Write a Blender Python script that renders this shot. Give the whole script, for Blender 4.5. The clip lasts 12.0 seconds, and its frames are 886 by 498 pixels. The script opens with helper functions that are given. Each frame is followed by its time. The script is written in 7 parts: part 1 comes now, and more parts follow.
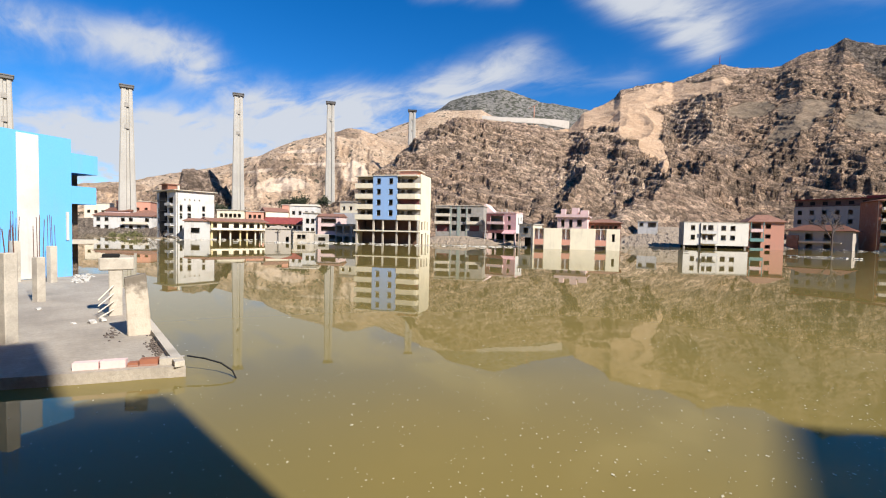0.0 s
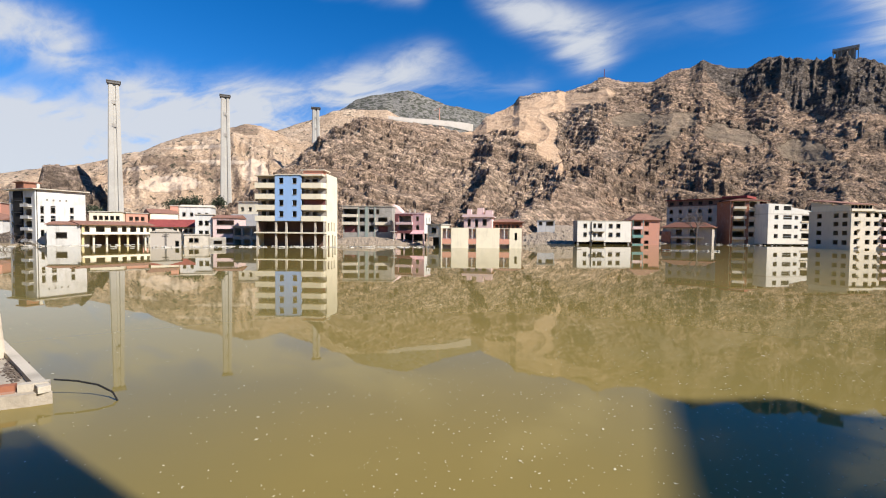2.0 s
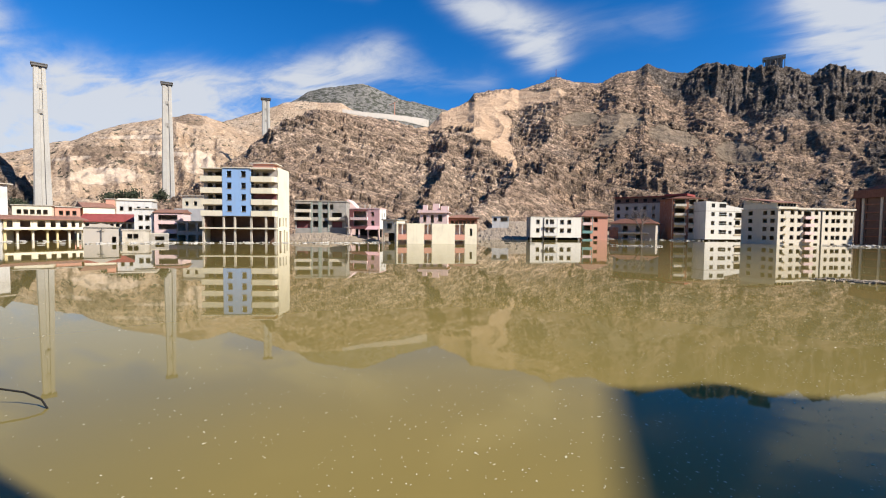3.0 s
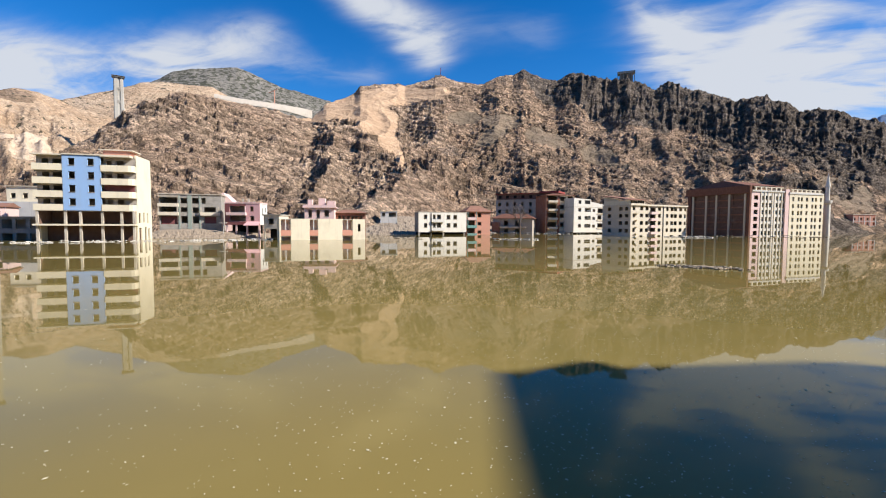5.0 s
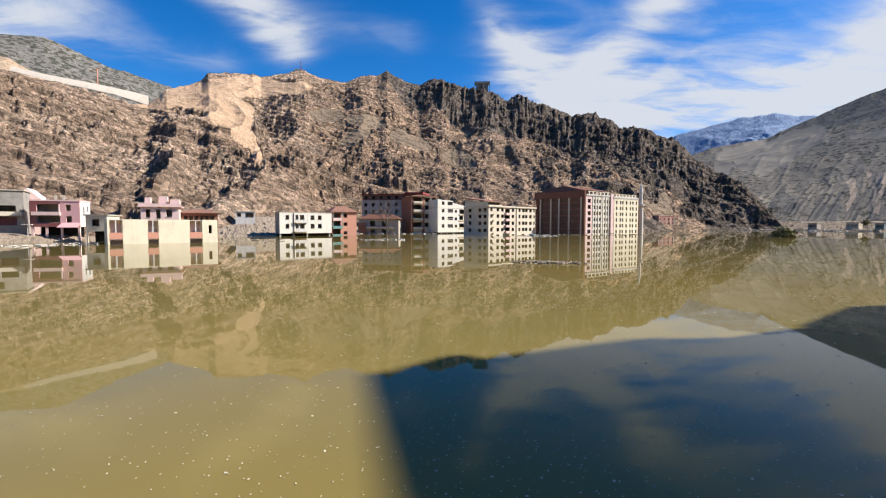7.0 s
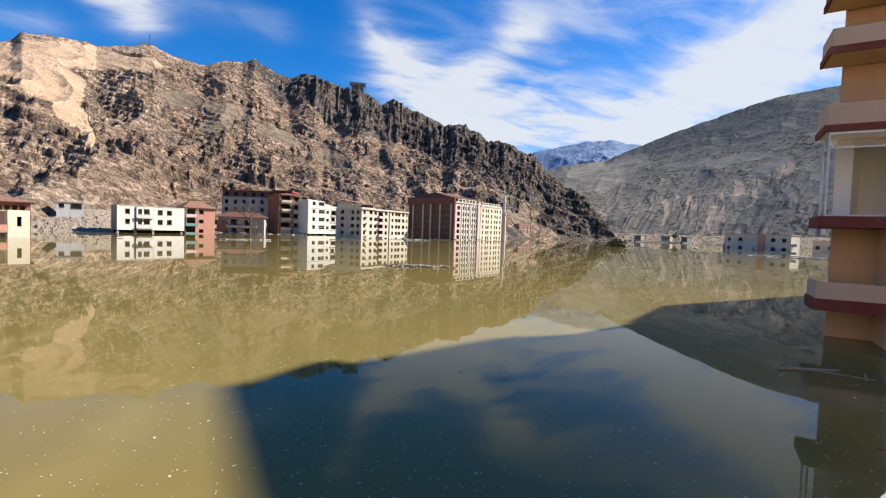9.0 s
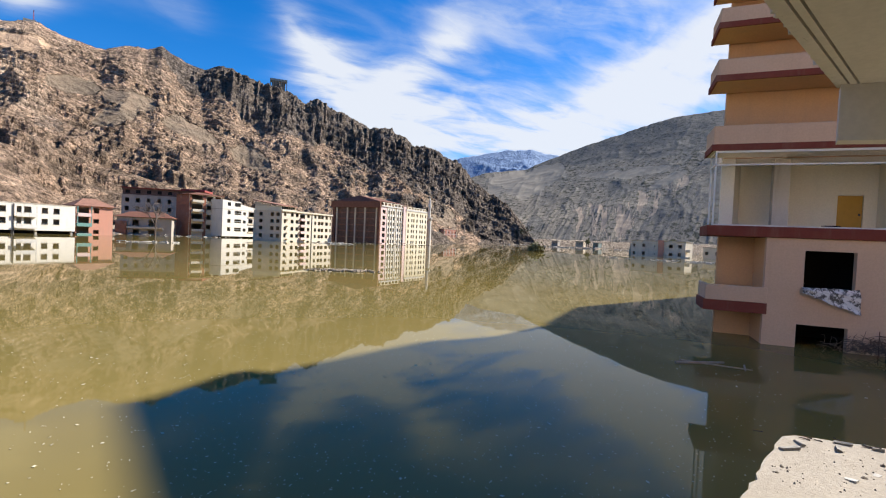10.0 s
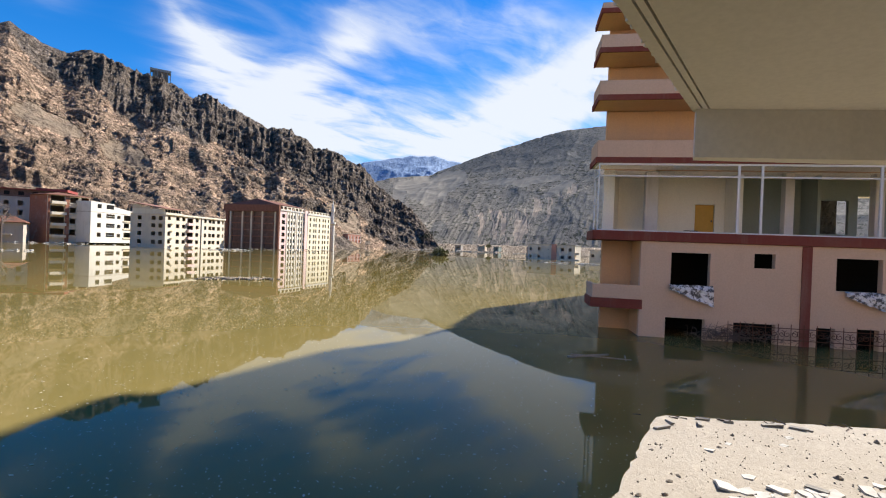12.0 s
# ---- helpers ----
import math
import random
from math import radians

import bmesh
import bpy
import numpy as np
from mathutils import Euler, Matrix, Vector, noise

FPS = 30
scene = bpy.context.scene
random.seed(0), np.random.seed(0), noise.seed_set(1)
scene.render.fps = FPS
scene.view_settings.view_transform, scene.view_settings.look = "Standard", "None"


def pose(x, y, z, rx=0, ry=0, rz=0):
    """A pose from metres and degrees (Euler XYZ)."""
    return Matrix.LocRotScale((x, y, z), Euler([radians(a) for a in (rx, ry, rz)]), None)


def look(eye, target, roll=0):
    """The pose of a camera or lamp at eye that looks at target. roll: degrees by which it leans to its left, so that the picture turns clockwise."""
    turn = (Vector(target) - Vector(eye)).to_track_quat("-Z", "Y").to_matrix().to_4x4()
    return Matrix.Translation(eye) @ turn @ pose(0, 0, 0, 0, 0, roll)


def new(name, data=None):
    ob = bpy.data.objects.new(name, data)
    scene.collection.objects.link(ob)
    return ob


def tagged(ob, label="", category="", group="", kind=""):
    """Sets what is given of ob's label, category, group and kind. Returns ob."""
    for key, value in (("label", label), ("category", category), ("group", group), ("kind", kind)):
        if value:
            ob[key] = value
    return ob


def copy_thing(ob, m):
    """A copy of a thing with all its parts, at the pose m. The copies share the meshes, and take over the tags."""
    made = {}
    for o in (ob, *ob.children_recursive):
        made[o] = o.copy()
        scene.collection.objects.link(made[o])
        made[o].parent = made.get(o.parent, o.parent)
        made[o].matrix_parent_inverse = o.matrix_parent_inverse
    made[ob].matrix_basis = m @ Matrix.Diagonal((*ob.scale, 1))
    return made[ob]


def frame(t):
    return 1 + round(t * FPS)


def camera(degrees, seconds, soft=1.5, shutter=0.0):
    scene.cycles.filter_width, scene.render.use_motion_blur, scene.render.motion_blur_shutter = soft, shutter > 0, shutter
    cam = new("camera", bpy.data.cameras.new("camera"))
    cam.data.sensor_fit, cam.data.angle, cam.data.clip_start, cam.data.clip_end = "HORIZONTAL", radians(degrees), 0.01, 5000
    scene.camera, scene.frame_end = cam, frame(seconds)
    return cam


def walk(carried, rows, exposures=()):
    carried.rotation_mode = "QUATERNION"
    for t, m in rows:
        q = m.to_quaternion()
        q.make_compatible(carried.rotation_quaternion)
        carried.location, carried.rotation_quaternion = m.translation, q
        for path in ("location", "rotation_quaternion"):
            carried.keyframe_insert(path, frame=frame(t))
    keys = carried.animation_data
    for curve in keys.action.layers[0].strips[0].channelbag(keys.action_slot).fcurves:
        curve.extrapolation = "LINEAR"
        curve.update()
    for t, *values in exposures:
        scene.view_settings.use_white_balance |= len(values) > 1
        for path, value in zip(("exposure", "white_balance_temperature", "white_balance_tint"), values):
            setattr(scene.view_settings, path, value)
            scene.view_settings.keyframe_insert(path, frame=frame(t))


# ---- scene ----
# Drowned town below a rocky ridge, seen from the slab of a half-built house.
# Plan: the eye stands over (0, 0); water is z = 0; azimuths run clockwise from +y.
EYE = 3.8
PATH = [  # seconds, azimuth, pitch, roll (degrees)
    (0, -34.43, -2.42, 1.26), (0.5, -31.79, -2.45, 1.23), (1, -29.45, -2.42, 0.85), (1.5, -26.18, -2.52, 0.34), (2, -23.05, -2.19, 0.5),
    (2.5, -20.44, -2.39, 0.66), (3, -17.49, -2.68, 0.58), (5, -3.59, -3.18, 0.31), (5.5, 0, -3.07, 0.16), (6, 4.28, -3.1, 0.3),
    (6.5, 8.99, -3.05, 0.19), (7, 13.01, -3.06, 0.08), (9, 28.92, -2.36, 1.98), (9.5, 34.04, -2.25, 2.31), (10, 38.25, -1.46, 2.58),
    (10.5, 41.81, -0.61, 2.4), (11, 45.06, -0.64, 2.47), (11.5, 47.42, -0.66, 2.24), (12, 50.08, -0.35, 2.2)]


def ahead(az, pitch, r=1.0):
    a, p = radians(az), radians(pitch)
    return Vector((math.sin(a) * math.cos(p), math.cos(a) * math.cos(p), math.sin(p))) * r


cam = camera(88.3, 12.0, soft=1.1)
SPOT = Vector((0, 0, EYE))
walk(cam, [(t, look(SPOT, SPOT + ahead(az, p, 10), r)) for t, az, p, r in PATH],
     [(0, 0.7), (7.0, 0.78), (9.5, 0.96), (12.0, 1.1)])

# ---- world and sun ----
SUN_AZ, SUN_EL = 100.0, 38.0
world = bpy.data.worlds.new("sky")
scene.world = world
world.use_nodes = True


def sky_nodes():
    nt = world.node_tree
    N, L = nt.nodes, nt.links
    N.clear()
    out = N.new("ShaderNodeOutputWorld")
    bg = N.new("ShaderNodeBackground")
    bg.inputs["Strength"].default_value = 0.085
    sky = N.new("ShaderNodeTexSky")
    sky.sky_type, sky.sun_disc = "NISHITA", False
    sky.sun_elevation, sky.sun_rotation = radians(SUN_EL), radians(SUN_AZ)
    sky.altitude, sky.air_density, sky.dust_density, sky.ozone_density = 900, 1.0, 0.1, 4.5
    co = N.new("ShaderNodeTexCoord")
    sep = N.new("ShaderNodeSeparateXYZ")
    L.new(co.outputs["Generated"], sep.inputs[0])

    def math_node(op, a, b=None, c=None):
        m = N.new("ShaderNodeMath")
        m.operation = op
        for i, v in enumerate((a, b, c)):
            if v is None:
                continue
            if isinstance(v, (int, float)):
                m.inputs[i].default_value = v
            else:
                L.new(v, m.inputs[i])
        return m.outputs[0]

    def ramp(v, lo, hi):
        m = N.new("ShaderNodeMapRange")
        m.interpolation_type = "SMOOTHSTEP"
        L.new(v, m.inputs[0])
        m.inputs[1].default_value, m.inputs[2].default_value = lo, hi
        return m.outputs[0]

    # a flat layer of high cloud, seen in perspective
    z = math_node("MAXIMUM", sep.outputs[2], 0.0)
    dz = math_node("ADD", z, 0.16)
    comb = N.new("ShaderNodeCombineXYZ")
    L.new(math_node("DIVIDE", sep.outputs[0], dz), comb.inputs[0])
    L.new(math_node("DIVIDE", sep.outputs[1], dz), comb.inputs[1])
    mp = N.new("ShaderNodeMapping")
    mp.inputs["Rotation"].default_value = (0, 0, radians(38))
    mp.inputs["Scale"].default_value = (0.75, 1.3, 1)
    mp.inputs["Location"].default_value = (1.3, 0.4, 0)
    L.new(comb.outputs[0], mp.inputs[0])
    big = N.new("ShaderNodeTexNoise")
    big.inputs["Scale"].default_value, big.inputs["Detail"].default_value = 0.9, 9
    big.inputs["Roughness"].default_value, big.inputs["Distortion"].default_value = 0.58, 0.6
    L.new(mp.outputs[0], big.inputs["Vector"])
    fine = N.new("ShaderNodeTexNoise")
    fine.inputs["Scale"].default_value, fine.inputs["Detail"].default_value, fine.inputs["Distortion"].default_value = 3.5, 8, 1.2
    L.new(mp.outputs[0], fine.inputs["Vector"])
    # drawn-out filaments, bent by the large noise
    bend = N.new("ShaderNodeVectorMath")
    bend.operation = "MULTIPLY_ADD"
    L.new(big.outputs["Color"], bend.inputs[0])
    bend.inputs[1].default_value = (0.5, 0.5, 0)
    L.new(mp.outputs[0], bend.inputs[2])
    mp2 = N.new("ShaderNodeMapping")
    mp2.inputs["Scale"].default_value = (0.9, 2.3, 1)
    L.new(bend.outputs[0], mp2.inputs[0])
    hair = N.new("ShaderNodeTexNoise")
    hair.inputs["Scale"].default_value, hair.inputs["Detail"].default_value, hair.inputs["Roughness"].default_value = 1.6, 9, 0.62
    L.new(mp2.outputs[0], hair.inputs["Vector"])
    wisp = math_node("ADD", math_node("MULTIPLY", ramp(hair.outputs[0], 0.3, 0.7), 0.55), math_node("MULTIPLY", ramp(fine.outputs[0], 0.32, 0.68), 0.45))
    wisp = math_node("ADD", wisp, math_node("MULTIPLY", ramp(big.outputs[0], 0.35, 0.65), 0.3))
    azim = math_node("ARCTAN2", sep.outputs[0], sep.outputs[1])
    elev = math_node("ARCSINE", sep.outputs[2])

    def streak(az0, el0, az1, el1, width, gain):
        """Coverage along a drawn-out cloud between two directions, falling off over its width (degrees)."""
        a0, e0, a1, e1, w = (radians(v) for v in (az0, el0, az1, el1, width))
        dx, dy = a1 - a0, e1 - e0
        n2 = dx * dx + dy * dy
        px, py = math_node("SUBTRACT", azim, a0), math_node("SUBTRACT", elev, e0)
        u = math_node("ADD", math_node("MULTIPLY", px, dx / n2), math_node("MULTIPLY", py, dy / n2))
        u = math_node("MINIMUM", math_node("MAXIMUM", u, 0.0), 1.0)
        qx, qy = math_node("SUBTRACT", px, math_node("MULTIPLY", u, dx)), math_node("SUBTRACT", py, math_node("MULTIPLY", u, dy))
        d2 = math_node("ADD", math_node("MULTIPLY", qx, qx), math_node("MULTIPLY", math_node("MULTIPLY", qy, qy), 1.7))
        return math_node("MULTIPLY", math_node("EXPONENT", math_node("MULTIPLY", d2, -1.0 / (w * w))), gain)

    cover = None
    for b in STREAKS:
        g = streak(*b)
        cover = g if cover is None else math_node("ADD", cover, g)
    v = math_node("MULTIPLY", math_node("MULTIPLY", cover, 0.8), math_node("ADD", wisp, 0.16))
    fac = math_node("MULTIPLY", ramp(v, 0.05, 1.05), 0.95)
    mix = N.new("ShaderNodeMix")
    mix.data_type = "RGBA"
    L.new(fac, mix.inputs[0])
    hsv = N.new("ShaderNodeHueSaturation")
    hsv.inputs["Saturation"].default_value = 1.34
    L.new(sky.outputs[0], hsv.inputs["Color"])
    tone = N.new("ShaderNodeMix")
    tone.data_type, tone.blend_type = "RGBA", "MULTIPLY"
    tone.inputs[0].default_value = 1.0
    tone.inputs[7].default_value = (0.86, 0.96, 1.10, 1)
    L.new(hsv.outputs[0], tone.inputs[6])
    L.new(tone.outputs[2], mix.inputs[6])
    mix.inputs[7].default_value = (4.9, 5.15, 5.6, 1)
    L.new(mix.outputs[2], bg.inputs[0])
    L.new(bg.outputs[0], out.inputs[0])


STREAKS = [  # from and to (azimuth, elevation), width, cover: high cirrus, and a haze of cloud low over both valleys
    (-105, 15.5, -63, 18, 3.4, 0.85), (-66, 18, -58, 14, 3.2, 0.5), (-120, 7, -66, 7, 5.5, 1.35), (-68, 8, -46, 11, 5.0, 1.0), (-54, 13, -33, 15, 4.4, 1.1),
    (-34, 17, -25, 20, 3.6, 0.7), (-27, 18.5, -13, 17.5, 3.0, 0.42), (-38, 27, -27, 27, 1.8, 0.6), (-16, 27, -5.5, 20.5, 3.2, 1.15), (-7, 23, 8, 22, 3.2, 0.36),
    (16.5, 28, 22.5, 19, 2.3, 0.65), (22.5, 19, 32, 11.5, 3.8, 1.25), (28, 16, 38, 23, 2.4, 0.75), (29, 12, 52, 11, 4.2, 1.3), (50, 12.5, 61, 16.5, 4.2, 1.1),
    # the last streak is unseen, added overhead to whiten the water's reflection
    (60, 17, 70, 22, 4.4, 1.0), (38, 27, 60, 26, 4.0, 0.6), (32, 16.5, 46, 16, 3.6, 0.6), (24, 21, 70, 19, 8.5, 0.48), (72, 20, 110, 24, 9.0, 0.45), (-20, 42, 80, 46, 12, 0.4)]
sky_nodes()

sun = new("sun", bpy.data.lights.new("sun", "SUN"))
sun.data.energy, sun.data.angle, sun.data.color = 5.0, radians(1.0), (1.0, 0.95, 0.87)
sun.matrix_world = look((0, 0, 60), Vector((0, 0, 60)) - ahead(SUN_AZ, SUN_EL))

# ---- materials ----


class Mat:
    """A small writer of node materials."""

    def __init__(self, name, rough=0.85, metal=0.0, spec=0.4):
        self.m = bpy.data.materials.new(name)
        self.m.use_nodes = True
        self.N, self.L = self.m.node_tree.nodes, self.m.node_tree.links
        self.b = self.N["Principled BSDF"]
        self.b.inputs["Roughness"].default_value = rough
        self.b.inputs["Metallic"].default_value = metal
        self.b.inputs["Specular IOR Level"].default_value = spec
        self.geo = self.N.new("ShaderNodeNewGeometry")
        self.pos = self.geo.outputs["Position"]

    def noise(self, scale, detail=4, rough=0.55, stretch=None, distort=0.0):
        n = self.N.new("ShaderNodeTexNoise")
        n.inputs["Scale"].default_value, n.inputs["Detail"].default_value = scale, detail
        n.inputs["Roughness"].default_value, n.inputs["Distortion"].default_value = rough, distort
        v = self.pos
        if stretch:
            mp = self.N.new("ShaderNodeMapping")
            mp.inputs["Scale"].default_value = stretch
            self.L.new(v, mp.inputs[0])
            v = mp.outputs[0]
        self.L.new(v, n.inputs["Vector"])
        return n.outputs[0]

    def cells(self, scale, warp=None, stretch=None):
        """Broken blocks: a random tone for each block, and the distance to its middle."""
        n = self.N.new("ShaderNodeTexVoronoi")
        n.inputs["Scale"].default_value = scale
        v = self.pos
        if stretch:
            mp = self.N.new("ShaderNodeMapping")
            mp.inputs["Scale"].default_value = stretch
            self.L.new(v, mp.inputs[0])
            v = mp.outputs[0]
        if warp is not None:
            w = self.N.new("ShaderNodeVectorMath")
            w.operation = "MULTIPLY_ADD"
            self.L.new(warp, w.inputs[0])
            w.inputs[1].default_value = (0.35, -0.5, 0.8)
            self.L.new(v, w.inputs[2])
            v = w.outputs[0]
        self.L.new(v, n.inputs["Vector"])
        s = self.N.new("ShaderNodeSeparateXYZ")
        self.L.new(n.outputs["Color"], s.inputs[0])
        return s.outputs[0], n.outputs["Distance"]

    def ramp(self, v, lo, hi, a=0.0, b=1.0):
        m = self.N.new("ShaderNodeMapRange")
        m.interpolation_type = "SMOOTHSTEP"
        self.L.new(v, m.inputs[0])
        m.inputs[1].default_value, m.inputs[2].default_value = lo, hi
        m.inputs[3].default_value, m.inputs[4].default_value = a, b
        return m.outputs[0]

    def math(self, op, a, b):
        m = self.N.new("ShaderNodeMath")
        m.operation = op
        for i, v in enumerate((a, b)):
            if isinstance(v, (int, float)):
                m.inputs[i].default_value = v
            else:
                self.L.new(v, m.inputs[i])
        return m.outputs[0]

    def mix(self, fac, a, b, blend="MIX"):
        m = self.N.new("ShaderNodeMix")
        m.data_type, m.blend_type = "RGBA", blend
        if isinstance(fac, (int, float)):
            m.inputs[0].default_value = fac
        else:
            self.L.new(fac, m.inputs[0])
        for i, v in ((6, a), (7, b)):
            if isinstance(v, tuple):
                m.inputs[i].default_value = (*v[:3], 1)
            else:
                self.L.new(v, m.inputs[i])
        return m.outputs[2]

    def color(self, v):
        if isinstance(v, tuple):
            self.b.inputs["Base Color"].default_value = (*v[:3], 1)
        else:
            self.L.new(v, self.b.inputs["Base Color"])
        return self

    def bump(self, v, strength=0.4, dist=0.02):
        n = self.N.new("ShaderNodeBump")
        n.inputs["Strength"].default_value, n.inputs["Distance"].default_value = strength, dist
        self.L.new(v, n.inputs["Height"])
        self.L.new(n.outputs[0], self.b.inputs["Normal"])
        return self

    def z(self):
        s = self.N.new("ShaderNodeSeparateXYZ")
        self.L.new(self.pos, s.inputs[0])
        return s.outputs


def dark(c, k):
    return tuple(v * k for v in c)


def plaster(name, c, dirt=0.55, stain=(0.30, 0.26, 0.20), rough=0.9, fine=14.0, streak=0.5):
    """Painted render: blotches, rain streaks, fine grain."""
    m = Mat(name, rough, spec=0.25)
    blot = m.ramp(m.noise(0.35, 5, 0.6), 0.45, 0.75)
    run = m.ramp(m.noise(1.0, 5, 0.65, (1.6, 1.6, 0.18)), 0.5, 0.78)
    grain = m.noise(fine, 3)
    col = m.mix(m.math("MULTIPLY", blot, 0.35 * dirt), c, dark(stain, 1.0))
    col = m.mix(m.math("MULTIPLY", run, streak * dirt), col, stain)
    col = m.mix(m.ramp(grain, 0.3, 0.7, 0.0, 0.18), col, dark(c, 0.6))
    return m.color(col).bump(grain, 0.25, 0.01).m


def concrete(name, c=(0.36, 0.33, 0.29), scale=1.0, damp=(0.16, 0.14, 0.11), bump=0.5):
    m = Mat(name, 0.92, spec=0.2)
    a = m.ramp(m.noise(0.7 * scale, 6, 0.65), 0.38, 0.7)
    b = m.noise(22 * scale, 5, 0.7)
    s = m.ramp(m.noise(3.2 * scale, 5, 0.6, None, 1.0), 0.55, 0.75)
    col = m.mix(m.math("MULTIPLY", a, 0.5), c, damp)
    col = m.mix(m.math("MULTIPLY", s, 0.35), col, dark(c, 1.35))
    col = m.mix(m.ramp(b, 0.35, 0.7, 0.0, 0.35), col, dark(c, 0.5))
    return m.color(col).bump(b, bump, 0.02).m


def brickwork(name, c, mortar=(0.34, 0.30, 0.26), scale=1.0):
    """Bare hollow-brick infill, seen from far off."""
    m = Mat(name, 0.93, spec=0.15)
    rows = m.N.new("ShaderNodeTexWave")
    rows.wave_type, rows.bands_direction = "BANDS", "Z"
    rows.inputs["Scale"].default_value, rows.inputs["Distortion"].default_value = 1.6 * scale, 0.6
    m.L.new(m.pos, rows.inputs["Vector"])
    tone = m.noise(1.2 * scale, 5, 0.7)
    col = m.mix(m.ramp(tone, 0.35, 0.7, 0.0, 0.6), c, dark(c, 0.55))
    col = m.mix(m.ramp(rows.outputs[1], 0.8, 1.0, 0.0, 0.35), col, mortar)
    col = m.mix(m.ramp(m.noise(0.4, 4), 0.55, 0.75, 0.0, 0.4), col, mortar)
    return m.color(col).bump(m.noise(8, 4), 0.4, 0.03).m


def plain(name, c, rough=0.6, metal=0.0, scale=6.0, vary=0.35):
    m = Mat(name, rough, metal)
    col = m.mix(m.ramp(m.noise(scale, 4), 0.3, 0.75, 0.0, vary), c, dark(c, 0.5))
    return m.color(col).bump(m.noise(scale * 6, 3), 0.15, 0.01).m


def roof_tiles(name, c):
    m = Mat(name, 0.88, spec=0.2)
    col = m.mix(m.ramp(m.noise(1.1, 5, 0.7), 0.35, 0.7, 0.0, 0.6), c, dark(c, 0.5))
    w = m.N.new("ShaderNodeTexWave")
    w.inputs["Scale"].default_value, w.inputs["Distortion"].default_value = 1.2, 0.5
    m.L.new(m.pos, w.inputs["Vector"])
    col = m.mix(m.ramp(w.outputs[1], 0.6, 1.0, 0.0, 0.3), col, dark(c, 0.55))
    return m.color(col).bump(w.outputs[1], 0.4, 0.05).m


def rock(name, light, mid, darkc, low, grain=1.0, scrub=0.0, snow=0.0, speck=1.0, relief=1.5, zones=()):
    """Bare mountain side: tan rock with pale faces, darker on steep ground, shade painted into clefts and specks,
    scattered scrub, snow in gullies.
    zones: (attribute, pale, dark, smoothness): other ground, where the mesh says that it lies."""
    m = Mat(name, 0.95, spec=0.1)
    a = m.noise(0.011 * grain, 8, 0.62, None, 0.8)
    b = m.noise(0.05 * grain, 9, 0.7, None, 0.5)
    c = m.noise(0.2 * grain, 8, 0.72, None, 0.6)
    d = m.noise(0.75 * grain, 6, 0.7)
    beds = m.noise(0.12 * grain, 6, 0.65, (0.35, 0.35, 1.6), 0.7)
    col = m.mix(m.ramp(a, 0.4, 0.6), mid, light)
    col = m.mix(m.ramp(b, 0.46, 0.6, 0.0, 0.8), col, low)
    col = m.mix(m.ramp(beds, 0.55, 0.66, 0.0, 0.55 * speck), col, light)
    col = m.mix(m.ramp(beds, 0.44, 0.34, 0.0, 0.5 * speck), col, low)
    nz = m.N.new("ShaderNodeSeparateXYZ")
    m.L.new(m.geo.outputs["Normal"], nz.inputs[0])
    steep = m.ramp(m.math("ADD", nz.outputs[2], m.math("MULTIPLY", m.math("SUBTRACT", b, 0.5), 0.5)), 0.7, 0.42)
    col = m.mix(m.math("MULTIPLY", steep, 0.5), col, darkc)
    firm = 1.0
    for attr, pale, deep, smoothness in zones:
        at = m.N.new("ShaderNodeAttribute")
        at.attribute_name = attr
        edge = m.ramp(m.math("ADD", at.outputs["Fac"], m.math("MULTIPLY", m.math("SUBTRACT", c, 0.5), 0.9)), 0.38, 0.62)
        col = m.mix(m.math("MULTIPLY", edge, 0.92), col, m.mix(m.ramp(m.math("ADD", m.math("MULTIPLY", b, 0.6), m.math("MULTIPLY", beds, 0.4)), 0.43, 0.58), deep, pale))
        firm = m.math("MULTIPLY", firm, m.math("SUBTRACT", 1.0, m.math("MULTIPLY", edge, smoothness)))
    if scrub:
        s = m.noise(0.16 * grain, 2, 0.5)
        dots = m.ramp(m.math("ADD", s, m.math("MULTIPLY", a, 0.25)), 0.71 - scrub, 0.76 - scrub, 0.0, 0.85)
        col = m.mix(m.math("MULTIPLY", dots, firm), col, (0.05, 0.052, 0.035))
    grit = m.math("MULTIPLY", firm, speck)
    tone1, dist1 = m.cells(0.17 * grain, c, (1, 1, 1.4))
    tone2, dist2 = m.cells(0.5 * grain, c, (1, 1, 1.3))
    col = m.mix(m.math("MULTIPLY", grit, 0.75), col, m.ramp(tone1, 0.0, 1.0, 0.6, 1.35), "MULTIPLY")
    col = m.mix(m.math("MULTIPLY", grit, 0.85), col, m.ramp(tone2, 0.0, 1.0, 0.58, 1.46), "MULTIPLY")
    # dark block rims and specks stand in for shade between stones
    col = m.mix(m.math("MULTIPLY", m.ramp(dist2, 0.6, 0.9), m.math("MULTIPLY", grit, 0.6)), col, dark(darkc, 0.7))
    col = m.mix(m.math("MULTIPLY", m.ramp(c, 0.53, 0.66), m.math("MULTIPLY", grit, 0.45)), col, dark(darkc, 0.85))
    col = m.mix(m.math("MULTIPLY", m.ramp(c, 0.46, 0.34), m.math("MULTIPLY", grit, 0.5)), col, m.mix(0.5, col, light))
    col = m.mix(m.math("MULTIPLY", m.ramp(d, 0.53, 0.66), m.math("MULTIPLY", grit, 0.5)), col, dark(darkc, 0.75))
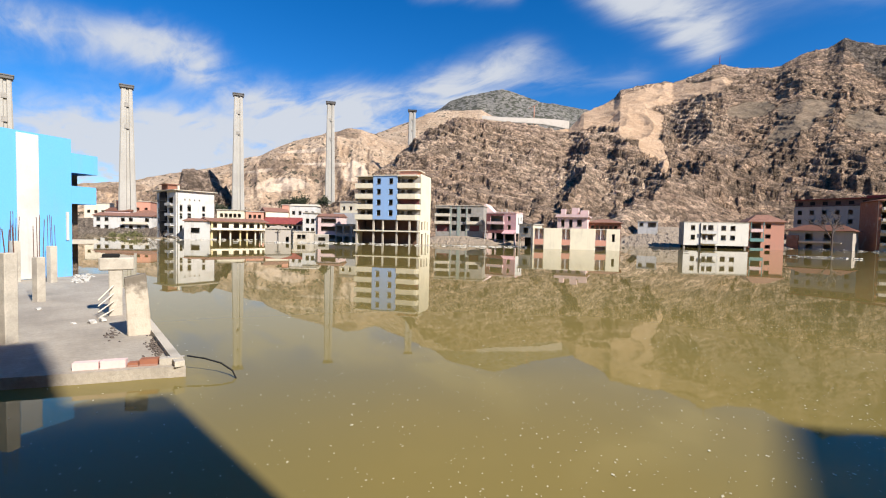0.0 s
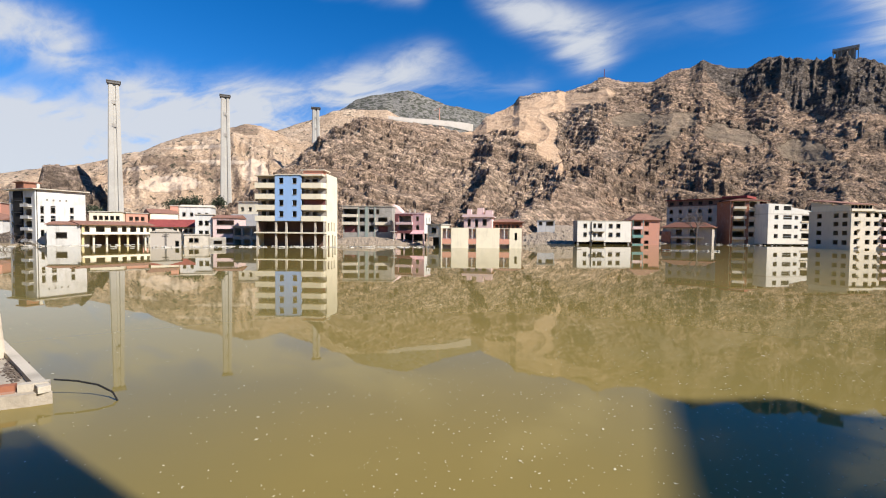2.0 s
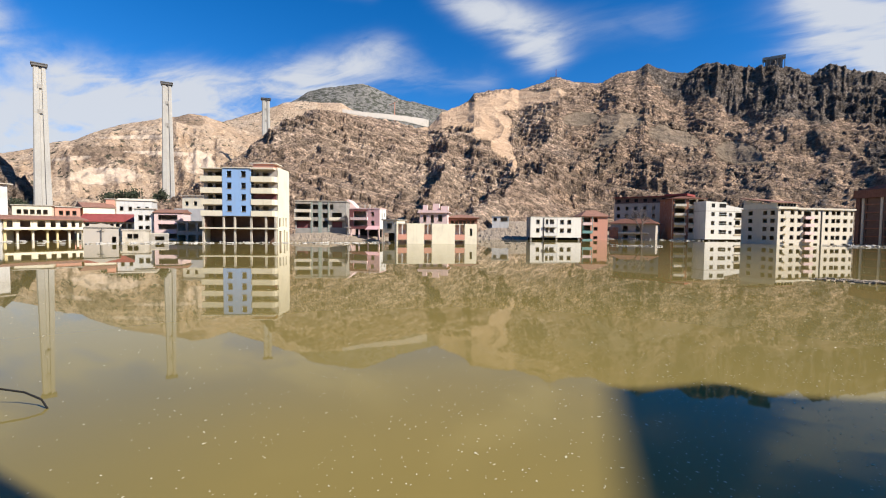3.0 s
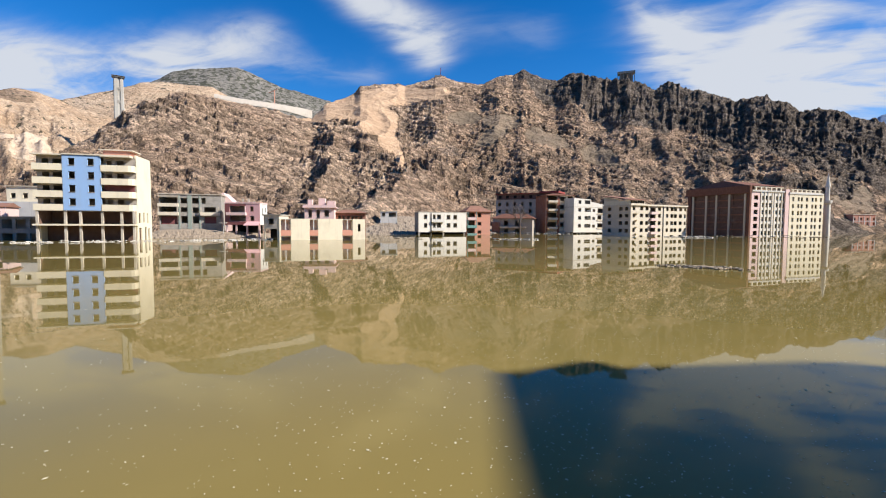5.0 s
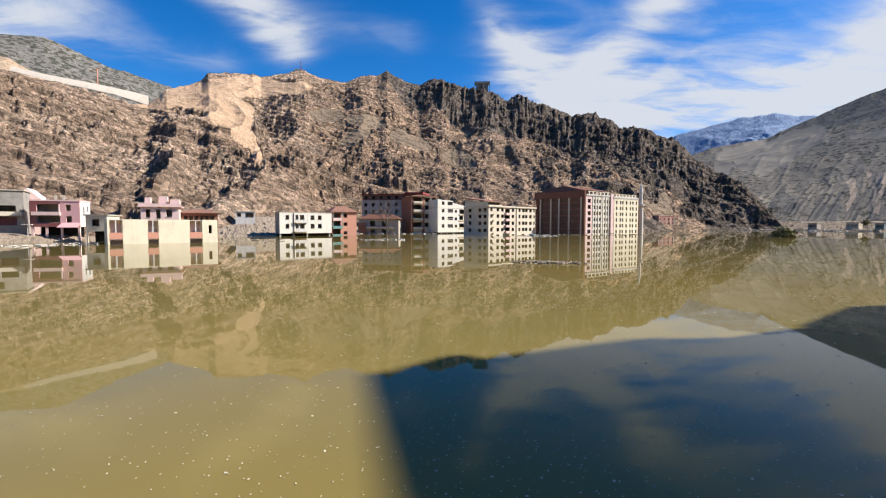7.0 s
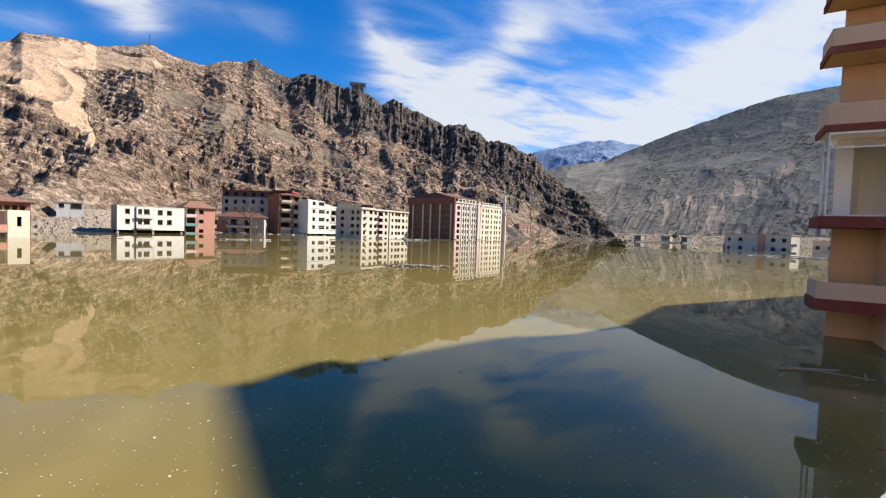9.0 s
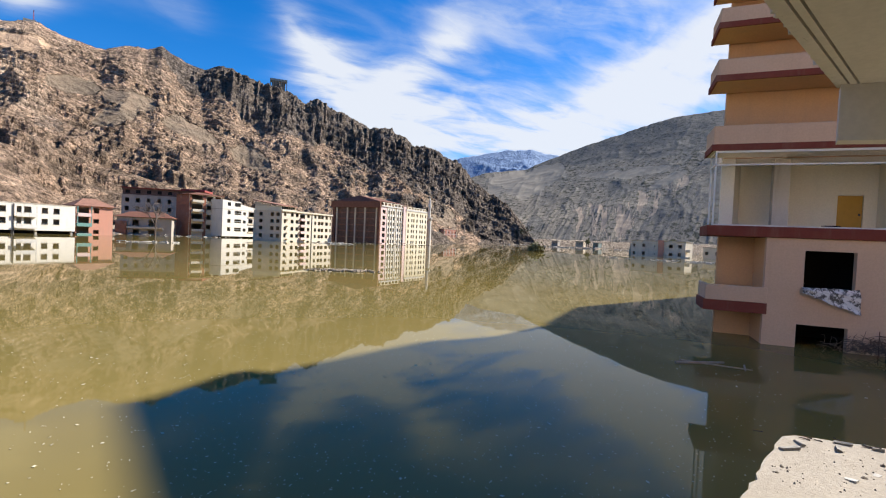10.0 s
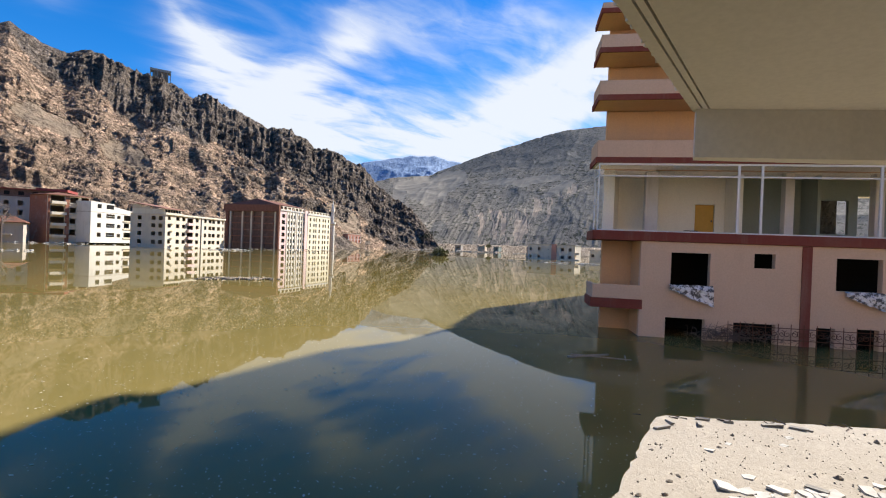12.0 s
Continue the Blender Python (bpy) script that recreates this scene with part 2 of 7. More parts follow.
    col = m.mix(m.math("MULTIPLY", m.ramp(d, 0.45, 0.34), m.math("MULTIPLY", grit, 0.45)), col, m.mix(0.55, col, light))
    if snow:
        col = m.mix(m.ramp(m.math("ADD", b, m.math("MULTIPLY", a, 0.4)), 0.74 - snow, 0.8 - snow, 0.0, 0.9), col, (0.7, 0.74, 0.8))
    m.color(col)
    h = m.math("ADD", m.math("MULTIPLY", b, 4.0), m.math("ADD", m.math("MULTIPLY", c, 2.6), m.math("MULTIPLY", d, 1.7)))
    h = m.math("SUBTRACT", h, m.math("ADD", m.math("MULTIPLY", dist2, 0.9), m.math("MULTIPLY", dist1, 1.8)))
    h = m.math("MULTIPLY", h, m.math("ADD", m.math("MULTIPLY", firm, 0.85), 0.15))
    return m.bump(h, 1.0, relief).m


def water_material():
    m = Mat("silty_water", 0.015, spec=0.5)
    m.b.inputs["IOR"].default_value = 1.2
    m.b.inputs["Specular Tint"].default_value = (1.0, 0.8, 0.4, 1)
    silt = m.noise(0.05, 5, 0.6)
    col = m.mix(m.ramp(silt, 0.3, 0.7), (0.216, 0.160, 0.046), (0.176, 0.140, 0.047))
    m.color(col)
    w1 = m.noise(0.9, 3, 0.5)
    w2 = m.noise(0.11, 3, 0.5)
    return m.bump(m.math("ADD", m.math("MULTIPLY", w1, 0.25), w2), 0.05, 0.05).m


M = dict(
    chalk=plaster("white_stone", (0.70, 0.65, 0.565), 0.6),
    water=water_material(),
    cream=plaster("cream_render", (0.74, 0.655, 0.485), 0.6), white=plaster("white_render", (0.60, 0.575, 0.53), 1.0),
    offwhite=plaster("off_white_render", (0.65, 0.57, 0.445), 0.75), blue=plaster("pale_blue_render", (0.27, 0.42, 0.66), 0.3),
    sky_blue=plaster("bright_blue_render", (0.13, 0.41, 0.80), 0.25), pink=plaster("pink_render", (0.62, 0.36, 0.36), 0.4),
    palepink=plaster("pale_pink_render", (0.72, 0.52, 0.48), 0.4), maroon=plaster("maroon_render", (0.20, 0.07, 0.07), 0.4),
    salmon=plaster("salmon_render", (0.56, 0.27, 0.19), 0.5), teal=plaster("teal_render", (0.16, 0.30, 0.27), 0.4),
    grey=plaster("grey_render", (0.40, 0.35, 0.295), 0.5), greygreen=plaster("grey_green_render", (0.27, 0.31, 0.27), 0.5),
    yellow=plaster("yellow_render", (0.60, 0.48, 0.25), 0.6), beige=plaster("beige_render", (0.62, 0.52, 0.38), 0.5),
    redpaint=plaster("red_paint", (0.19, 0.05, 0.036), 0.6), rosy=plaster("rosy_render", (0.62, 0.45, 0.32), 0.45, (0.33, 0.23, 0.165)),
    orange=plaster("apricot_render", (0.60, 0.37, 0.205), 0.45), brick=brickwork("bare_brick", (0.30, 0.12, 0.07)),
    darkbrick=brickwork("dark_brown_brick", (0.165, 0.095, 0.07), (0.24, 0.19, 0.155)), concrete=concrete("rough_concrete"),
    pale=concrete("pale_concrete", (0.54, 0.475, 0.385)), pierc=concrete("pier_concrete", (0.44, 0.41, 0.36), 0.12, (0.30, 0.275, 0.235)),
    slabtop=concrete("dusty_slab", (0.40, 0.345, 0.275), 0.45, (0.15, 0.125, 0.10), 0.8), soffit=plaster("soffit_render", (0.62, 0.575, 0.49), 0.3, fine=20),
    ledge=concrete("sunlit_dusty_concrete", (0.40, 0.345, 0.275), 1.3, (0.31, 0.26, 0.20)), chip=plain("broken_plaster", (0.56, 0.52, 0.46), 0.95, scale=14, vary=0.5),
    stone=plain("grey_stone_chip", (0.22, 0.18, 0.14), 0.95, scale=9), tile=roof_tiles("clay_tiles", (0.29, 0.15, 0.105)),
    tiledark=roof_tiles("dark_clay_tiles", (0.20, 0.09, 0.06)), tin=roof_tiles("rusty_red_sheet", (0.30, 0.07, 0.06)),
    steel=plain("weathered_steel", (0.12, 0.11, 0.10), 0.6, 0.6), alu=plain("white_aluminium", (0.68, 0.70, 0.70), 0.4, 0.0, vary=0.15),
    rust=plain("rusty_rebar", (0.14, 0.06, 0.035), 0.85, 0.2), wood=plain("dry_driftwood", (0.34, 0.27, 0.19), 0.9),
    door=plain("ochre_door", (0.52, 0.30, 0.05), 0.5, vary=0.15), room=plaster("room_wall", (0.84, 0.81, 0.71), 0.2),
    bark=plain("grey_bark", (0.13, 0.10, 0.08), 0.95), leaf=plain("pine_needles", (0.045, 0.055, 0.028), 0.9, scale=2),
    # void: black for cable and glazing, and for sheets standing in for shade
    reed=plain("dry_shrub", (0.16, 0.15, 0.06), 0.9, scale=2), void=plain("black_and_shade", (0.012, 0.011, 0.010), 1.0),
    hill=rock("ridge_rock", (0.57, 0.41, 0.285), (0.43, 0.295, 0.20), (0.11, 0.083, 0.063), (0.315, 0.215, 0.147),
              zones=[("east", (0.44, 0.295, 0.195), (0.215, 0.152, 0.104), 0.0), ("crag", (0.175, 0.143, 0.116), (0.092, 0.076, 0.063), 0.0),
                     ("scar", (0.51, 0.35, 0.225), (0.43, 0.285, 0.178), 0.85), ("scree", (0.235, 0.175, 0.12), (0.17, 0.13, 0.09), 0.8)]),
    crag=rock("dark_crag", (0.42, 0.31, 0.23), (0.33, 0.24, 0.175), (0.20, 0.15, 0.115), (0.26, 0.19, 0.14), grain=1.3),
    sand=rock("sandy_slope", (0.52, 0.385, 0.268), (0.45, 0.32, 0.215), (0.26, 0.18, 0.12), (0.42, 0.285, 0.18), speck=0.4, scrub=-0.03, relief=0.8,
              zones=[("crag", (0.30, 0.21, 0.145), (0.20, 0.14, 0.095), 0.0), ("scar", (0.54, 0.42, 0.315), (0.49, 0.37, 0.265), 0.7)]),
    dotted=rock("scrubby_mountain", (0.21, 0.19, 0.165), (0.175, 0.16, 0.14), (0.10, 0.093, 0.082), (0.15, 0.138, 0.12), grain=0.7, scrub=0.085, speck=0.5, relief=0.5),
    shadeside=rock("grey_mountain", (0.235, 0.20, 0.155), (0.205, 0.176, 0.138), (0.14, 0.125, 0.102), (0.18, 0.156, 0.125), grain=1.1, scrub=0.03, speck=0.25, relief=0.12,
                   zones=[("crag", (0.165, 0.15, 0.128), (0.14, 0.128, 0.112), 0.3), ("scar", (0.46, 0.345, 0.245), (0.34, 0.262, 0.19), 0.8), ("scree", (0.262, 0.228, 0.182), (0.24, 0.21, 0.168), 0.9)]),
    # distance haze is put into this range's blue base colour
    far=rock("far_range_haze", (0.23, 0.30, 0.42), (0.20, 0.27, 0.39), (0.17, 0.23, 0.34), (0.215, 0.285, 0.40), grain=0.3, snow=-0.19, speck=0.2),
    mud=rock("shore_rubble", (0.48, 0.39, 0.30), (0.40, 0.315, 0.235), (0.22, 0.165, 0.12), (0.33, 0.255, 0.19), grain=4, speck=0.7),
    rubble=concrete("pale_rubble", (0.31, 0.245, 0.18), 0.9, (0.15, 0.115, 0.085), 1.0),
)

# ---- kit ----


def link(name, verts, faces, mat, parent=None, label="", smooth=False):
    me = bpy.data.meshes.new(name)
    me.from_pydata(verts, [], faces)
    for mm in (mat if isinstance(mat, (list, tuple)) else [mat]):
        me.materials.append(mm)
    if smooth:
        me.polygons.foreach_set("use_smooth", [True] * len(me.polygons))
    me.update()
    ob = new(name, me)
    if parent is not None:
        ob.parent = parent
    if label:
        ob["label"] = label
    return ob


def part(name, bm, mat, parent, label="", smooth=False):
    """Links a bmesh as one mesh object under a thing or a part."""
    me = bpy.data.meshes.new(name)
    bmesh.ops.recalc_face_normals(bm, faces=bm.faces[:])
    bm.to_mesh(me)
    bm.free()
    me.materials.append(mat)
    if smooth:
        me.polygons.foreach_set("use_smooth", [True] * len(me.polygons))
    ob = new(name, me)
    if parent is not None:
        ob.parent = parent
    if label:
        ob["label"] = label
    return ob


def share(name, me, parent, m):
    """One more object on a mesh that exists."""
    ob = new(name, me)
    ob.parent = parent
    ob.matrix_basis = m
    return ob


def thing(name, label, category, m=None, group="", kind=""):
    ob = new(name)
    ob.empty_display_size = 0.3
    if m is not None:
        ob.matrix_basis = m
    return tagged(ob, label, category, group, kind)


def box(bm, x0, x1, y0, y1, z0, z1, bevel=0.0, jig=0.0):
    v = [bm.verts.new((x, y, z)) for z in (z0, z1) for x, y in ((x0, y0), (x1, y0), (x1, y1), (x0, y1))]
    fs = [bm.faces.new([v[i] for i in f]) for f in ((3, 2, 1, 0), (4, 5, 6, 7), (0, 1, 5, 4), (1, 2, 6, 5), (2, 3, 7, 6), (3, 0, 4, 7))]
    if jig:
        for w in v:
            w.co += Vector([random.uniform(-jig, jig) for _ in range(3)])
    if bevel:
        es = {e for f in fs for e in f.edges}
        bmesh.ops.bevel(bm, geom=list(es), offset=bevel, segments=1, affect="EDGES")


def boxes(*items, bevel=0.0):
    bm = bmesh.new()
    for it in items:
        box(bm, *it, bevel=bevel)
    return bm


def tube(bm, a, b, r0, r1=None, n=6):
    a, b = Vector(a), Vector(b)
    r1 = r0 if r1 is None else r1
    q = (b - a).to_track_quat("Z", "Y")
    rings = []
    for p, r in ((a, r0), (b, r1)):
        rings.append([bm.verts.new(p + q @ Vector((r * math.cos(k * 2 * math.pi / n), r * math.sin(k * 2 * math.pi / n), 0))) for k in range(n)])
    for k in range(n):
        bm.faces.new((rings[0][k], rings[0][(k + 1) % n], rings[1][(k + 1) % n], rings[1][k]))
    bm.faces.new(rings[0][::-1])
    bm.faces.new(rings[1])


def prism(bm, pts, z0, z1):
    """A column over a polygon."""
    lo, hi = [bm.verts.new((x, y, z0)) for x, y in pts], [bm.verts.new((x, y, z1)) for x, y in pts]
    bm.faces.new(lo[::-1])
    bm.faces.new(hi)
    for i in range(len(pts)):
        j = (i + 1) % len(pts)
        bm.faces.new((lo[i], lo[j], hi[j], hi[i]))


def ground_at(az, d, z=0.0):
    a = radians(az)
    return Vector((d * math.sin(a), d * math.cos(a), z))


def front(azl, dl, azr, dr, z=0.0):
    """Pose of a facade from its left to its right end, x along it, y into the house; and its length."""
    a, b = ground_at(azl, dl), ground_at(azr, dr)
    w = (b - a).length
    x = (b - a) / w
    y = Vector((-x.y, x.x, 0))
    if y.dot(a + b) < 0:
        y = -y
    m = Matrix((x, y, Vector((0, 0, 1)))).transposed().to_4x4()
    m.translation = a + Vector((0, 0, z))
    return m, w


def grid(xs, zs, w, h):
    return [(x, x + w, z, z + h) for z in zs for x in xs]


def panel(parent, mat, m, w, z0, z1, holes=(), th=0.25, name="wall"):
    """A wall of real thickness with openings through it; m lays its own x, y (into the house), z into the house's."""
    holes = [(max(a, 0), min(b, w), max(c, z0), min(d, z1)) for a, b, c, d in holes]
    xs = sorted({0.0, float(w), *[v for h in holes for v in h[:2]]})
    zs = sorted({float(z0), float(z1), *[v for h in holes for v in h[2:]]})
    nx, nz = len(xs) - 1, len(zs) - 1
    solid = np.ones((nx + 2, nz + 2), bool)
    solid[0], solid[-1], solid[:, 0], solid[:, -1] = False, False, False, False
    for i in range(nx):
        for k in range(nz):
            cx, cz = (xs[i] + xs[i + 1]) / 2, (zs[k] + zs[k + 1]) / 2
            if any(a < cx < b and c < cz < d for a, b, c, d in holes):
                solid[i + 1, k + 1] = False
    verts, faces = [], []

    def quad(*ps):
        n = len(verts)
        verts.extend(m @ Vector(p) for p in ps)
        faces.append((n, n + 1, n + 2, n + 3))

    for i in range(nx):
        for k in range(nz):
            if not solid[i + 1, k + 1]:
                continue
            a, b, c, d = xs[i], xs[i + 1], zs[k], zs[k + 1]
            quad((a, 0, c), (b, 0, c), (b, 0, d), (a, 0, d))
            quad((b, th, c), (a, th, c), (a, th, d), (b, th, d))
            if not solid[i, k + 1]:
                quad((a, th, c), (a, 0, c), (a, 0, d), (a, th, d))
            if not solid[i + 2, k + 1]:
                quad((b, 0, c), (b, th, c), (b, th, d), (b, 0, d))
            if not solid[i + 1, k]:
                quad((a, th, c), (b, th, c), (b, 0, c), (a, 0, c))
            if not solid[i + 1, k + 2]:
                quad((a, 0, d), (b, 0, d), (b, th, d), (a, th, d))
    return link(name, [tuple(v) for v in verts], faces, mat, parent)


SILL = {}


def sill_mesh(w):
    """A window's bare frame and sill, shared by all openings of one width."""
    k = round(w, 1)
    if k not in SILL:
        bm = boxes((-0.05, w + 0.05, -0.09, 0.06, -0.08, 0.0))
        me = bpy.data.meshes.new("window_sill")
        bm.to_mesh(me)
        bm.free()
        me.materials.append(M["pale"])
        SILL[k] = me
    return SILL[k]


def house(name, label, category, m, w, depth, z0, z1, mat, holes=(), right=(), left=(), side=None, slabs=(), roof="flat", roof_mat=None, eave=0.3,
          rise=1.6, sills=True, group="", parapet=0.0):
    """A hollow house: four walls with their openings, storey floors, roof. m, w: pose and length of its facade."""
    side = side or mat
    ob = thing(name, label, category, m, group)
    t = 0.25
    panel(ob, mat, Matrix(), w, z0, z1, holes, t)
    panel(ob, side, Matrix.Translation((w, t, 0)) @ Matrix.Rotation(math.pi / 2, 4, "Z"), depth - 2 * t, z0, z1, right, t)
    panel(ob, side, Matrix.Translation((0, depth - t, 0)) @ Matrix.Rotation(-math.pi / 2, 4, "Z"), depth - 2 * t, z0, z1, left, t)
    panel(ob, side, Matrix.Translation((0, depth - t, 0)), w, z0, z1, (), t)
    for z in slabs:
        part("floor_slab", boxes((t + 0.01, w - t - 0.01, t + 0.01, depth - t - 0.01, z - 0.16, z)), M["concrete"], ob)
    # a cross wall, added unseen behind the rooms, keeps the inside dark
    part("shade_backing", boxes((t + 0.02, w - t - 0.02, depth * 0.55, depth * 0.55 + 0.15, z0, z1 - 0.05)), M["grey"], ob)
    rm = roof_mat or M["pale"]
    if roof == "flat":
        part("roof", boxes((-eave, w + eave, -eave, depth + eave, z1, z1 + 0.22)), rm, ob)
        if parapet:
            bm = boxes((0, w, 0, 0.2, z1 + 0.225, z1 + parapet), (0, w, depth - 0.2, depth, z1 + 0.225, z1 + parapet),
                       (0, 0.2, 0.2, depth - 0.2, z1 + 0.225, z1 + parapet), (w - 0.2, w, 0.2, depth - 0.2, z1 + 0.225, z1 + parapet))
            part("parapet", bm, mat, ob)
    else:
        bm = bmesh.new()
        e, in_x = eave, (min(depth, w) / 2 if roof == "hip" else 0.0)
        lo = [bm.verts.new(p) for p in ((-e, -e, z1), (w + e, -e, z1), (w + e, depth + e, z1), (-e, depth + e, z1))]
        l2 = [bm.verts.new((v.co.x, v.co.y, z1 + 0.14)) for v in lo]
        r0, r1 = bm.verts.new((-e + in_x, depth / 2, z1 + rise)), bm.verts.new((w + e - in_x, depth / 2, z1 + rise))
        bm.faces.new(lo[::-1])
        for i in range(4):
            bm.faces.new((lo[i], lo[(i + 1) % 4], l2[(i + 1) % 4], l2[i]))
        bm.faces.new((l2[0], l2[1], r1, r0))
        bm.faces.new((l2[2], l2[3], r0, r1))
        bm.faces.new((l2[1], l2[2], r1))
        bm.faces.new((l2[3], l2[0], r0))
        part("roof", bm, rm, ob)
    if sills:
        for a, b, c, d in holes:
            if c > 0.3 and b - a < 3.2:
                share("window_sill", sill_mesh(b - a), ob, Matrix.Translation((a, 0, c)))
        for a, b, c, d in right:
            if c > 0.3 and b - a < 3.2:
                share("window_sill", sill_mesh(b - a), ob, Matrix.Translation((w, t + a, c)) @ Matrix.Rotation(math.pi / 2, 4, "Z"))
    return ob


def balcony(parent, x0, x1, z, out, mat, h=0.95, slab=0.18, y=0.0, back=True, mat2=None):
    """A balcony box in front of a facade: floor slab with a solid parapet on three sides."""
    bm = boxes((x0, x1, y - out, y - 0.003, z - slab, z))
    box(bm, x0, x1, y - out, y - out + 0.12, z, z + h)
    box(bm, x0, x0 + 0.12, y - out + 0.12, y - 0.003, z, z + h)
    box(bm, x1 - 0.12, x1, y - out + 0.12, y - 0.003, z, z + h)
    return part("balcony", bm, mat, parent)


# ---- terrain ----


def lattice(seed):
    return np.random.RandomState(seed).rand(256, 256)


def vnoise(x, y, seed=0):
    t = lattice(seed)
    xi, yi = np.floor(x).astype(int), np.floor(y).astype(int)
    fx, fy = x - xi, y - yi
    fx, fy = fx * fx * fx * (fx * (fx * 6 - 15) + 10), fy * fy * fy * (fy * (fy * 6 - 15) + 10)
    a, b, c, d = t[xi % 256, yi % 256], t[(xi + 1) % 256, yi % 256], t[xi % 256, (yi + 1) % 256], t[(xi + 1) % 256, (yi + 1) % 256]
    return (a * (1 - fx) + b * fx) * (1 - fy) + (c * (1 - fx) + d * fx) * fy


def fbm(x, y, octaves=5, gain=0.5, seed=0, ridged=False):
    s, amp, tot = 0, 1.0, 0
    for i in range(octaves):
        n = vnoise(x * 2**i + 17.3 * i, y * 2**i - 9.1 * i, seed + i)
        if ridged:
            n = 1 - np.abs(2 * n - 1)
            n = n * n
        s, tot, amp = s + amp * n, tot + amp, amp * gain
    return s / tot


def blocks(x, y, size, seed=0, tilt=0.8):
    """Broken facets: each cell of a random lattice is a tilted plane at its own height."""
    x, y = x / size, y / size
    r0, r1, r2, r3, r4 = (lattice(seed + k) for k in range(5))
    xi, yi = np.floor(x).astype(int), np.floor(y).astype(int)
    best, val = np.full(x.shape, 9.0), np.zeros(x.shape)
    for i in (-1, 0, 1):
        for j in (-1, 0, 1):
            a, b = (xi + i) % 256, (yi + j) % 256
            dx, dy = x - (xi + i + r0[a, b]), y - (yi + j + r1[a, b])
            d = dx * dx + dy * dy
            near = d < best
            best = np.where(near, d, best)
            val = np.where(near, r2[a, b] - 0.5 + tilt * ((r3[a, b] - 0.5) * dx + (r4[a, b] - 0.5) * dy), val)
    return val


def sheet(name, az0, az1, na, nr, height, mat, label, category, near, far_, kind="structure", margin=1.1, zones=None):
    """A hillside over a fan of azimuths, from the near shore to behind its crest; zones names the kinds of ground on it."""
    az = np.linspace(az0, az1, na)
    s = np.linspace(0, 1, nr) ** 1.15 * margin
    A, S = np.meshgrid(az, s, indexing="ij")
    n0, f0 = np.interp(A, *zip(*near)), np.interp(A, *zip(*far_))
    R = n0 + (f0 - n0) * S
    X, Y = R * np.sin(np.radians(A)), R * np.cos(np.radians(A))
    Z = height(A, S, R, X, Y)
    verts = np.stack([X, Y, Z], -1).reshape(-1, 3)
    i = np.arange(na * nr).reshape(na, nr)
    faces = np.stack([i[:-1, :-1], i[1:, :-1], i[1:, 1:], i[:-1, 1:]], -1).reshape(-1, 4)
    me = bpy.data.meshes.new(name)
    me.vertices.add(len(verts))
    me.vertices.foreach_set("co", verts.ravel())
    me.loops.add(faces.size)
    me.loops.foreach_set("vertex_index", faces.ravel())
    me.polygons.add(len(faces))
    me.polygons.foreach_set("loop_start", np.arange(0, faces.size, 4))
    me.update(calc_edges=True)
    me.validate()
    me.materials.append(mat)
    for attr, value in (zones(A, S, np.degrees(np.arctan2(Z - EYE, R))) if zones else {}).items():
        me.attributes.new(attr, "FLOAT", "POINT").data.foreach_set("value", value.astype(np.float32).ravel())
    ob = new(name, me)
    tagged(ob, label, category, kind=kind)
    return ob


def patch_of(A, E, spots, ragged_=0.35, seed=500):
    """1 inside any of the spots (azimuth, elevation, half width, half height, lean), fading to 0 at their ragged rims."""
    n = ragged_ * (fbm(A / 1.3, E / 1.3, 4, 0.6, seed) - 0.5)
    out = np.zeros(A.shape)
    for a, e, ra, re_, lean in spots:
        d = np.sqrt(((A - a) / ra) ** 2 + ((E - e - lean * (A - a)) / re_) ** 2)
        out = np.maximum(out, 1 - smooth(0.55, 1.35, d + 2 * n))
    return out


def crest_height(knots, far_):
    """Height of a crest over the water, from knots of azimuth and rise in degrees as the eye sees it."""
    ka, ke = zip(*knots)

    def f(A):
        return np.interp(A, *zip(*far_)) * np.tan(np.radians(np.interp(A, ka, ke))) + EYE
    return f


RIDGE = [(-58, -1), (-52.5, 0.6), (-49.0, 2.07), (-46.0, 4.02), (-44.0, 5.95), (-41.2, 8.1), (-39.2, 10.21), (-36.8, 12.16), (-35.3, 12.84), (-33.3, 13.61), (-32.1, 13.81),
         (-30.3, 13.4), (-26.5, 13.17), (-23.7, 12.85), (-21.2, 12.37), (-19.5, 12.39), (-17.8, 13.91), (-16.0, 14.55), (-14.5, 15.3), (-13.8, 16.12),
         (-12.2, 16.4), (-9.2, 16.6), (-8.4, 16.26), (-5.8, 17.04), (-4.7, 17.52), (-3.6, 17.64), (-2.3, 17.13), (1.1, 16.67), (2.9, 17.51),
         (4.9, 17.58), (6.1, 18.14), (7.4, 17.45), (8.4, 16.87), (10.1, 16.65), (11.5, 17.3), (12.9, 17.44), (13.9, 16.65), (15.6, 16.33),
         (18.9, 16.02), (20.9, 14.91), (22.8, 15.19), (24.8, 14.21), (26.2, 13.5), (27.6, 13.04), (28.6, 12.47), (29.5, 12.73), (30.5, 13.01),
         (31.7, 12.56), (32.8, 12.03), (34.2, 10.84), (35.3, 11.17), (36.7, 10.57), (38.5, 9.83), (40.0, 9.07), (41.8, 7.07), (44.0, 5.55),
         (46.5, 4.04), (48.3, 2.02), (49.5, 0.18), (52, -1)]
RIDGE_NEAR = [(-59.54, 218), (-48.9, 180.1), (-42.53, 151.7), (-31.91, 142.2), (-21.3, 142.2), (-12.79, 156.4), (-8.53, 180.1), (-0.02, 213.3), (12.83, 232.3), (26.14, 241.7), (36.26, 274.9), (48.27, 398.2), (52.64, 445.6)]
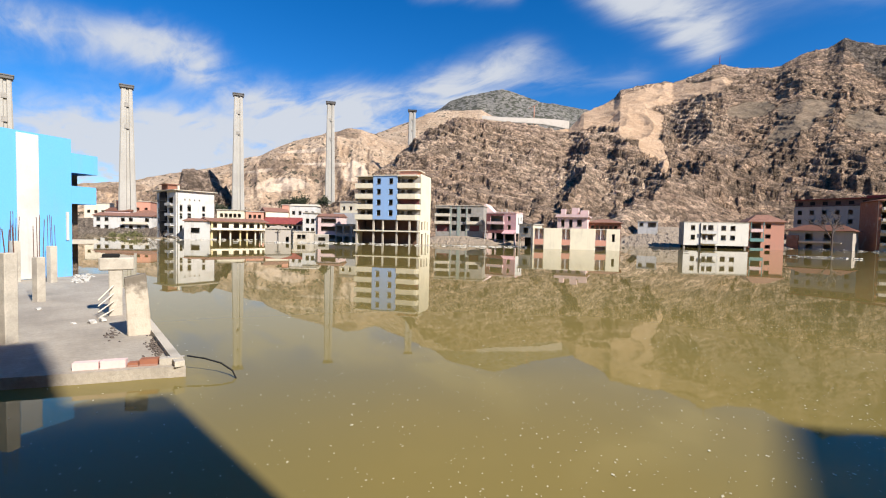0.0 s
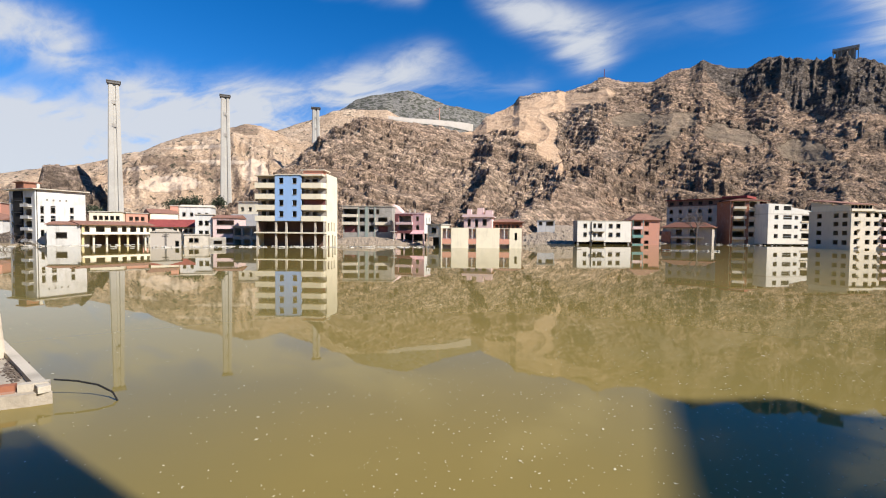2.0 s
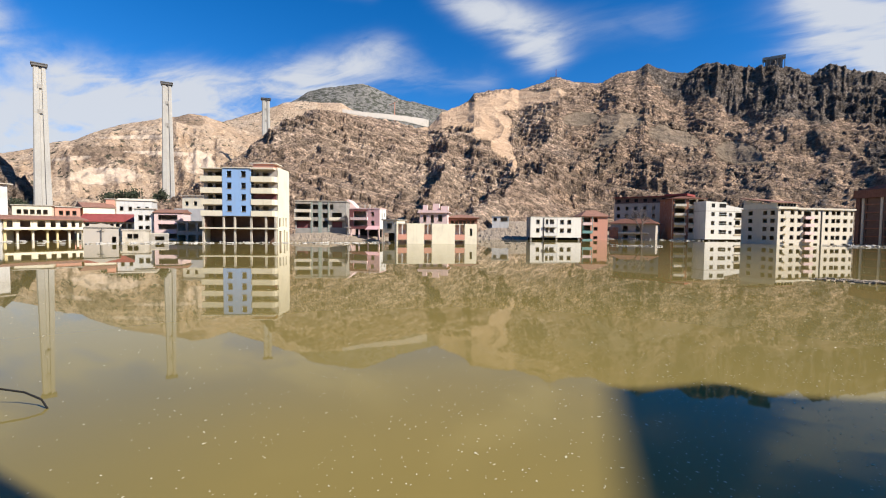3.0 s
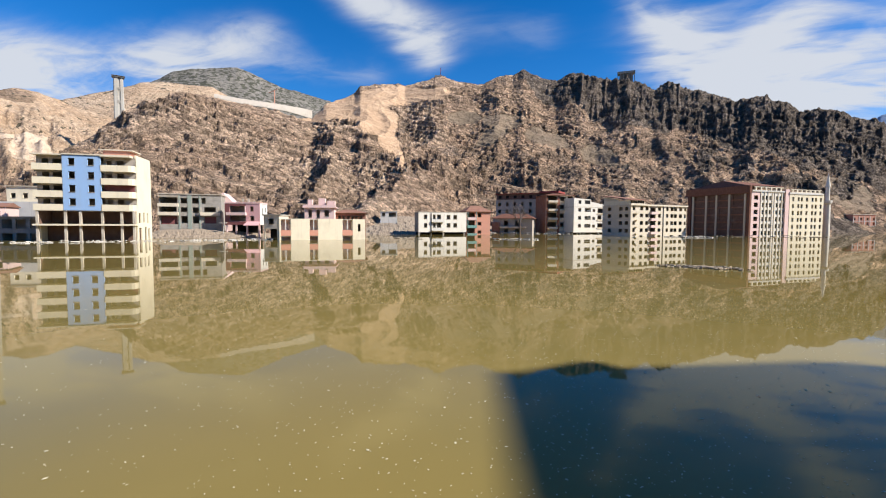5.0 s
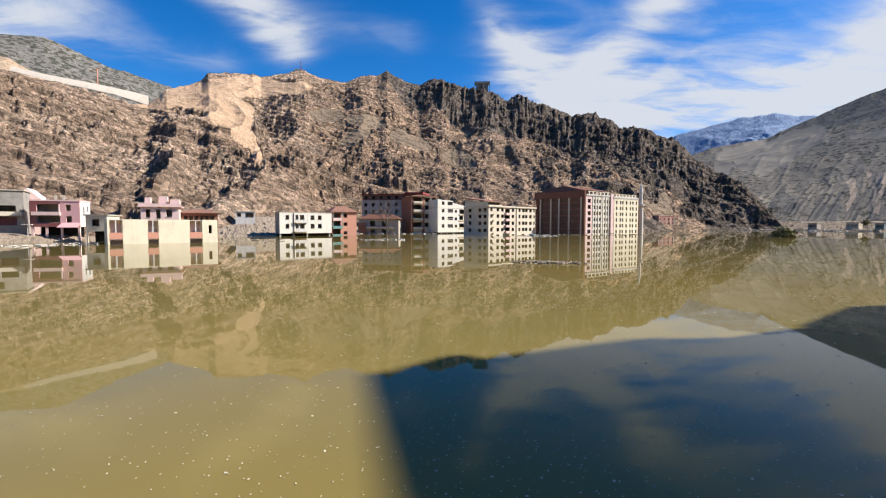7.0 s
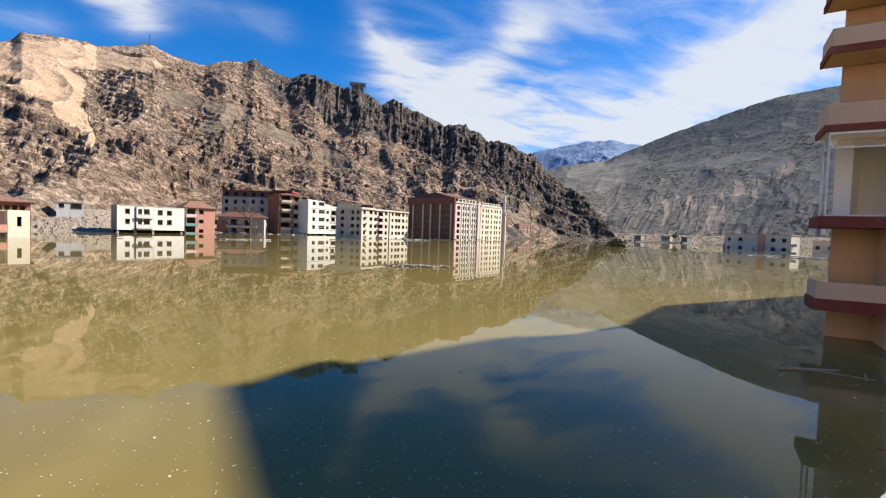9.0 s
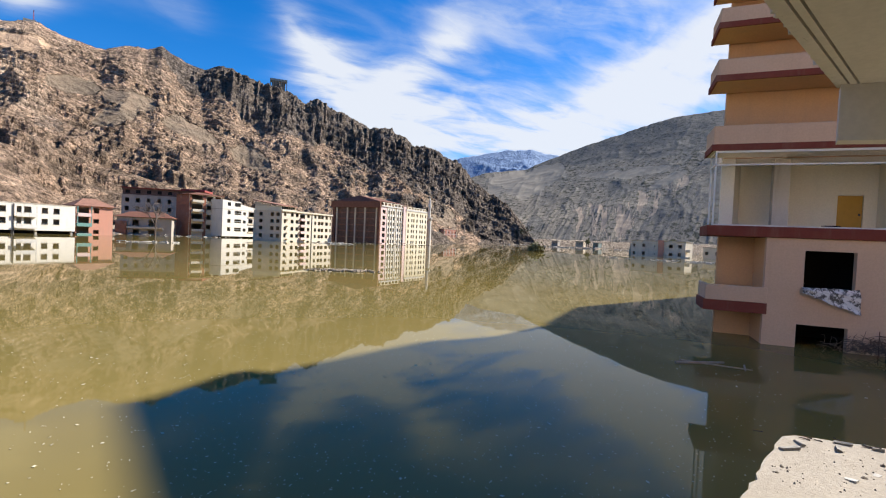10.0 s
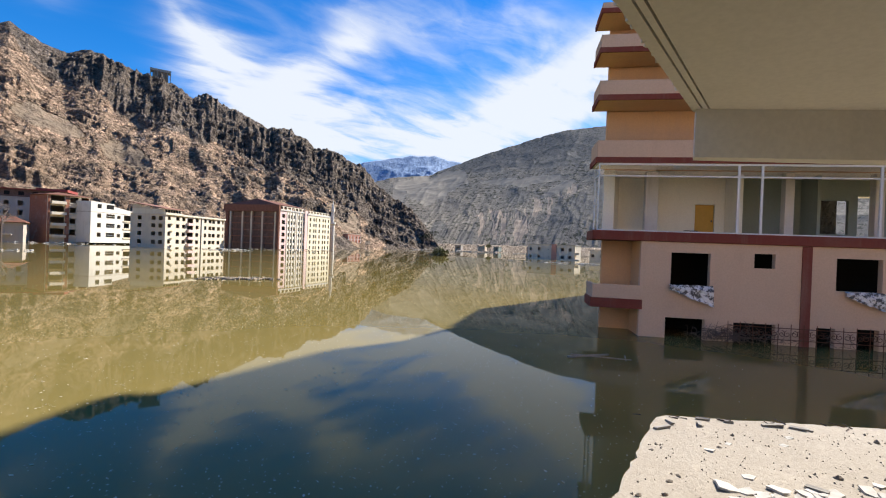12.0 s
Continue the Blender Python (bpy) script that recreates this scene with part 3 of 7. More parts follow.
RIDGE_FAR = [(-59.54, 284.4), (-48.9, 312.8), (-37.22, 369.7), (-27.67, 379.2), (-20.24, 398.2), (-13.85, 493), (-3.21, 568.8), (8.56, 606.7), (18.94, 606.7), (29.24, 568.8), (39.53, 530.9), (48.27, 493), (52.64, 493)]
ridge_top = crest_height(RIDGE, RIDGE_FAR)


def smooth(a, b, v):
    t = np.clip((v - a) / (b - a), 0, 1)
    return t * t * (3 - 2 * t)


SCARS = [(-14.4, 13.8, 4.2, 1.5, 0.12), (-9.5, 15.2, 4.4, 1.3, 0.1), (-5.0, 15.6, 2.2, 0.8, 0.1), (-18.6, 12.6, 2.8, 0.7, 0.15), (-11.6, 12.3, 2.8, 1.9, 0), (-10.4, 10.2, 1.5, 1.6, -0.4), (-9.0, 8.0, 0.7, 1.3, -0.8)]
SCREES = [(-1.0, 12.9, 2.3, 0.8, 0), (3.4, 12.4, 2.4, 1.0, -0.1), (2.3, 10.6, 2.0, 1.2, 0.4), (9.0, 10.3, 2.6, 1.0, -0.3), (15, 8.0, 3.0, 1.2, -0.35), (37.5, 3.2, 2.2, 1.6, -0.5), (42, 2.5, 1.6, 1.4, -0.4)]
CLIFFS = [(-8.4, 11.6, 0.7, 0.9, 0), (-12.6, 8.0, 3.2, 0.9, 0), (-5.8, 10.9, 1.8, 0.8, 0), (-2.6, 9.0, 1.6, 0.9, 0), (1.5, 7.0, 1.4, 0.8, 0), (6.5, 8.0, 1.8, 0.8, 0.2), (12.5, 5.6, 1.6, 0.9, 0)]


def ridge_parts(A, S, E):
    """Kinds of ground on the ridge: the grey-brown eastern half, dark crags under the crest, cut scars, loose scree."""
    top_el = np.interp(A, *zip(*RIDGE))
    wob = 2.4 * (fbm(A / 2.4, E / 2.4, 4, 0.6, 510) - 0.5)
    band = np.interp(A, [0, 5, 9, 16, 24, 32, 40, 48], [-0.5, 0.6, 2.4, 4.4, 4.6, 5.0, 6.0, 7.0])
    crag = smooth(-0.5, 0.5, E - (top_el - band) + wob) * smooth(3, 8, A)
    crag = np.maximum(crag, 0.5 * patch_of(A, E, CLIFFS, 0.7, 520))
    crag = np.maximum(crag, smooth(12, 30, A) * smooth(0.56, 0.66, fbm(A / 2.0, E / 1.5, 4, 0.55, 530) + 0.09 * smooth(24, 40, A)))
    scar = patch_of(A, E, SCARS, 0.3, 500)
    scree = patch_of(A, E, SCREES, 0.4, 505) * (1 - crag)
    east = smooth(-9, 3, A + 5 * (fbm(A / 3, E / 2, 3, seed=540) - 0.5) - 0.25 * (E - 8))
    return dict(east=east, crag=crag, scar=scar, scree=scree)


def ridge_height(A, S, R, X, Y):
    top = ridge_top(A)
    east = smooth(-2, 18, A)
    wob = S + 0.10 * (fbm(A / 5, S * 2, 3, seed=91) - 0.5) * smooth(0.1, 0.4, S) * (1 - smooth(0.85, 1, S))
    cliff = np.interp(wob, [0, 0.45, 0.7, 0.86, 1, 1.3], [0, 0.39, 0.63, 0.88, 1, 1])
    base = np.where(S < 1, (1 - east) * S ** 1.08 + east * cliff, 1 - (S - 1) * 2.2)
    # spurs and gullies running down the face, then crags, then broken rock
    wx, wy = X + 60 * (fbm(X / 90, Y / 90, 3, seed=31) - 0.5), Y + 60 * (fbm(X / 90, Y / 90, 3, seed=41) - 0.5)
    spur = fbm(wx / 95, wy / 150, 4, 0.5, 3, True) - 0.42
    crag = fbm(wx / 30 + 5, wy / 40, 5, 0.58, 11, True) - 0.4
    rub = fbm(X / 8, Y / 8, 4, 0.65, 21, True) - 0.4
    patch = smooth(0.42, 0.62, fbm(X / 90 + 3, Y / 90, 3, seed=71))
    face = smooth(0.02, 0.2, S) * (1 - 0.8 * smooth(0.75, 1.0, S))
    z = -2.5 + (top + 2.5) * base + face * (24 - 6 * east) * spur
    kinds_ = ridge_parts(A, S, np.degrees(np.arctan2(z - EYE, R)))
    firm = (1 - 0.85 * kinds_["scar"]) * (1 - 0.75 * kinds_["scree"])
    hard = 0.5 + 0.35 * patch + 0.5 * kinds_["crag"]
    face = face * firm
    z += face * hard * (5.5 * crag + 2.0 * (rub + 0.08))
    # fractured blocks of three sizes
    sx, sy = X + 12 * (fbm(X / 40, Y / 40, 2, seed=121) - 0.5), Y * 0.8 + 12 * (fbm(X / 40, Y / 40, 2, seed=131) - 0.5)
    z += face * hard * (2.6 * blocks(sx, sy, 17, 201, 1.6) + 2.0 * blocks(sx, sy, 7, 211, 1.6)) + face * 1.0 * blocks(X, Y, 3.2, 221, 1.4)
    # fluted dark crags under the eastern crest
    flute = 0.75 * (fbm(A / 0.7 + 0.6 * fbm(A, S * 9, 2, seed=96), S * 6, 4, 0.6, 95, True) - 0.4) + 0.5 * (fbm(A / 2.4, S * 5, 4, 0.6, 97, True) - 0.42)
    z += 11 * firm * east * kinds_["crag"] * smooth(0.5, 0.65, S) * (1 - 0.85 * smooth(0.88, 0.99, S)) * flute * np.clip(top / 90, 0.2, 1)
    # jagged skyline
    sky = smooth(0.8, 0.97, S) * (1 - smooth(1.0, 1.1, S))
    tooth = fbm(A / 1.6, S * 3, 5, 0.55, 51, True) - 0.5
    z += sky * tooth * (2.5 + 5 * smooth(4, 24, A)) * np.clip(top / 60, 0.1, 1)
    # dipping beds that stand out in patches, coarse and fine
    for step, seed_, size, amount in ((13.0, 61, 70, 0.6), (5.0, 66, 45, 0.75), (2.3, 69, 30, 0.6)):
        q = (z + 0.3 * X + 7 * fbm(X / 45, Y / 45, 3, seed=seed_)) / step
        fq = q - np.floor(q)
        bed = smooth(0.45, 0.6, fbm(X / size, Y / size, 3, seed=seed_ + 20))
        z = z + amount * bed * (1 - 0.4 * smooth(6, 16, A)) * face * step * (smooth(0.3, 0.62, fq) - fq)
    return z


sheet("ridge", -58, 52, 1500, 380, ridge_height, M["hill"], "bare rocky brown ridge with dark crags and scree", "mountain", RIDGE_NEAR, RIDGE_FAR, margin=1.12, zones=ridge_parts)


def plain_hill(knots, far_, spur, rough, seed, tooth=3.0, power=1.1, stones=(0, 1), gullies=(), lean=0.0):
    top = crest_height(knots, far_)

    def f(A, S, R, X, Y):
        base = np.where(S < 1, S ** power, 1 - (S - 1) * 1.5)
        sc = R.mean() / 6
        n = fbm(X / sc, Y / sc, 5, 0.5, seed, True) - 0.42
        m = fbm(X / (sc / 5), Y / (sc / 5), 4, 0.55, seed + 7, True) - 0.42
        face = smooth(0.0, 0.3, S) * (1 - 0.85 * smooth(0.7, 1.0, S))
        body = sum(top(A + o) for o in np.linspace(-4, 4, 9)) / 9  # the face is rounder than its crest line
        crest = body + (top(A) - body) * smooth(0.72, 1.0, S)
        z = -3 + (crest + 3) * base + face * (spur * n + rough * m)
        for width, depth, lo, hi in gullies:  # ravines running down the slope between two heights of it
            w = smooth(lo - 0.06, lo + 0.06, S) * (1 - smooth(hi - 0.12, hi + 0.08, S))
            z += depth * w * (fbm((A - lean * S) / width + 0.8 * fbm(A / width, S * 3, 3, seed=seed + 5), S * 1.8, 4, 0.55, seed + 9, True) - 0.4)
        if stones[0]:
            z += smooth(0.0, 0.1, S) * (1 - 0.7 * smooth(0.8, 1.0, S)) * stones[0] * (blocks(X, Y, stones[1], seed + 11) + 0.6 * blocks(X, Y, stones[1] * 0.4, seed + 17))
        return z + smooth(0.85, 1, S) * tooth * (fbm(A / 1.2, S * 4, 4, 0.6, seed + 3) - 0.5)
    return f


def hill(name, label, knots, near, far_, mat, spur, rough, seed, na=420, nr=120, tooth=3.0, power=1.1, stones=(0, 1), gullies=(), zones=None, lean=0.0):
    a0, a1 = knots[0][0], knots[-1][0]
    return sheet(name, a0, a1, na, nr, plain_hill(knots, far_, spur, rough, seed, tooth, power, stones, gullies, lean), mat, label, "mountain", near, far_, zones=zones)


def sandy_parts(A, S, E):
    """Dark crags, pale quarry scree and cut benches of the sandy hill."""
    crag = patch_of(A, E, [(-54.5, 7.0, 3.0, 0.9, 0.15), (-50.0, 6.2, 1.5, 1.0, 0), (-46.3, 11.2, 1.6, 0.5, 0), (-69.5, 3.4, 2.0, 0.5, 0.1), (-66.8, 2.8, 1.4, 0.7, 0)], 0.5, 600)
    scar = patch_of(A, E, [(-53.6, 4.9, 3.2, 0.9, 0.1), (-51, 9.0, 4.0, 0.22, 0.14), (-48, 7.6, 4.5, 0.25, 0.05), (-45.3, 6.8, 1.6, 1.5, 0), (-56.5, 6.3, 2.0, 0.2, 0.2)], 0.3, 610)
    return dict(crag=crag, scar=scar)


def grey_parts(A, S, E):
    """Scrubby dark upper slopes, dark patches painted for the shaded flank, a smooth pale scree fan, and gullied
    badlands on the grey mountain.
    """
    rib = fbm(A / 0.55 + 0.8 * fbm(A, E, 3, seed=255), E / 2.6, 4, 0.55, 259, True)
    bad = patch_of(A, E, [(55.6, 3.2, 2.0, 2.0, 0.2), (58.6, 2.6, 2.6, 2.2, 0.1), (62.0, 5.0, 2.2, 1.8, 0.4), (65.2, 7.4, 1.5, 0.8, 0.3)], 0.5, 620)
    scree = patch_of(A, E, [(47.8, 7.0, 3.4, 2.0, 0.12), (50.6, 8.2, 2.8, 1.1, 0.05), (44.4, 6.4, 1.0, 1.6, 0.3), (57.5, 8.2, 3.0, 0.5, 0.0), (61.5, 8.6, 2.6, 0.45, 0.1), (63.8, 7.4, 2.2, 0.5, 0.55)], 0.5, 630)
    crag = np.maximum(smooth(8.9, 9.6, E + 1.2 * (fbm(A / 2, E / 2, 3, seed=640) - 0.5) - 0.06 * (A - 50)) * 0.8,
                      # dark spots, mostly the shaded east flank put into colour
                      patch_of(A, E, [(59.0, 6.5, 1.6, 1.2, 0), (63.5, 2.8, 2.0, 2.4, 0.4), (67.0, 5.4, 2.2, 2.0, 0.3), (53.0, 1.2, 1.4, 0.9, 0), (49.4, 2.0, 1.4, 1.0, 0), (44.6, 7.4, 1.2, 1.0, 0.2)], 0.5, 650))
    return dict(crag=crag * (1 - scree), scar=bad * smooth(0.35, 0.6, rib), scree=scree)


hill("sandy_hill", "sandy ochre hillside with cut benches and pale scree",
     [(-115.5, 2), (-95, 2.5), (-78.5, 2.76), (-71.2, 3.87), (-68.4, 4.49), (-65.4, 5.31), (-63.0, 5.81), (-59.9, 6.54), (-58.1, 7.5), (-55.7, 8.32), (-53.9, 9.36), (-51.7, 10.3), (-48.8, 11.1), (-46.4, 11.97),
         (-44.8, 11.94), (-43.0, 11.25), (-40.6, 10.56), (-32, 9)],
     [(-115.5, 380), (-60, 330), (-32, 300)], [(-115.5, 620), (-69, 600), (-53, 560), (-40, 560), (-32, 560)], M["sand"], 20, 7, 100, 620, 190, gullies=((3.0, 12, 0.1, 0.9), (0.9, 4, 0.1, 0.8)), zones=sandy_parts)
hill("rock_outcrop", "dark craggy rock outcrop above the flooded houses", [(-66.5, 0.5), (-65.4, 1.47), (-64.7, 3.44), (-64.2, 5.71), (-63.2, 6.09), (-62.2, 5.86), (-61.5, 6.17), (-60.6, 5.06), (-59.9, 3.4), (-59.3, 1.71), (-58, 0.5)],
     [(-67.43, 213.3), (-58.47, 213.3)], [(-67.43, 274.9), (-58.47, 274.9)], M["crag"], 8, 6, 130, 320, 160, 1.6, 0.8, (4.0, 9), gullies=((1.2, 5, 0.1, 0.95), (0.4, 1.2, 0.1, 0.95)))
hill("ochre_shoulder", "bare ochre shoulder of a far hill", [(-51, 8), (-44.0, 11.12), (-41.6, 12.15), (-39.1, 13.11), (-36.6, 14.13), (-34.6, 14.53), (-30, 14.6), (-23, 11)],
     [(-51.03, 568.8), (-23.42, 568.8)], [(-51.03, 900.6), (-23.42, 900.6)], M["sand"], 20, 6, 160, 200, 60)
hill("scrubby_mountain", "dark grey mountain dotted with scrub", [(-46, 8), (-41.0, 10.95), (-38.5, 12.73), (-36.0, 14.06), (-34.0, 15.46), (-32.3, 16.08), (-30.3, 16.45), (-27.6, 16.97), (-25.8, 16.47), (-23.7, 15.77), (-21.3, 15.12), (-19.5, 14.03), (-17.8, 13.25), (-12, 11), (-8, 9)],
     [(-42.53, 616.2), (-8.53, 616.2)], [(-42.53, 1185), (-8.53, 1185)], M["dotted"], 40, 7, 190, 300, 120, 5)
hill("blue_ridge", "far dark ridge behind the saddle", [(-26, 12), (-23.7, 14.16), (-21.6, 15.24), (-19.9, 14.87), (-17.4, 14.36), (-16.0, 13.57), (-10, 11)], [(-25.55, 1422), (-10.66, 1422)],
     [(-25.55, 2085.6), (-10.66, 2085.6)], M["dotted"], 60, 10, 220, 120, 50, 6)
hill("grey_mountain", "broad grey scrubby mountain with bare gullied flanks", [(37.3, 5), (40.0, 7.28), (43.2, 8.15), (48.0, 8.75), (50.0, 9.59), (52.6, 10.66), (55.8, 11.8), (58.9, 12.79), (61.9, 13.64), (64.7, 14.3), (67.4, 14.55), (76, 14.8), (90, 12.6), (116, 8.4)],
     [(37.3, 540), (116, 560)], [(37.3, 900), (116, 980)], M["shadeside"], 4, 0.4, 250, 900, 300, 4, 1.0,
     gullies=((7.0, 7, 0.0, 0.9), (1.6, 1.2, 0.0, 0.6), (0.6, 1.6, 0.0, 0.36)), zones=grey_parts, lean=9.0)
hill("snowy_range", "far range coloured blue as haze, with snow in its gullies", [(27, 6.3), (34, 8.2), (38.2, 8.45), (39.7, 9.81), (41.7, 10.29), (43.8, 10.69), (45.8, 11.01), (48.6, 11.05), (50.0, 10.72), (52.0, 10.34), (54.6, 9.48), (58, 8.5), (66, 6.3)],
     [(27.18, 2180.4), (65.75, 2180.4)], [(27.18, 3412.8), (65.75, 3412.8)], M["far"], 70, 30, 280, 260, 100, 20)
hill("southern_hills", "brown hills closing the valley behind the town", [(116, 8.43), (140, 10.54), (180, 9.48), (220, 10.54), (250, 4.22)], [(116, 417.1), (250, 284.4)],
     [(116, 1422), (250, 853.2)], M["sand"], 60, 10, 310, 200, 40)

bm = bmesh.new()
ring = [bm.verts.new((4600 * math.cos(k * math.pi / 32), 4600 * math.sin(k * math.pi / 32), 0)) for k in range(64)]
bm.faces.new(ring)
tagged(part("water", bm, M["water"], None), "still silty green-brown flood water mirroring the ridge", "water", kind="structure")
bm = bmesh.new()
ring = [bm.verts.new((4700 * math.cos(k * math.pi / 32), 4700 * math.sin(k * math.pi / 32), -9)) for k in range(64)]
bm.faces.new(ring)
tagged(part("ground", bm, M["mud"], None), "drowned valley floor under the flood", "ground", kind="structure")

# ---- houses of the far shore ----


def apartment_tower():
    m, w = front(-45.35, 117.6, -37.54, 111.4)
    floors = [3.35, 6.15, 8.75, 11.35, 13.95, 16.6]
    xa, xb, dep = w * 0.285, w * 0.665, 10.0
    ob = thing("apartment_tower", "drowned cream and blue apartment tower with open balconies", "apartment building", m)
    # blue middle bay with windows
    holes = grid((xa * 0 + 1.0, 4.2), [f + 0.85 for f in floors[1:5]], 1.05, 1.35)
    panel(ob, M["blue"], Matrix.Translation((xa, -0.25, 0)), xb - xa, 6.0, 16.75, holes)
    for h in holes:
        share("window_sill", sill_mesh(1.05), ob, Matrix.Translation((xa + h[0], -0.25, h[2])))
    # recessed bays behind the balconies, their shade put into grey walls
    lh = [h for f in floors[1:5] for h in ((0.9, 2.0, f + 0.05, f + 2.1), (2.6, 4.1, f + 0.7, f + 2.1))]
    panel(ob, M["grey"], Matrix.Translation((0, 1.2, 0)), xa, 6.0, 16.6, lh)
    rh = [h for f in floors[1:5] for h in ((0.5, 1.4, f + 0.9, f + 2.1), (2.2, 3.5, f + 0.05, f + 2.15))]
    rw = panel(ob, M["grey"], Matrix.Translation((xb, 1.2, 0)), w - xb, 6.0, 16.6, rh)
    part("wall", boxes((xb + 0.05, w - 0.3, 1.1, 1.19, floors[2] + 0.4, floors[3] - 0.2)), M["maroon"], ob, "dark red infill wall")
    for f in floors[1:5]:
        balcony(ob, -0.15, xa - 0.003, f, 0.25, M["cream"], 1.05, 0.2, y=1.195)
        bm = bmesh.new()  # rounded corner balcony
        pts = [(xb + 0.003, -0.35), (w - 0.9, -0.35), (w - 0.35, -0.15), (w - 0.05, 0.35), (w - 0.003, 1.195), (xb + 0.003, 1.195)]
        prism(bm, pts, f - 0.2, f)
        for i in range(4):
            (x0, y0), (x1, y1) = pts[i], pts[i + 1]
            d = Vector((x1 - x0, y1 - y0)).normalized()
            nx, ny = -d.y * 0.12, d.x * 0.12
            prism(bm, [(x0, y0), (x1, y1), (x1 + nx, y1 + ny), (x0 + nx, y0 + ny)], f, f + 1.05)
        part("balcony", bm, M["cream"], ob)
        part("balcony", boxes((-0.15, xa - 0.003, -0.2, 1.195, f - 0.2, f), (-0.15, xa - 0.003, -0.2, -0.08, f, f + 1.05), (-0.15, -0.03, -0.08, 1.1, f, f + 1.05)), M["cream"], ob)
    for f in floors[:5]:
        part("floor_slab", boxes((0.0, w - 0.26, 1.46 if f > 4 else -0.3, dep - 0.3, f - 0.24, f - 0.01)), M["pale"], ob)
    part("floor_slab", boxes((-0.3, w + 0.15, -0.45, 1.15, floors[0] - 0.32, floors[0])), M["cream"], ob)
    # side walls
    panel(ob, M["cream"], Matrix.Translation((w, 1.2, 0)) @ Matrix.Rotation(math.pi / 2, 4, "Z"), dep - 1.45, -3, 17.3,
          [(0.9, 2.6, -3, 2.6), (4.2, 5.4, -3, 2.8), (6.3, 7.4, -3, 2.4), (0.8, 2.2, 3.6, 5.6), (3.4, 4.4, 3.7, 5.8), (5.6, 6.6, 3.5, 5.7)])
    panel(ob, M["cream"], Matrix.Translation((0, dep - 0.25, 0)) @ Matrix.Rotation(-math.pi / 2, 4, "Z"), dep - 1.5, -3, 16.6)
    panel(ob, M["cream"], Matrix.Translation((0, dep - 0.25, 0)), w, -3, 16.6)
    part("shade_backing", boxes((0.3, w - 0.3, 5.4, 5.55, 6.2, 16.5)), M["grey"], ob)
    # dark brick walls put the deep open storeys' shade into colour
    part("shade_backing", boxes((0.3, w - 0.3, 5.2, 5.35, 3.36, 5.9)), M["darkbrick"], ob)
    part("shade_backing", boxes((0.3, 0.5, 0.6, 5.1, 3.36, 5.9)), M["darkbrick"], ob)
    part("shade_backing", boxes((0.3, w - 0.3, 3.6, 3.75, -3, 3.1)), M["darkbrick"], ob)
    for x in (0.1, xa - 0.1, xa + 2.4, xb - 0.3, w - 2.6, w - 0.45):
        for z0_, z1_ in ((-3, 3.03), (3.352, 5.94)):
            part("column", boxes((x, x + 0.4, -0.05, 0.35, z0_, z1_)), M["pale"], ob)
    part("roof", boxes((-0.35, xa, -0.4, dep, 16.62, 16.85), (xa, xb, -0.45, dep, 16.78, 17.0), (xb, w - 0.5, -0.5, dep, 16.62, 17.0)), M["offwhite"], ob)
    part("stairhead", boxes((w * 0.62, w * 0.9, 3.2, 7.5, 17.0, 18.3)), M["salmon"], ob)
    part("stairhead_roof", boxes((w * 0.58, w * 0.94, 2.8, 7.9, 18.302, 18.5)), M["offwhite"], ob)


apartment_tower()


def stock(name, label, cat, azl, dl, azr, dr, depth, z1, mat, cols, rows, ww=1.1, wh=1.3, z0=-3.0, margin=0.9, base=0.0, skip=(), **kw):
    """A plain house with a regular grid of window openings on its facade."""
    m, w = front(azl, dl, azr, dr)
    xs = [margin + i * (w - 2 * margin - ww) / max(cols - 1, 1) for i in range(cols)]
    holes = [h for i, h in enumerate(grid(xs, rows, ww, wh)) if i not in skip]
    slabs = [r - 0.9 for r in rows if r - 0.9 > base + 0.3]
    ob = house(name, label, cat, m, w, depth, z0, z1, mat, holes, slabs=slabs, **kw)
    return ob, w


# --- west: white block, long low houses, yellow arcade, clustered roofs ---
ob, w = stock("low_house", "long low weathered white house behind the shrubs", "house", -71.9, 206.7, -67.02, 197.2, 9, 6.2, M["white"], 7, [1.6, 4.3], 1.4, 1.3, skip=(2, 9, 12), roof="gable", roof_mat=M["tile"], rise=1.3, eave=0.5)
part("balcony", boxes((w * 0.5, w * 0.95, -1.2, -0.003, 3.3, 3.5), (w * 0.5, w * 0.95, -1.2, -1.1, 3.5, 4.2)), M["offwhite"], ob)
stock("low_house", "low house under a rusty tiled roof", "house", -70.94, 219.9, -68.88, 216.1, 8, 8.2, M["palepink"], 4, [6.4], 1.0, 1.1, roof="gable", roof_mat=M["tiledark"], rise=1.5)
stock("low_house", "low cream house with a brown roof", "house", -68.78, 218, -67.12, 214.2, 8, 7.6, M["cream"], 3, [5.6], 1.0, 1.1, roof="hip", roof_mat=M["tile"], rise=1.6)
m, w = front(-64.8, 139.2, -61.08, 144.1)
dep = 10.2
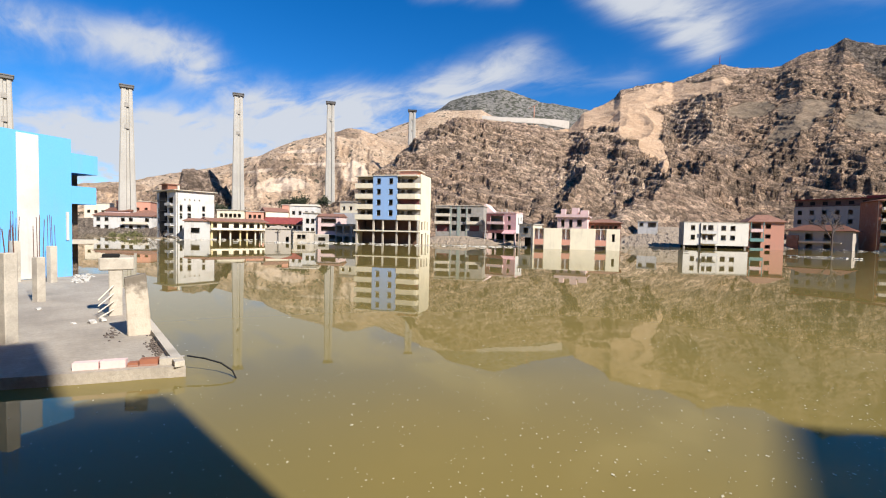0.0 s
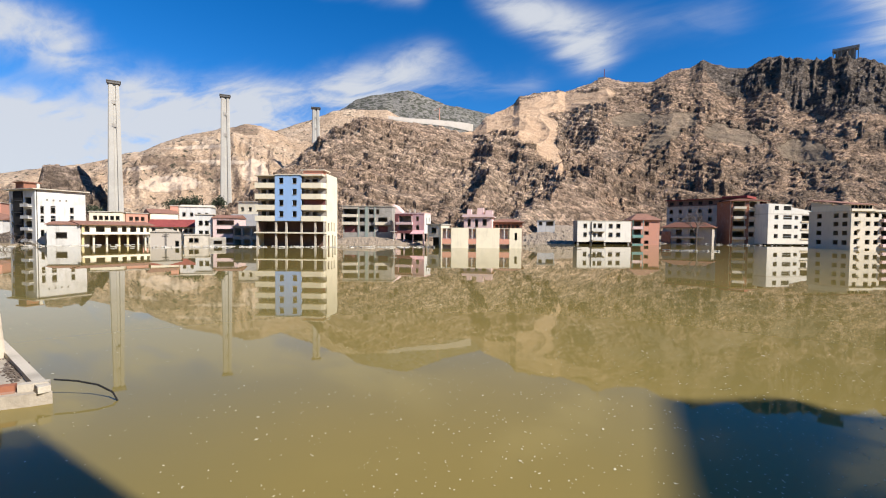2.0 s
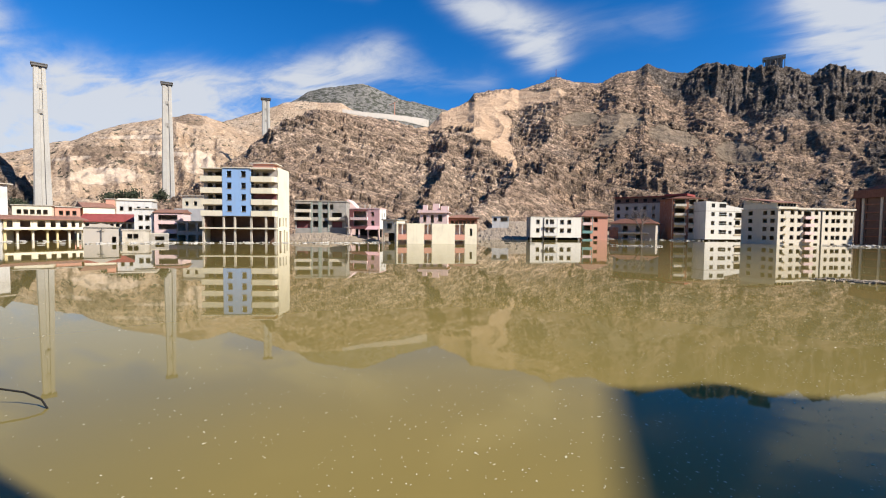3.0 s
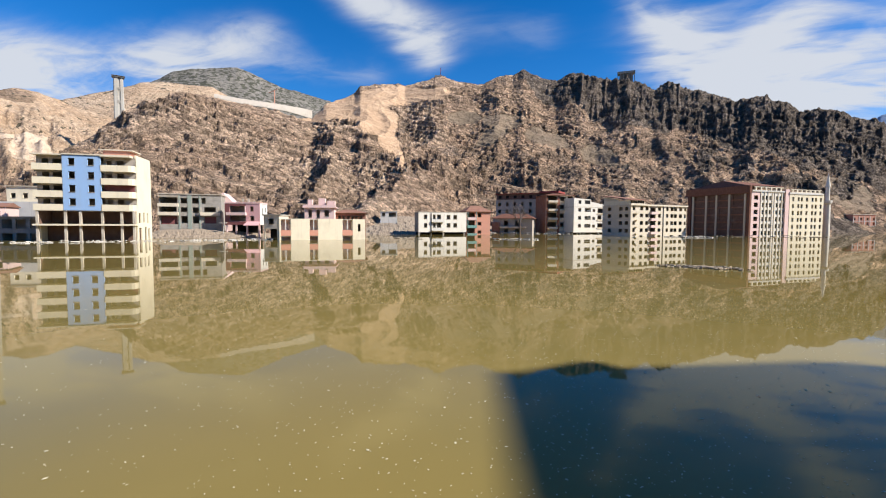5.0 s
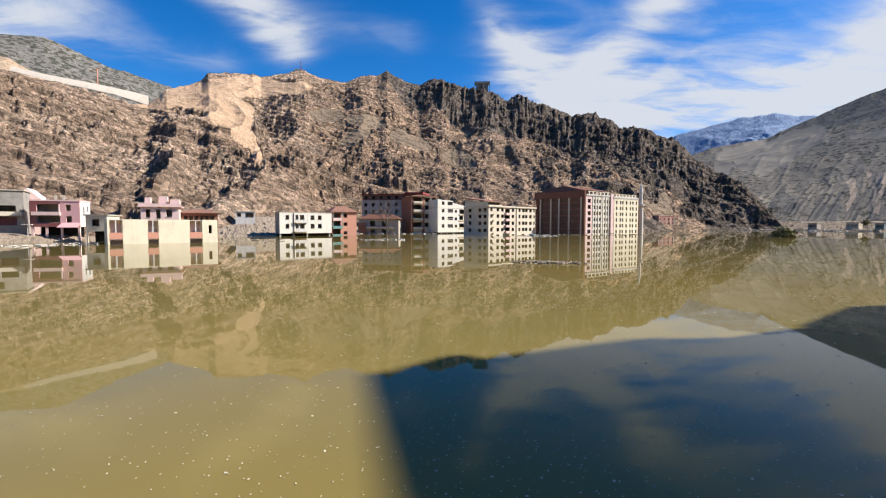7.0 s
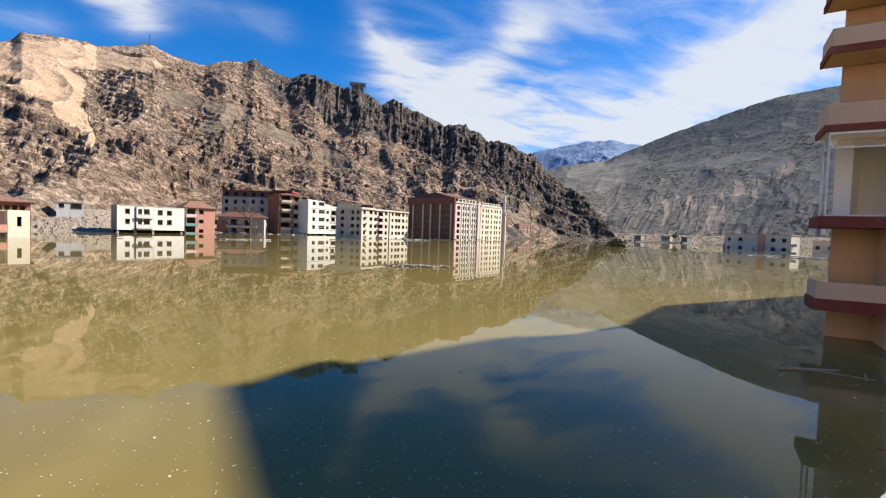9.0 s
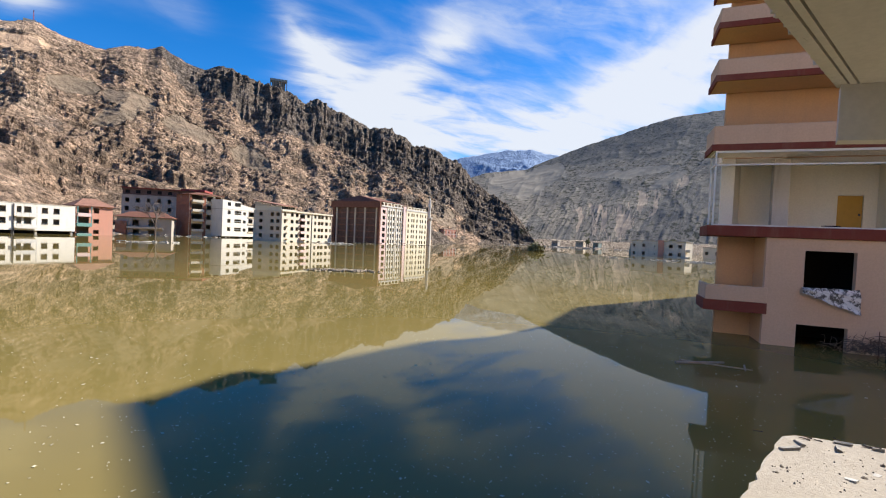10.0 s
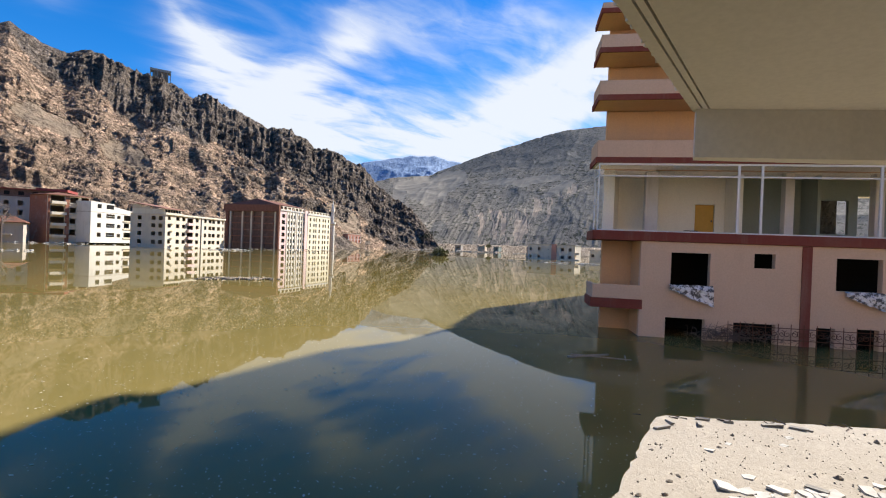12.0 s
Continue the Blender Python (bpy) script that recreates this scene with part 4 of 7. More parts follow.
ob = house("white_apartment_block", "white apartment block with dark stair glazing and a flat roof", "apartment building", m, w, dep, -3, 12.6, M["white"],
           [(1.0, 1.7, 5.2, 6.6), (1.0, 1.7, 7.2, 8.9), (3.0, 4.0, 5.3, 6.7), (3.0, 4.0, 7.3, 9.0), (7.0, 7.8, 5.5, 6.8), (7.0, 7.8, 7.4, 8.8), (1.0, 1.7, 1.9, 3.4), (4.0, 5.2, 1.6, 3.6), (7.0, 8.0, 1.9, 3.5),
            (2.2, 2.5, 10.2, 10.5), (3.5, 3.8, 10.2, 10.5), (4.8, 5.1, 10.2, 10.5), (6.1, 6.4, 10.2, 10.5)],
           left=[(0.35, 1.1, z, z + 1.3) for z in (1.2, 3.9, 6.6, 9.3)] + [(6.0, 8.6, z, z + 1.5) for z in (1.2, 3.9, 6.6, 9.3)], slabs=(0.7, 3.4, 6.1, 8.8), eave=0.7)
part("stair_glazing", boxes((-0.25, -0.003, 4.6, 8.2, -2, 12.3)), M["void"], ob, "black stair glazing")
for z in (1.9, 4.6, 7.3, 10.0):
    part("stair_bar", boxes((-0.3, -0.253, 4.6, 8.2, z, z + 0.12)), M["steel"], ob)
for z in (0.7, 3.4, 6.1, 8.8):
    part("balcony", boxes((-0.8, -0.003, 1.2, 4.3, z - 0.18, z), (-0.8, -0.7, 1.2, 4.3, z, z + 0.55)), M["white"], ob)
part("rainpipe", boxes((0.25, 0.37, -0.13, -0.003, -2, 12.4)), M["steel"], ob)
part("roof_hut", boxes((-0.5, 2.4, 3.2, 6.4, 12.822, 14.2)), M["brick"], ob)
part("hut_roof", boxes((-0.9, 2.8, 2.8, 6.8, 14.202, 14.4)), M["tile"], ob)
part("chimney", boxes((1.2, 1.7, 1.4, 1.9, 12.822, 14.0)), M["offwhite"], ob)
stock("small_white_house", "small white house with one dark window", "house", -64.03, 134.6, -61.56, 132.2, 6, 4.6, M["white"], 1, [1.6], 2.2, 1.3, margin=1.6, roof="gable", roof_mat=M["tile"], rise=0.8)
m, w = front(-61.4, 132.3, -55.71, 137.9)
ob = house("yellow_arcade", "long cream and yellow arcade with dark openings standing in the water", "shop row", m, w, 8, 2.62, 4.62, M["cream"],
           [(a, b, 3.0, 4.35) for a, b in ((0.5, 1.5), (2.7, 4.5), (5.7, 7.2), (8.1, 9.1), (9.9, 11.3), (12.1, 12.9), (13.6, 14.3))], slabs=(), roof="gable", roof_mat=M["tile"], eave=0.8, rise=1.0, sills=False)
part("yellow_bay", boxes((-0.02, 0.45, -0.06, -0.003, 2.9, 4.6), (-0.02, 0.4, 0.02, 0.5, -3, 2.3)), M["yellow"], ob, "yellow painted end bay")
for i, x in enumerate((0.05, 2.1, 4.75, 7.35, 9.2, 11.5, 13.2, 14.3)):
    bm = boxes((x, x + 0.4, 0.1, 0.5, -3, 2.2))
    prism(bm, [(x - 0.45, 0.1), (x + 0.85, 0.1), (x + 0.85, 0.5), (x - 0.45, 0.5)], 2.2, 2.41)
    part("column", bm, M["yellow" if i in (3, 4) else "offwhite"], ob)
part("dark_backing", boxes((0, w, 4.0, 4.2, -3, 2.4)), M["darkbrick"], ob)
part("balcony_slab", boxes((-0.2, w + 0.4, -0.9, 8.1, 2.42, 2.617)), M["offwhite"], ob)
stock("cream_house", "cream house with a flat roof above the arcade", "house", -60.81, 168.7, -58.05, 166.8, 8, 8.7, M["cream"], 5, [6.4], 1.0, 1.2, z0=-2)
stock("salmon_house", "small salmon house above the arcade", "house", -57.84, 168.7, -55.92, 168.7, 7, 8.5, M["salmon"], 3, [6.3], 0.9, 1.2, z0=-2)
stock("pale_house", "pale flat-roofed house among clustered roofs", "house", -55.71, 172.5, -53.16, 174.4, 8, 8.8, M["cream"], 2, [5.2], 1.0, 1.2, z0=-2, roof="gable", roof_mat=M["tile"])
stock("salmon_block", "salmon house behind the white block", "house", -70.02, 223.7, -67.12, 219.9, 8, 12.4, M["salmon"], 4, [4.5, 8.6], 1.2, 1.4, z0=-2)
stock("brick_house", "brick house with a flat roof behind shrubs", "house", -72.6, 237, -70.22, 237, 8, 11.6, M["offwhite"], 4, [7.6], 1.0, 1.2, z0=-2)
m, w = front(-55.76, 114.7, -52.89, 114.7)
ob = house("shed", "grey weathered gabled shed with a thin pole on the waterline", "shed", m, w, 7, -3, 2.9, M["grey"], [(4.6, 5.3, -0.2, 1.3)], roof="flat", roof_mat=M["concrete"], eave=0.02)
bm = bmesh.new()
g = [bm.verts.new((x, y, z)) for y in (-0.25, 7.2) for x, z in ((-0.35, 3.13), (w + 0.35, 3.13), (w * 0.5, 4.0))]
bm.faces.new(g[:3])
bm.faces.new(g[3:][::-1])
for i in range(3):
    bm.faces.new((g[i], g[(i + 1) % 3], g[3 + (i + 1) % 3], g[3 + i]))
part("gable", bm, M["grey"], ob)
part("pole", boxes((w * 0.5, w * 0.5 + 0.12, -0.5, -0.38, -3, 3.0), (w * 0.5 - 0.5, w * 0.5 + 0.6, -0.5, -0.38, 2.6, 2.72)), M["steel"], ob)
stock("stone_store", "low rubble stone store on the waterline", "store", -52.62, 118, -50.28, 117.6, 6, 2.5, M["pale"], 3, [0.8], 0.9, 1.0, skip=(2,), eave=0.15)
stock("ruined_outhouse", "low ruined outhouse of pale rubble stone", "outhouse", -50.18, 120.4, -48.48, 120.4, 5, 1.7, M["concrete"], 2, [0.3], 0.9, 0.9, eave=0.0)
stock("red_roof_row", "row of houses under a red tiled roof", "house", -55.92, 149.8, -51.45, 146.9, 9, 4.4, M["offwhite"], 8, [0.8, 2.9], 0.9, 1.1, skip=(3, 6, 9), roof="gable", roof_mat=M["tin"], rise=2.2, eave=0.6)
stock("white_house", "white house on the hillside", "house", -53.05, 178.2, -49.97, 176.3, 9, 11.4, M["white"], 4, [5.0, 8.2], 1.0, 1.3, z0=-2, roof="gable", roof_mat=M["offwhite"], rise=0.9)
stock("red_tower_house", "narrow red house wall", "house", -53.9, 177.3, -53.16, 177.3, 6, 11.6, M["salmon"], 1, [8.0], 0.8, 1.2, z0=-2)
stock("white_house", "white house on the hillside", "house", -55.5, 180.1, -54.01, 180.1, 7, 10.2, M["white"], 2, [6.0], 0.9, 1.2, z0=-2)
stock("white_townhouse", "narrow white three-storey townhouse", "house", -51.56, 141.3, -49.86, 140.3, 7, 7.8, M["white"], 2, [2.2, 4.9], 1.0, 1.3)
stock("pink_townhouse", "pale pink townhouse with open ground floor", "house", -49.81, 139.4, -47.31, 137.5, 8, 6.9, M["palepink"], 4, [0.2, 2.7, 5.1], 1.15, 1.3, skip=(0,), roof="gable", roof_mat=M["tile"], rise=1.0)
ob, w = stock("hillside_house", "cream hillside house with a terrace", "house", -47.2, 156.4, -44.65, 151.7, 8, 12.4, M["cream"], 3, [9.6], 1.1, 1.2, z0=-2)
part("terrace", boxes((-0.6, w + 0.6, -2.6, -0.003, -2, 8.6)), M["white"], ob)
stock("garage_row", "dark open garages by the water", "garage", -47.73, 132.7, -44.86, 126.1, 5, 4.6, M["concrete"], 3, [-0.6, 2.3], 2.3, 1.9, margin=0.4, roof="flat", roof_mat=M["concrete"])

# --- behind the rubble bank ---
m, w = front(-35.42, 138.4, -29.47, 135.6)
ob = house("grey_apartment_house", "grey-green three-storey house with open balconies", "apartment building", m, w, 9, -2, 11.0, M["concrete"],
           [(0.2, 4.2, 8.7, 10.2), (0.2, 4.2, 6.5, 7.9), (0.3, 4.2, 3.3, 5.4), (4.9, 6.4, 8.7, 10.1), (4.9, 6.4, 6.5, 7.7), (5.0, 6.5, 3.6, 5.4), (7.6, 9.1, 8.7, 10.2), (7.7, 9.2, 6.3, 7.7), (7.7, 9.2, 3.5, 5.4),
            (9.8, 10.8, 8.7, 10.2), (10.4, 13.2, 6.5, 7.8), (10.4, 13.3, 3.5, 5.3)], slabs=(3.2, 5.8, 8.1), sills=False, eave=0.25, roof_mat=M["pale"])
for x0, x1 in ((-0.15, 4.5), (9.6, 14.2)):
    for z in (5.75, 8.0) if x0 < 1 else (5.75,):
        balcony(ob, x0, x1, z, 0.9, M["offwhite"], 0.68)
    for x in (x0 + 0.05, x1 - 0.3):
        part("post", boxes((x, x + 0.25, -0.85, -0.6, 6.44, 7.8)), M["pale"], ob)
part("canopy", boxes((-0.15, 4.5, -0.9, -0.255, 10.45, 10.65)), M["pale"], ob)
part("infill", boxes((0.35, 4.15, 0.5, 0.6, 3.3, 5.3)), M["maroon"], ob, "dark red infill wall")
part("infill", boxes((10.45, 13.25, 0.5, 0.6, 3.5, 5.2)), M["maroon"], ob, "dark red infill wall")
part("facing", boxes((4.45, 4.8, -0.1, -0.003, -2, 10.9), (6.55, 7.5, -0.1, -0.003, -2, 10.9), (9.25, 9.55, -0.1, -0.003, -2, 10.9)), M["greygreen"], ob, "grey-green facing strips")
m, w = front(-30.11, 144.1, -25.86, 142.2)
ob = house("gabled_house", "pale pink gabled house behind others", "house", m, w, 9, -2, 9.3, M["palepink"], [(1.0, 1.9, 7.6, 9.0), (4.0, 4.9, 7.6, 8.9), (7.4, 8.3, 7.6, 8.9)], roof_mat=M["palepink"], eave=0.1)
bm = bmesh.new()
g = [bm.verts.new((x, y, z)) for y in (0, 9) for x, z in ((0, 9.53), (w * 0.45, 9.53), (w * 0.2, 12.2))]
bm.faces.new(g[:3])
bm.faces.new(g[3:][::-1])
for i in range(3):
    bm.faces.new((g[i], g[(i + 1) % 3], g[3 + (i + 1) % 3], g[3 + i]))
part("gable", bm, M["palepink"], ob)
for x in (w * 0.52, w * 0.66, w * 0.8, w * 0.94):
    part("broken_pier", boxes((x, x + 0.5, 0.1, 0.5, 9.523, 9.523 + 0.8 + 0.5 * math.sin(x * 3))), M["pale"], ob)
m, w = front(-29.08, 131.8, -25.44, 128.5)
ob = house("pink_house", "pink and maroon house raised on columns with open balconies", "house", m, w, 5.6, 3.2, 8.75, M["pink"],
           [(1.2, 5.3, 6.4, 8.1), (1.2, 5.3, 4.1, 5.8), (6.4, 7.3, 6.7, 8.0), (6.4, 7.4, 4.2, 5.5)], right=[(1.6, 2.2, 5.6, 7.6), (3.6, 4.3, 6.6, 7.8)], side=M["white"], slabs=(3.4, 6.0), parapet=0.3, sills=False, eave=0.12, roof_mat=M["palepink"])
part("facing", boxes((-0.02, 1.15, -0.08, -0.003, 3.2, 8.7), (1.16, 5.4, -0.08, -0.003, 3.2, 4.05), (1.16, 5.4, -0.08, -0.003, 8.15, 8.7)), M["maroon"], ob, "maroon facing")
balcony(ob, 0.5, 5.5, 5.85, 0.7, M["palepink"], 0.6)
part("balcony_post", boxes((5.3, 5.5, -0.7, -0.5, 6.46, 8.1)), M["palepink"], ob)
bm = bmesh.new()
g = [bm.verts.new(p) for p in ((5.2, -1.5, 3.15), (9.0, -1.5, 3.15), (9.0, -0.01, 4.1), (5.6, -0.01, 4.1), (5.2, -1.5, 3.0), (9.0, -1.5, 3.0), (9.0, -0.01, 3.9), (5.6, -0.01, 3.9))]
for f_ in ((0, 1, 2, 3), (7, 6, 5, 4), (0, 4, 5, 1), (1, 5, 6, 2), (3, 2, 6, 7), (0, 3, 7, 4)):
    bm.faces.new([g[i] for i in f_])
part("canopy", bm, M["pink"], ob, "sloping pink canopy")
for x in (0.1, 2.6, 5.3, w - 0.45):
    for y in (0.05, 4.0):
        part("column", boxes((x, x + 0.4, y, y + 0.4, -2, 3.19)), M["palepink"], ob)
# black sheet stands for the shade under the raised house
part("dark_backing", boxes((0.5, w - 0.6, 3.4, 3.6, -2, 3.19)), M["void"], ob)
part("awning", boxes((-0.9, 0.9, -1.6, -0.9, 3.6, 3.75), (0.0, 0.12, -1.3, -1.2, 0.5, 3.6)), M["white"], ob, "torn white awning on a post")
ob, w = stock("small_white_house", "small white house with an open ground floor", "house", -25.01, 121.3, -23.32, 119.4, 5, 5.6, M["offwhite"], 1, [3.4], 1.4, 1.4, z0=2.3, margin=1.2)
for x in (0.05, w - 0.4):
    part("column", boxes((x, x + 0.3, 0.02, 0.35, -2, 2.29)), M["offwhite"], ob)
# shade of the open ground floor, as a black sheet
part("dark_backing", boxes((0.1, w - 0.1, 3, 3.2, -2, 2.29)), M["void"], ob)

# --- cream row house in the water, houses on the slope behind it ---
m, w = front(-23.32, 105.7, -13.27, 108.5)
u = w / 143.0
bays = [(2 * u, 18 * u), (48 * u, 62 * u), (103 * u, 121 * u)]
ob = thing("cream_terrace", "cream half-drowned terrace with recessed pink balcony bays", "terraced house", m)
runs = [(0, bays[0][0]), (bays[0][1], bays[1][0]), (bays[1][1], bays[2][0]), (bays[2][1], w)]
for i, (a, b) in enumerate(runs):
    hole = [((b - a) * 0.42, (b - a) * 0.62, 1.9, 3.6)] if i == 3 else []
    panel(ob, M["cream"], Matrix.Translation((a, 0, 0)), b - a, -3, 4.72, hole)
for a, b in bays:
    part("bay_wall", boxes((a + 0.003, b - 0.003, 1.6, 1.8, -3, 4.6)), M["palepink"], ob)
    part("bay_parapet", boxes((a + 0.003, b - 0.003, 0.02, 0.16, 0.95, 2.2)), M["salmon"], ob, "salmon parapet")
    part("bay_slab", boxes((a + 0.003, b - 0.003, 0.1, 1.59, 0.8, 0.945)), M["pale"], ob)
    part("bay_post", boxes(((a + b) / 2 - 0.1, (a + b) / 2 + 0.1, 0.18, 0.36, 2.2, 4.6)), M["white"], ob)
    for x in (a, b):
        part("bay_side", boxes((x - 0.1, x - 0.003 if x == b else x + 0.1, 0.255, 1.595, -3, 4.6)), M["cream"], ob)
panel(ob, M["cream"], Matrix.Translation((w, 0.25, 0)) @ Matrix.Rotation(math.pi / 2, 4, "Z"), 7.5, -3, 4.72)
panel(ob, M["cream"], Matrix.Translation((0, 7.75, 0)) @ Matrix.Rotation(-math.pi / 2, 4, "Z"), 7.5, -3, 4.72)
panel(ob, M["cream"], Matrix.Translation((0, 7.75, 0)), w, -3, 4.72)
part("roof", boxes((0.26, w - 0.26, 0.26, 7.74, 4.5, 4.68)), M["pale"], ob)
m, w = front(-20.45, 128.9, -16.99, 128)
ob = house("pink_hillside_house", "pale pink house with a roof terrace on the slope", "house", m, w, 7, 1, 7.9, M["palepink"], [(1.0, 1.9, 5.4, 7.3), (3.1, 4.0, 5.2, 7.3), (5.2, 6.4, 5.6, 7.3)], slabs=(4.9,), roof="flat", roof_mat=M["palepink"], eave=0.6)
part("parapet", boxes((-0.4, w + 0.4, -0.5, -0.3, 8.122, 8.7), (0.6, 1.8, 2, 4, 8.122, 10.2), (3.4, 5.2, 2.5, 5, 8.122, 10.6), (5.8, w, 2, 5, 8.122, 9.9)), M["palepink"], ob)
stock("brown_roofed_house", "low house with a brown tiled roof", "house", -16.94, 132.7, -13.21, 132.7, 7, 6.6, M["brick"], 6, [4.6], 0.9, 1.3, z0=0, roof="hip", roof_mat=M["tile"], rise=1.1, eave=0.6)
m, w = front(-11.4, 176.3, -9.33, 176.3)
ob = house("white_cabin", "small white cabin on the rubble slope", "cabin", m, w, 5, 3, 8.3, M["white"], [(0.5, 1.8, 6.6, 7.8), (3.2, 5.9, 6.4, 7.9)], slabs=(5.8,), roof_mat=M["offwhite"])

# --- white and salmon block ---
m, w = front(-6.67, 154.5, -0.68, 162.1)
# darker side walls put the left end's shade into the material
ob = house("white_concrete_block", "white two-storey block with square openings above the water", "apartment building", m, w, 3.6, 0.85, 7.6, M["chalk"],
           [h for z in (2.55, 5.4) for h in ((2.0, 3.2, z, z + 1.4), (5.3, 6.3, z, z + 1.5), (6.8, 8.3, z, z + 1.5), (10.5, 11.9, z, z + 1.4), (13.1, 14.5, z, z + 1.4))], slabs=(1.4, 4.4), sills=True, eave=0.08, side=M["concrete"])
for z in (1.45, 4.4):
    part("balcony", boxes((4.9, 9.3, -0.9, -0.003, z - 0.15, z), (4.9, 9.3, -0.9, -0.82, z, z + 0.85)), M["white"], ob)
    part("balcony_post", boxes((9.1, 9.25, -0.85, -0.7, z + 0.86, z + 2.7)), M["white"], ob)
part("rainpipe", boxes((4.55, 4.75, -0.25, -0.003, -3, 7.4)), M["steel"], ob, "dark rainpipe")
for x in (0.1, 4.4, 9.2, w - 0.9):
    part("column", boxes((x, x + 0.5, 0.3, 0.8, -3, 0.84)), M["concrete"], ob)
# black sheet puts shade into the gap above the water
part("dark_backing", boxes((0, w, 2, 2.2, -3, 0.84)), M["void"], ob)
m, w = front(-0.64, 163.5, 2.29, 166.8)
ob = house("salmon_apartment_house", "salmon house with teal balconies under a hipped roof", "apartment building", m, w, 7, -3, 8.1, M["salmon"],
           [(4.2, 5.6, 6.2, 7.6), (4.2, 5.6, 3.3, 4.5), (4.2, 5.6, 0.3, 1.4), (0.2, 3.1, 6.0, 7.7), (0.2, 3.1, 3.2, 5.0), (0.2, 3.1, 0.4, 2.3)], slabs=(2.6, 5.6), roof="hip", roof_mat=M["tile"], rise=2.3, eave=0.6, sills=False)
for z, mt in ((-0.4, "teal"), (2.5, "teal"), (5.3, "palepink")):
    balcony(ob, 0.02, 3.5, z, 1.0, M[mt], 0.8)
part("balcony_post", boxes((3.3, 3.5, -1.0, -0.8, 3.31, 8.0)), M["teal"], ob)
part("balcony_post", boxes((0.02, 0.2, -1.0, -0.8, 3.31, 8.0)), M["teal"], ob)

# --- grey hall, small house with the bare tree, brick block, white and beige blocks ---
m, w = front(2.98, 223.7, 10.39, 214.2)
ob = house("grey_hall", "grey block with a dark red attic storey", "apartment building", m, w, 11, -3, 15.2, M["grey"],
           [h for z in (5.6, 9.0, 12.4) for h in grid([1.2 + i * (w - 3) / 7 for i in range(8)], [z], 1.4, 1.7)], slabs=(4.5, 8.0, 11.5), roof_mat=M["grey"])
part("attic", boxes((0.3, w - 0.3, 0.3, 10.7, 15.23, 18.0)), M["darkbrick"], ob, "dark red attic storey")
# black panels stand in for the shade inside attic openings
for i in range(8):
    x = 1.2 + i * (w - 3) / 7
    part("attic_window", boxes((x, x + 1.5, 0.2, 0.29, 16.0, 17.3)), M["void"], ob)
part("attic_roof", boxes((-0.6, w * 0.72, -0.6, 11.5, 18.0, 18.3), (w * 0.722, w + 0.6, -0.6, 11.5, 18.0, 18.9)), M["tin"], ob, "rusty red sheet roof")
m, w = front(2.61, 192.4, 7.44, 188.7)
ob = house("grey_cottage", "small grey two-storey house with a broken balcony", "house", m, w, 8, -3, 6.0, M["grey"],
           [(4.6, 6.6, 3.1, 5.2), (9.4, 11.4, 3.1, 5.2), (4.8, 6.6, 0.3, 1.8), (9.4, 11.2, 0.3, 1.8)], slabs=(2.5,), roof="hip", roof_mat=M["tiledark"], rise=2.1, eave=0.8)
part("balcony", boxes((3.2, 14.0, -1.1, -0.003, 2.2, 2.45), (3.2, 14.0, -1.1, -1.0, 2.45, 2.75)), M["offwhite"], ob)
part("lean_to", boxes((-0.2, 3.0, -0.9, -0.003, -3, 4.6)), M["brick"], ob)
m, w = front(9.07, 193.4, 12.26, 198.1)
ob = house("brick_block", "brown brick block with stacked pale balconies", "apartment building", m, w, 12, -3, 15.6, M["beige"],
           [h for z in (2.6, 6.3, 9.9, 13.2) for h in ((0.8, 4.6, z, z + 2.2), (6.1, 8.5, z + 0.2, z + 2.0), (9.3, 11.6, z, z + 2.2))], side=M["brick"], slabs=(2.0, 5.8, 9.4, 12.9), roof="hip", roof_mat=M["tiledark"], rise=1.3, eave=0.7, sills=False)
part("brick_bay", boxes((0.05, 0.7, -0.12, -0.003, -3, 15.5), (4.8, 5.9, -0.12, -0.003, -3, 15.5)), M["brick"], ob, "brown brick pier")
for z in (2.0, 5.8, 9.4, 12.9):
    balcony(ob, 0.72, 4.75, z, 1.2, M["offwhite"], 0.75)
    balcony(ob, 9.0, 11.9, z, 0.9, M["salmon"] if z > 9 else M["beige"], 0.75)
    part("sill_band", boxes((6.0, 8.8, -0.2, -0.003, z + 0.3, z + 0.5)), M["offwhite"], ob)
m, w = front(12.34, 192.4, 17.01, 208.6)
rows = (2.5, 5.75, 9.0)
ob = house("white_apartment_block", "white block with a stepped sloping roofline", "apartment building", m, w, 6, 0.5, 10.75, M["chalk"],
           [h for z in rows for h in ((2.4, 3.9, z, z + 1.45), (5.8, 9.1, z, z + 1.45), (10.1, 11.5, z, z + 1.2))] + [(12.9, 16.5, 8.3, 10.5), (12.9, 15.2, 5.9, 7.6), (12.9, 16.2, 2.4, 4.3)], slabs=(1.8, 5.0, 8.2), sills=False, eave=0.02)
bm = bmesh.new()
prof = ((0, 10.973), (w, 10.973), (w, 11.02), (8.9, 13.2), (8.9, 14.1), (0, 14.4))
pr = [bm.verts.new((x, y, z)) for y in (0, 5.99) for x, z in prof]
bm.faces.new(pr[:6])
bm.faces.new(pr[6:][::-1])
for i in range(6):
    bm.faces.new((pr[i], pr[(i + 1) % 6], pr[6 + (i + 1) % 6], pr[6 + i]))
part("gable_storey", bm, M["chalk"], ob)
# attic openings drawn as black panels, their inner shade in the colour
for x0, x1 in ((2.4, 3.9), (5.8, 8.7)):
    part("attic_window", boxes((x0, x1, -0.02, 0.05, 12.2, 13.65)), M["void"], ob)
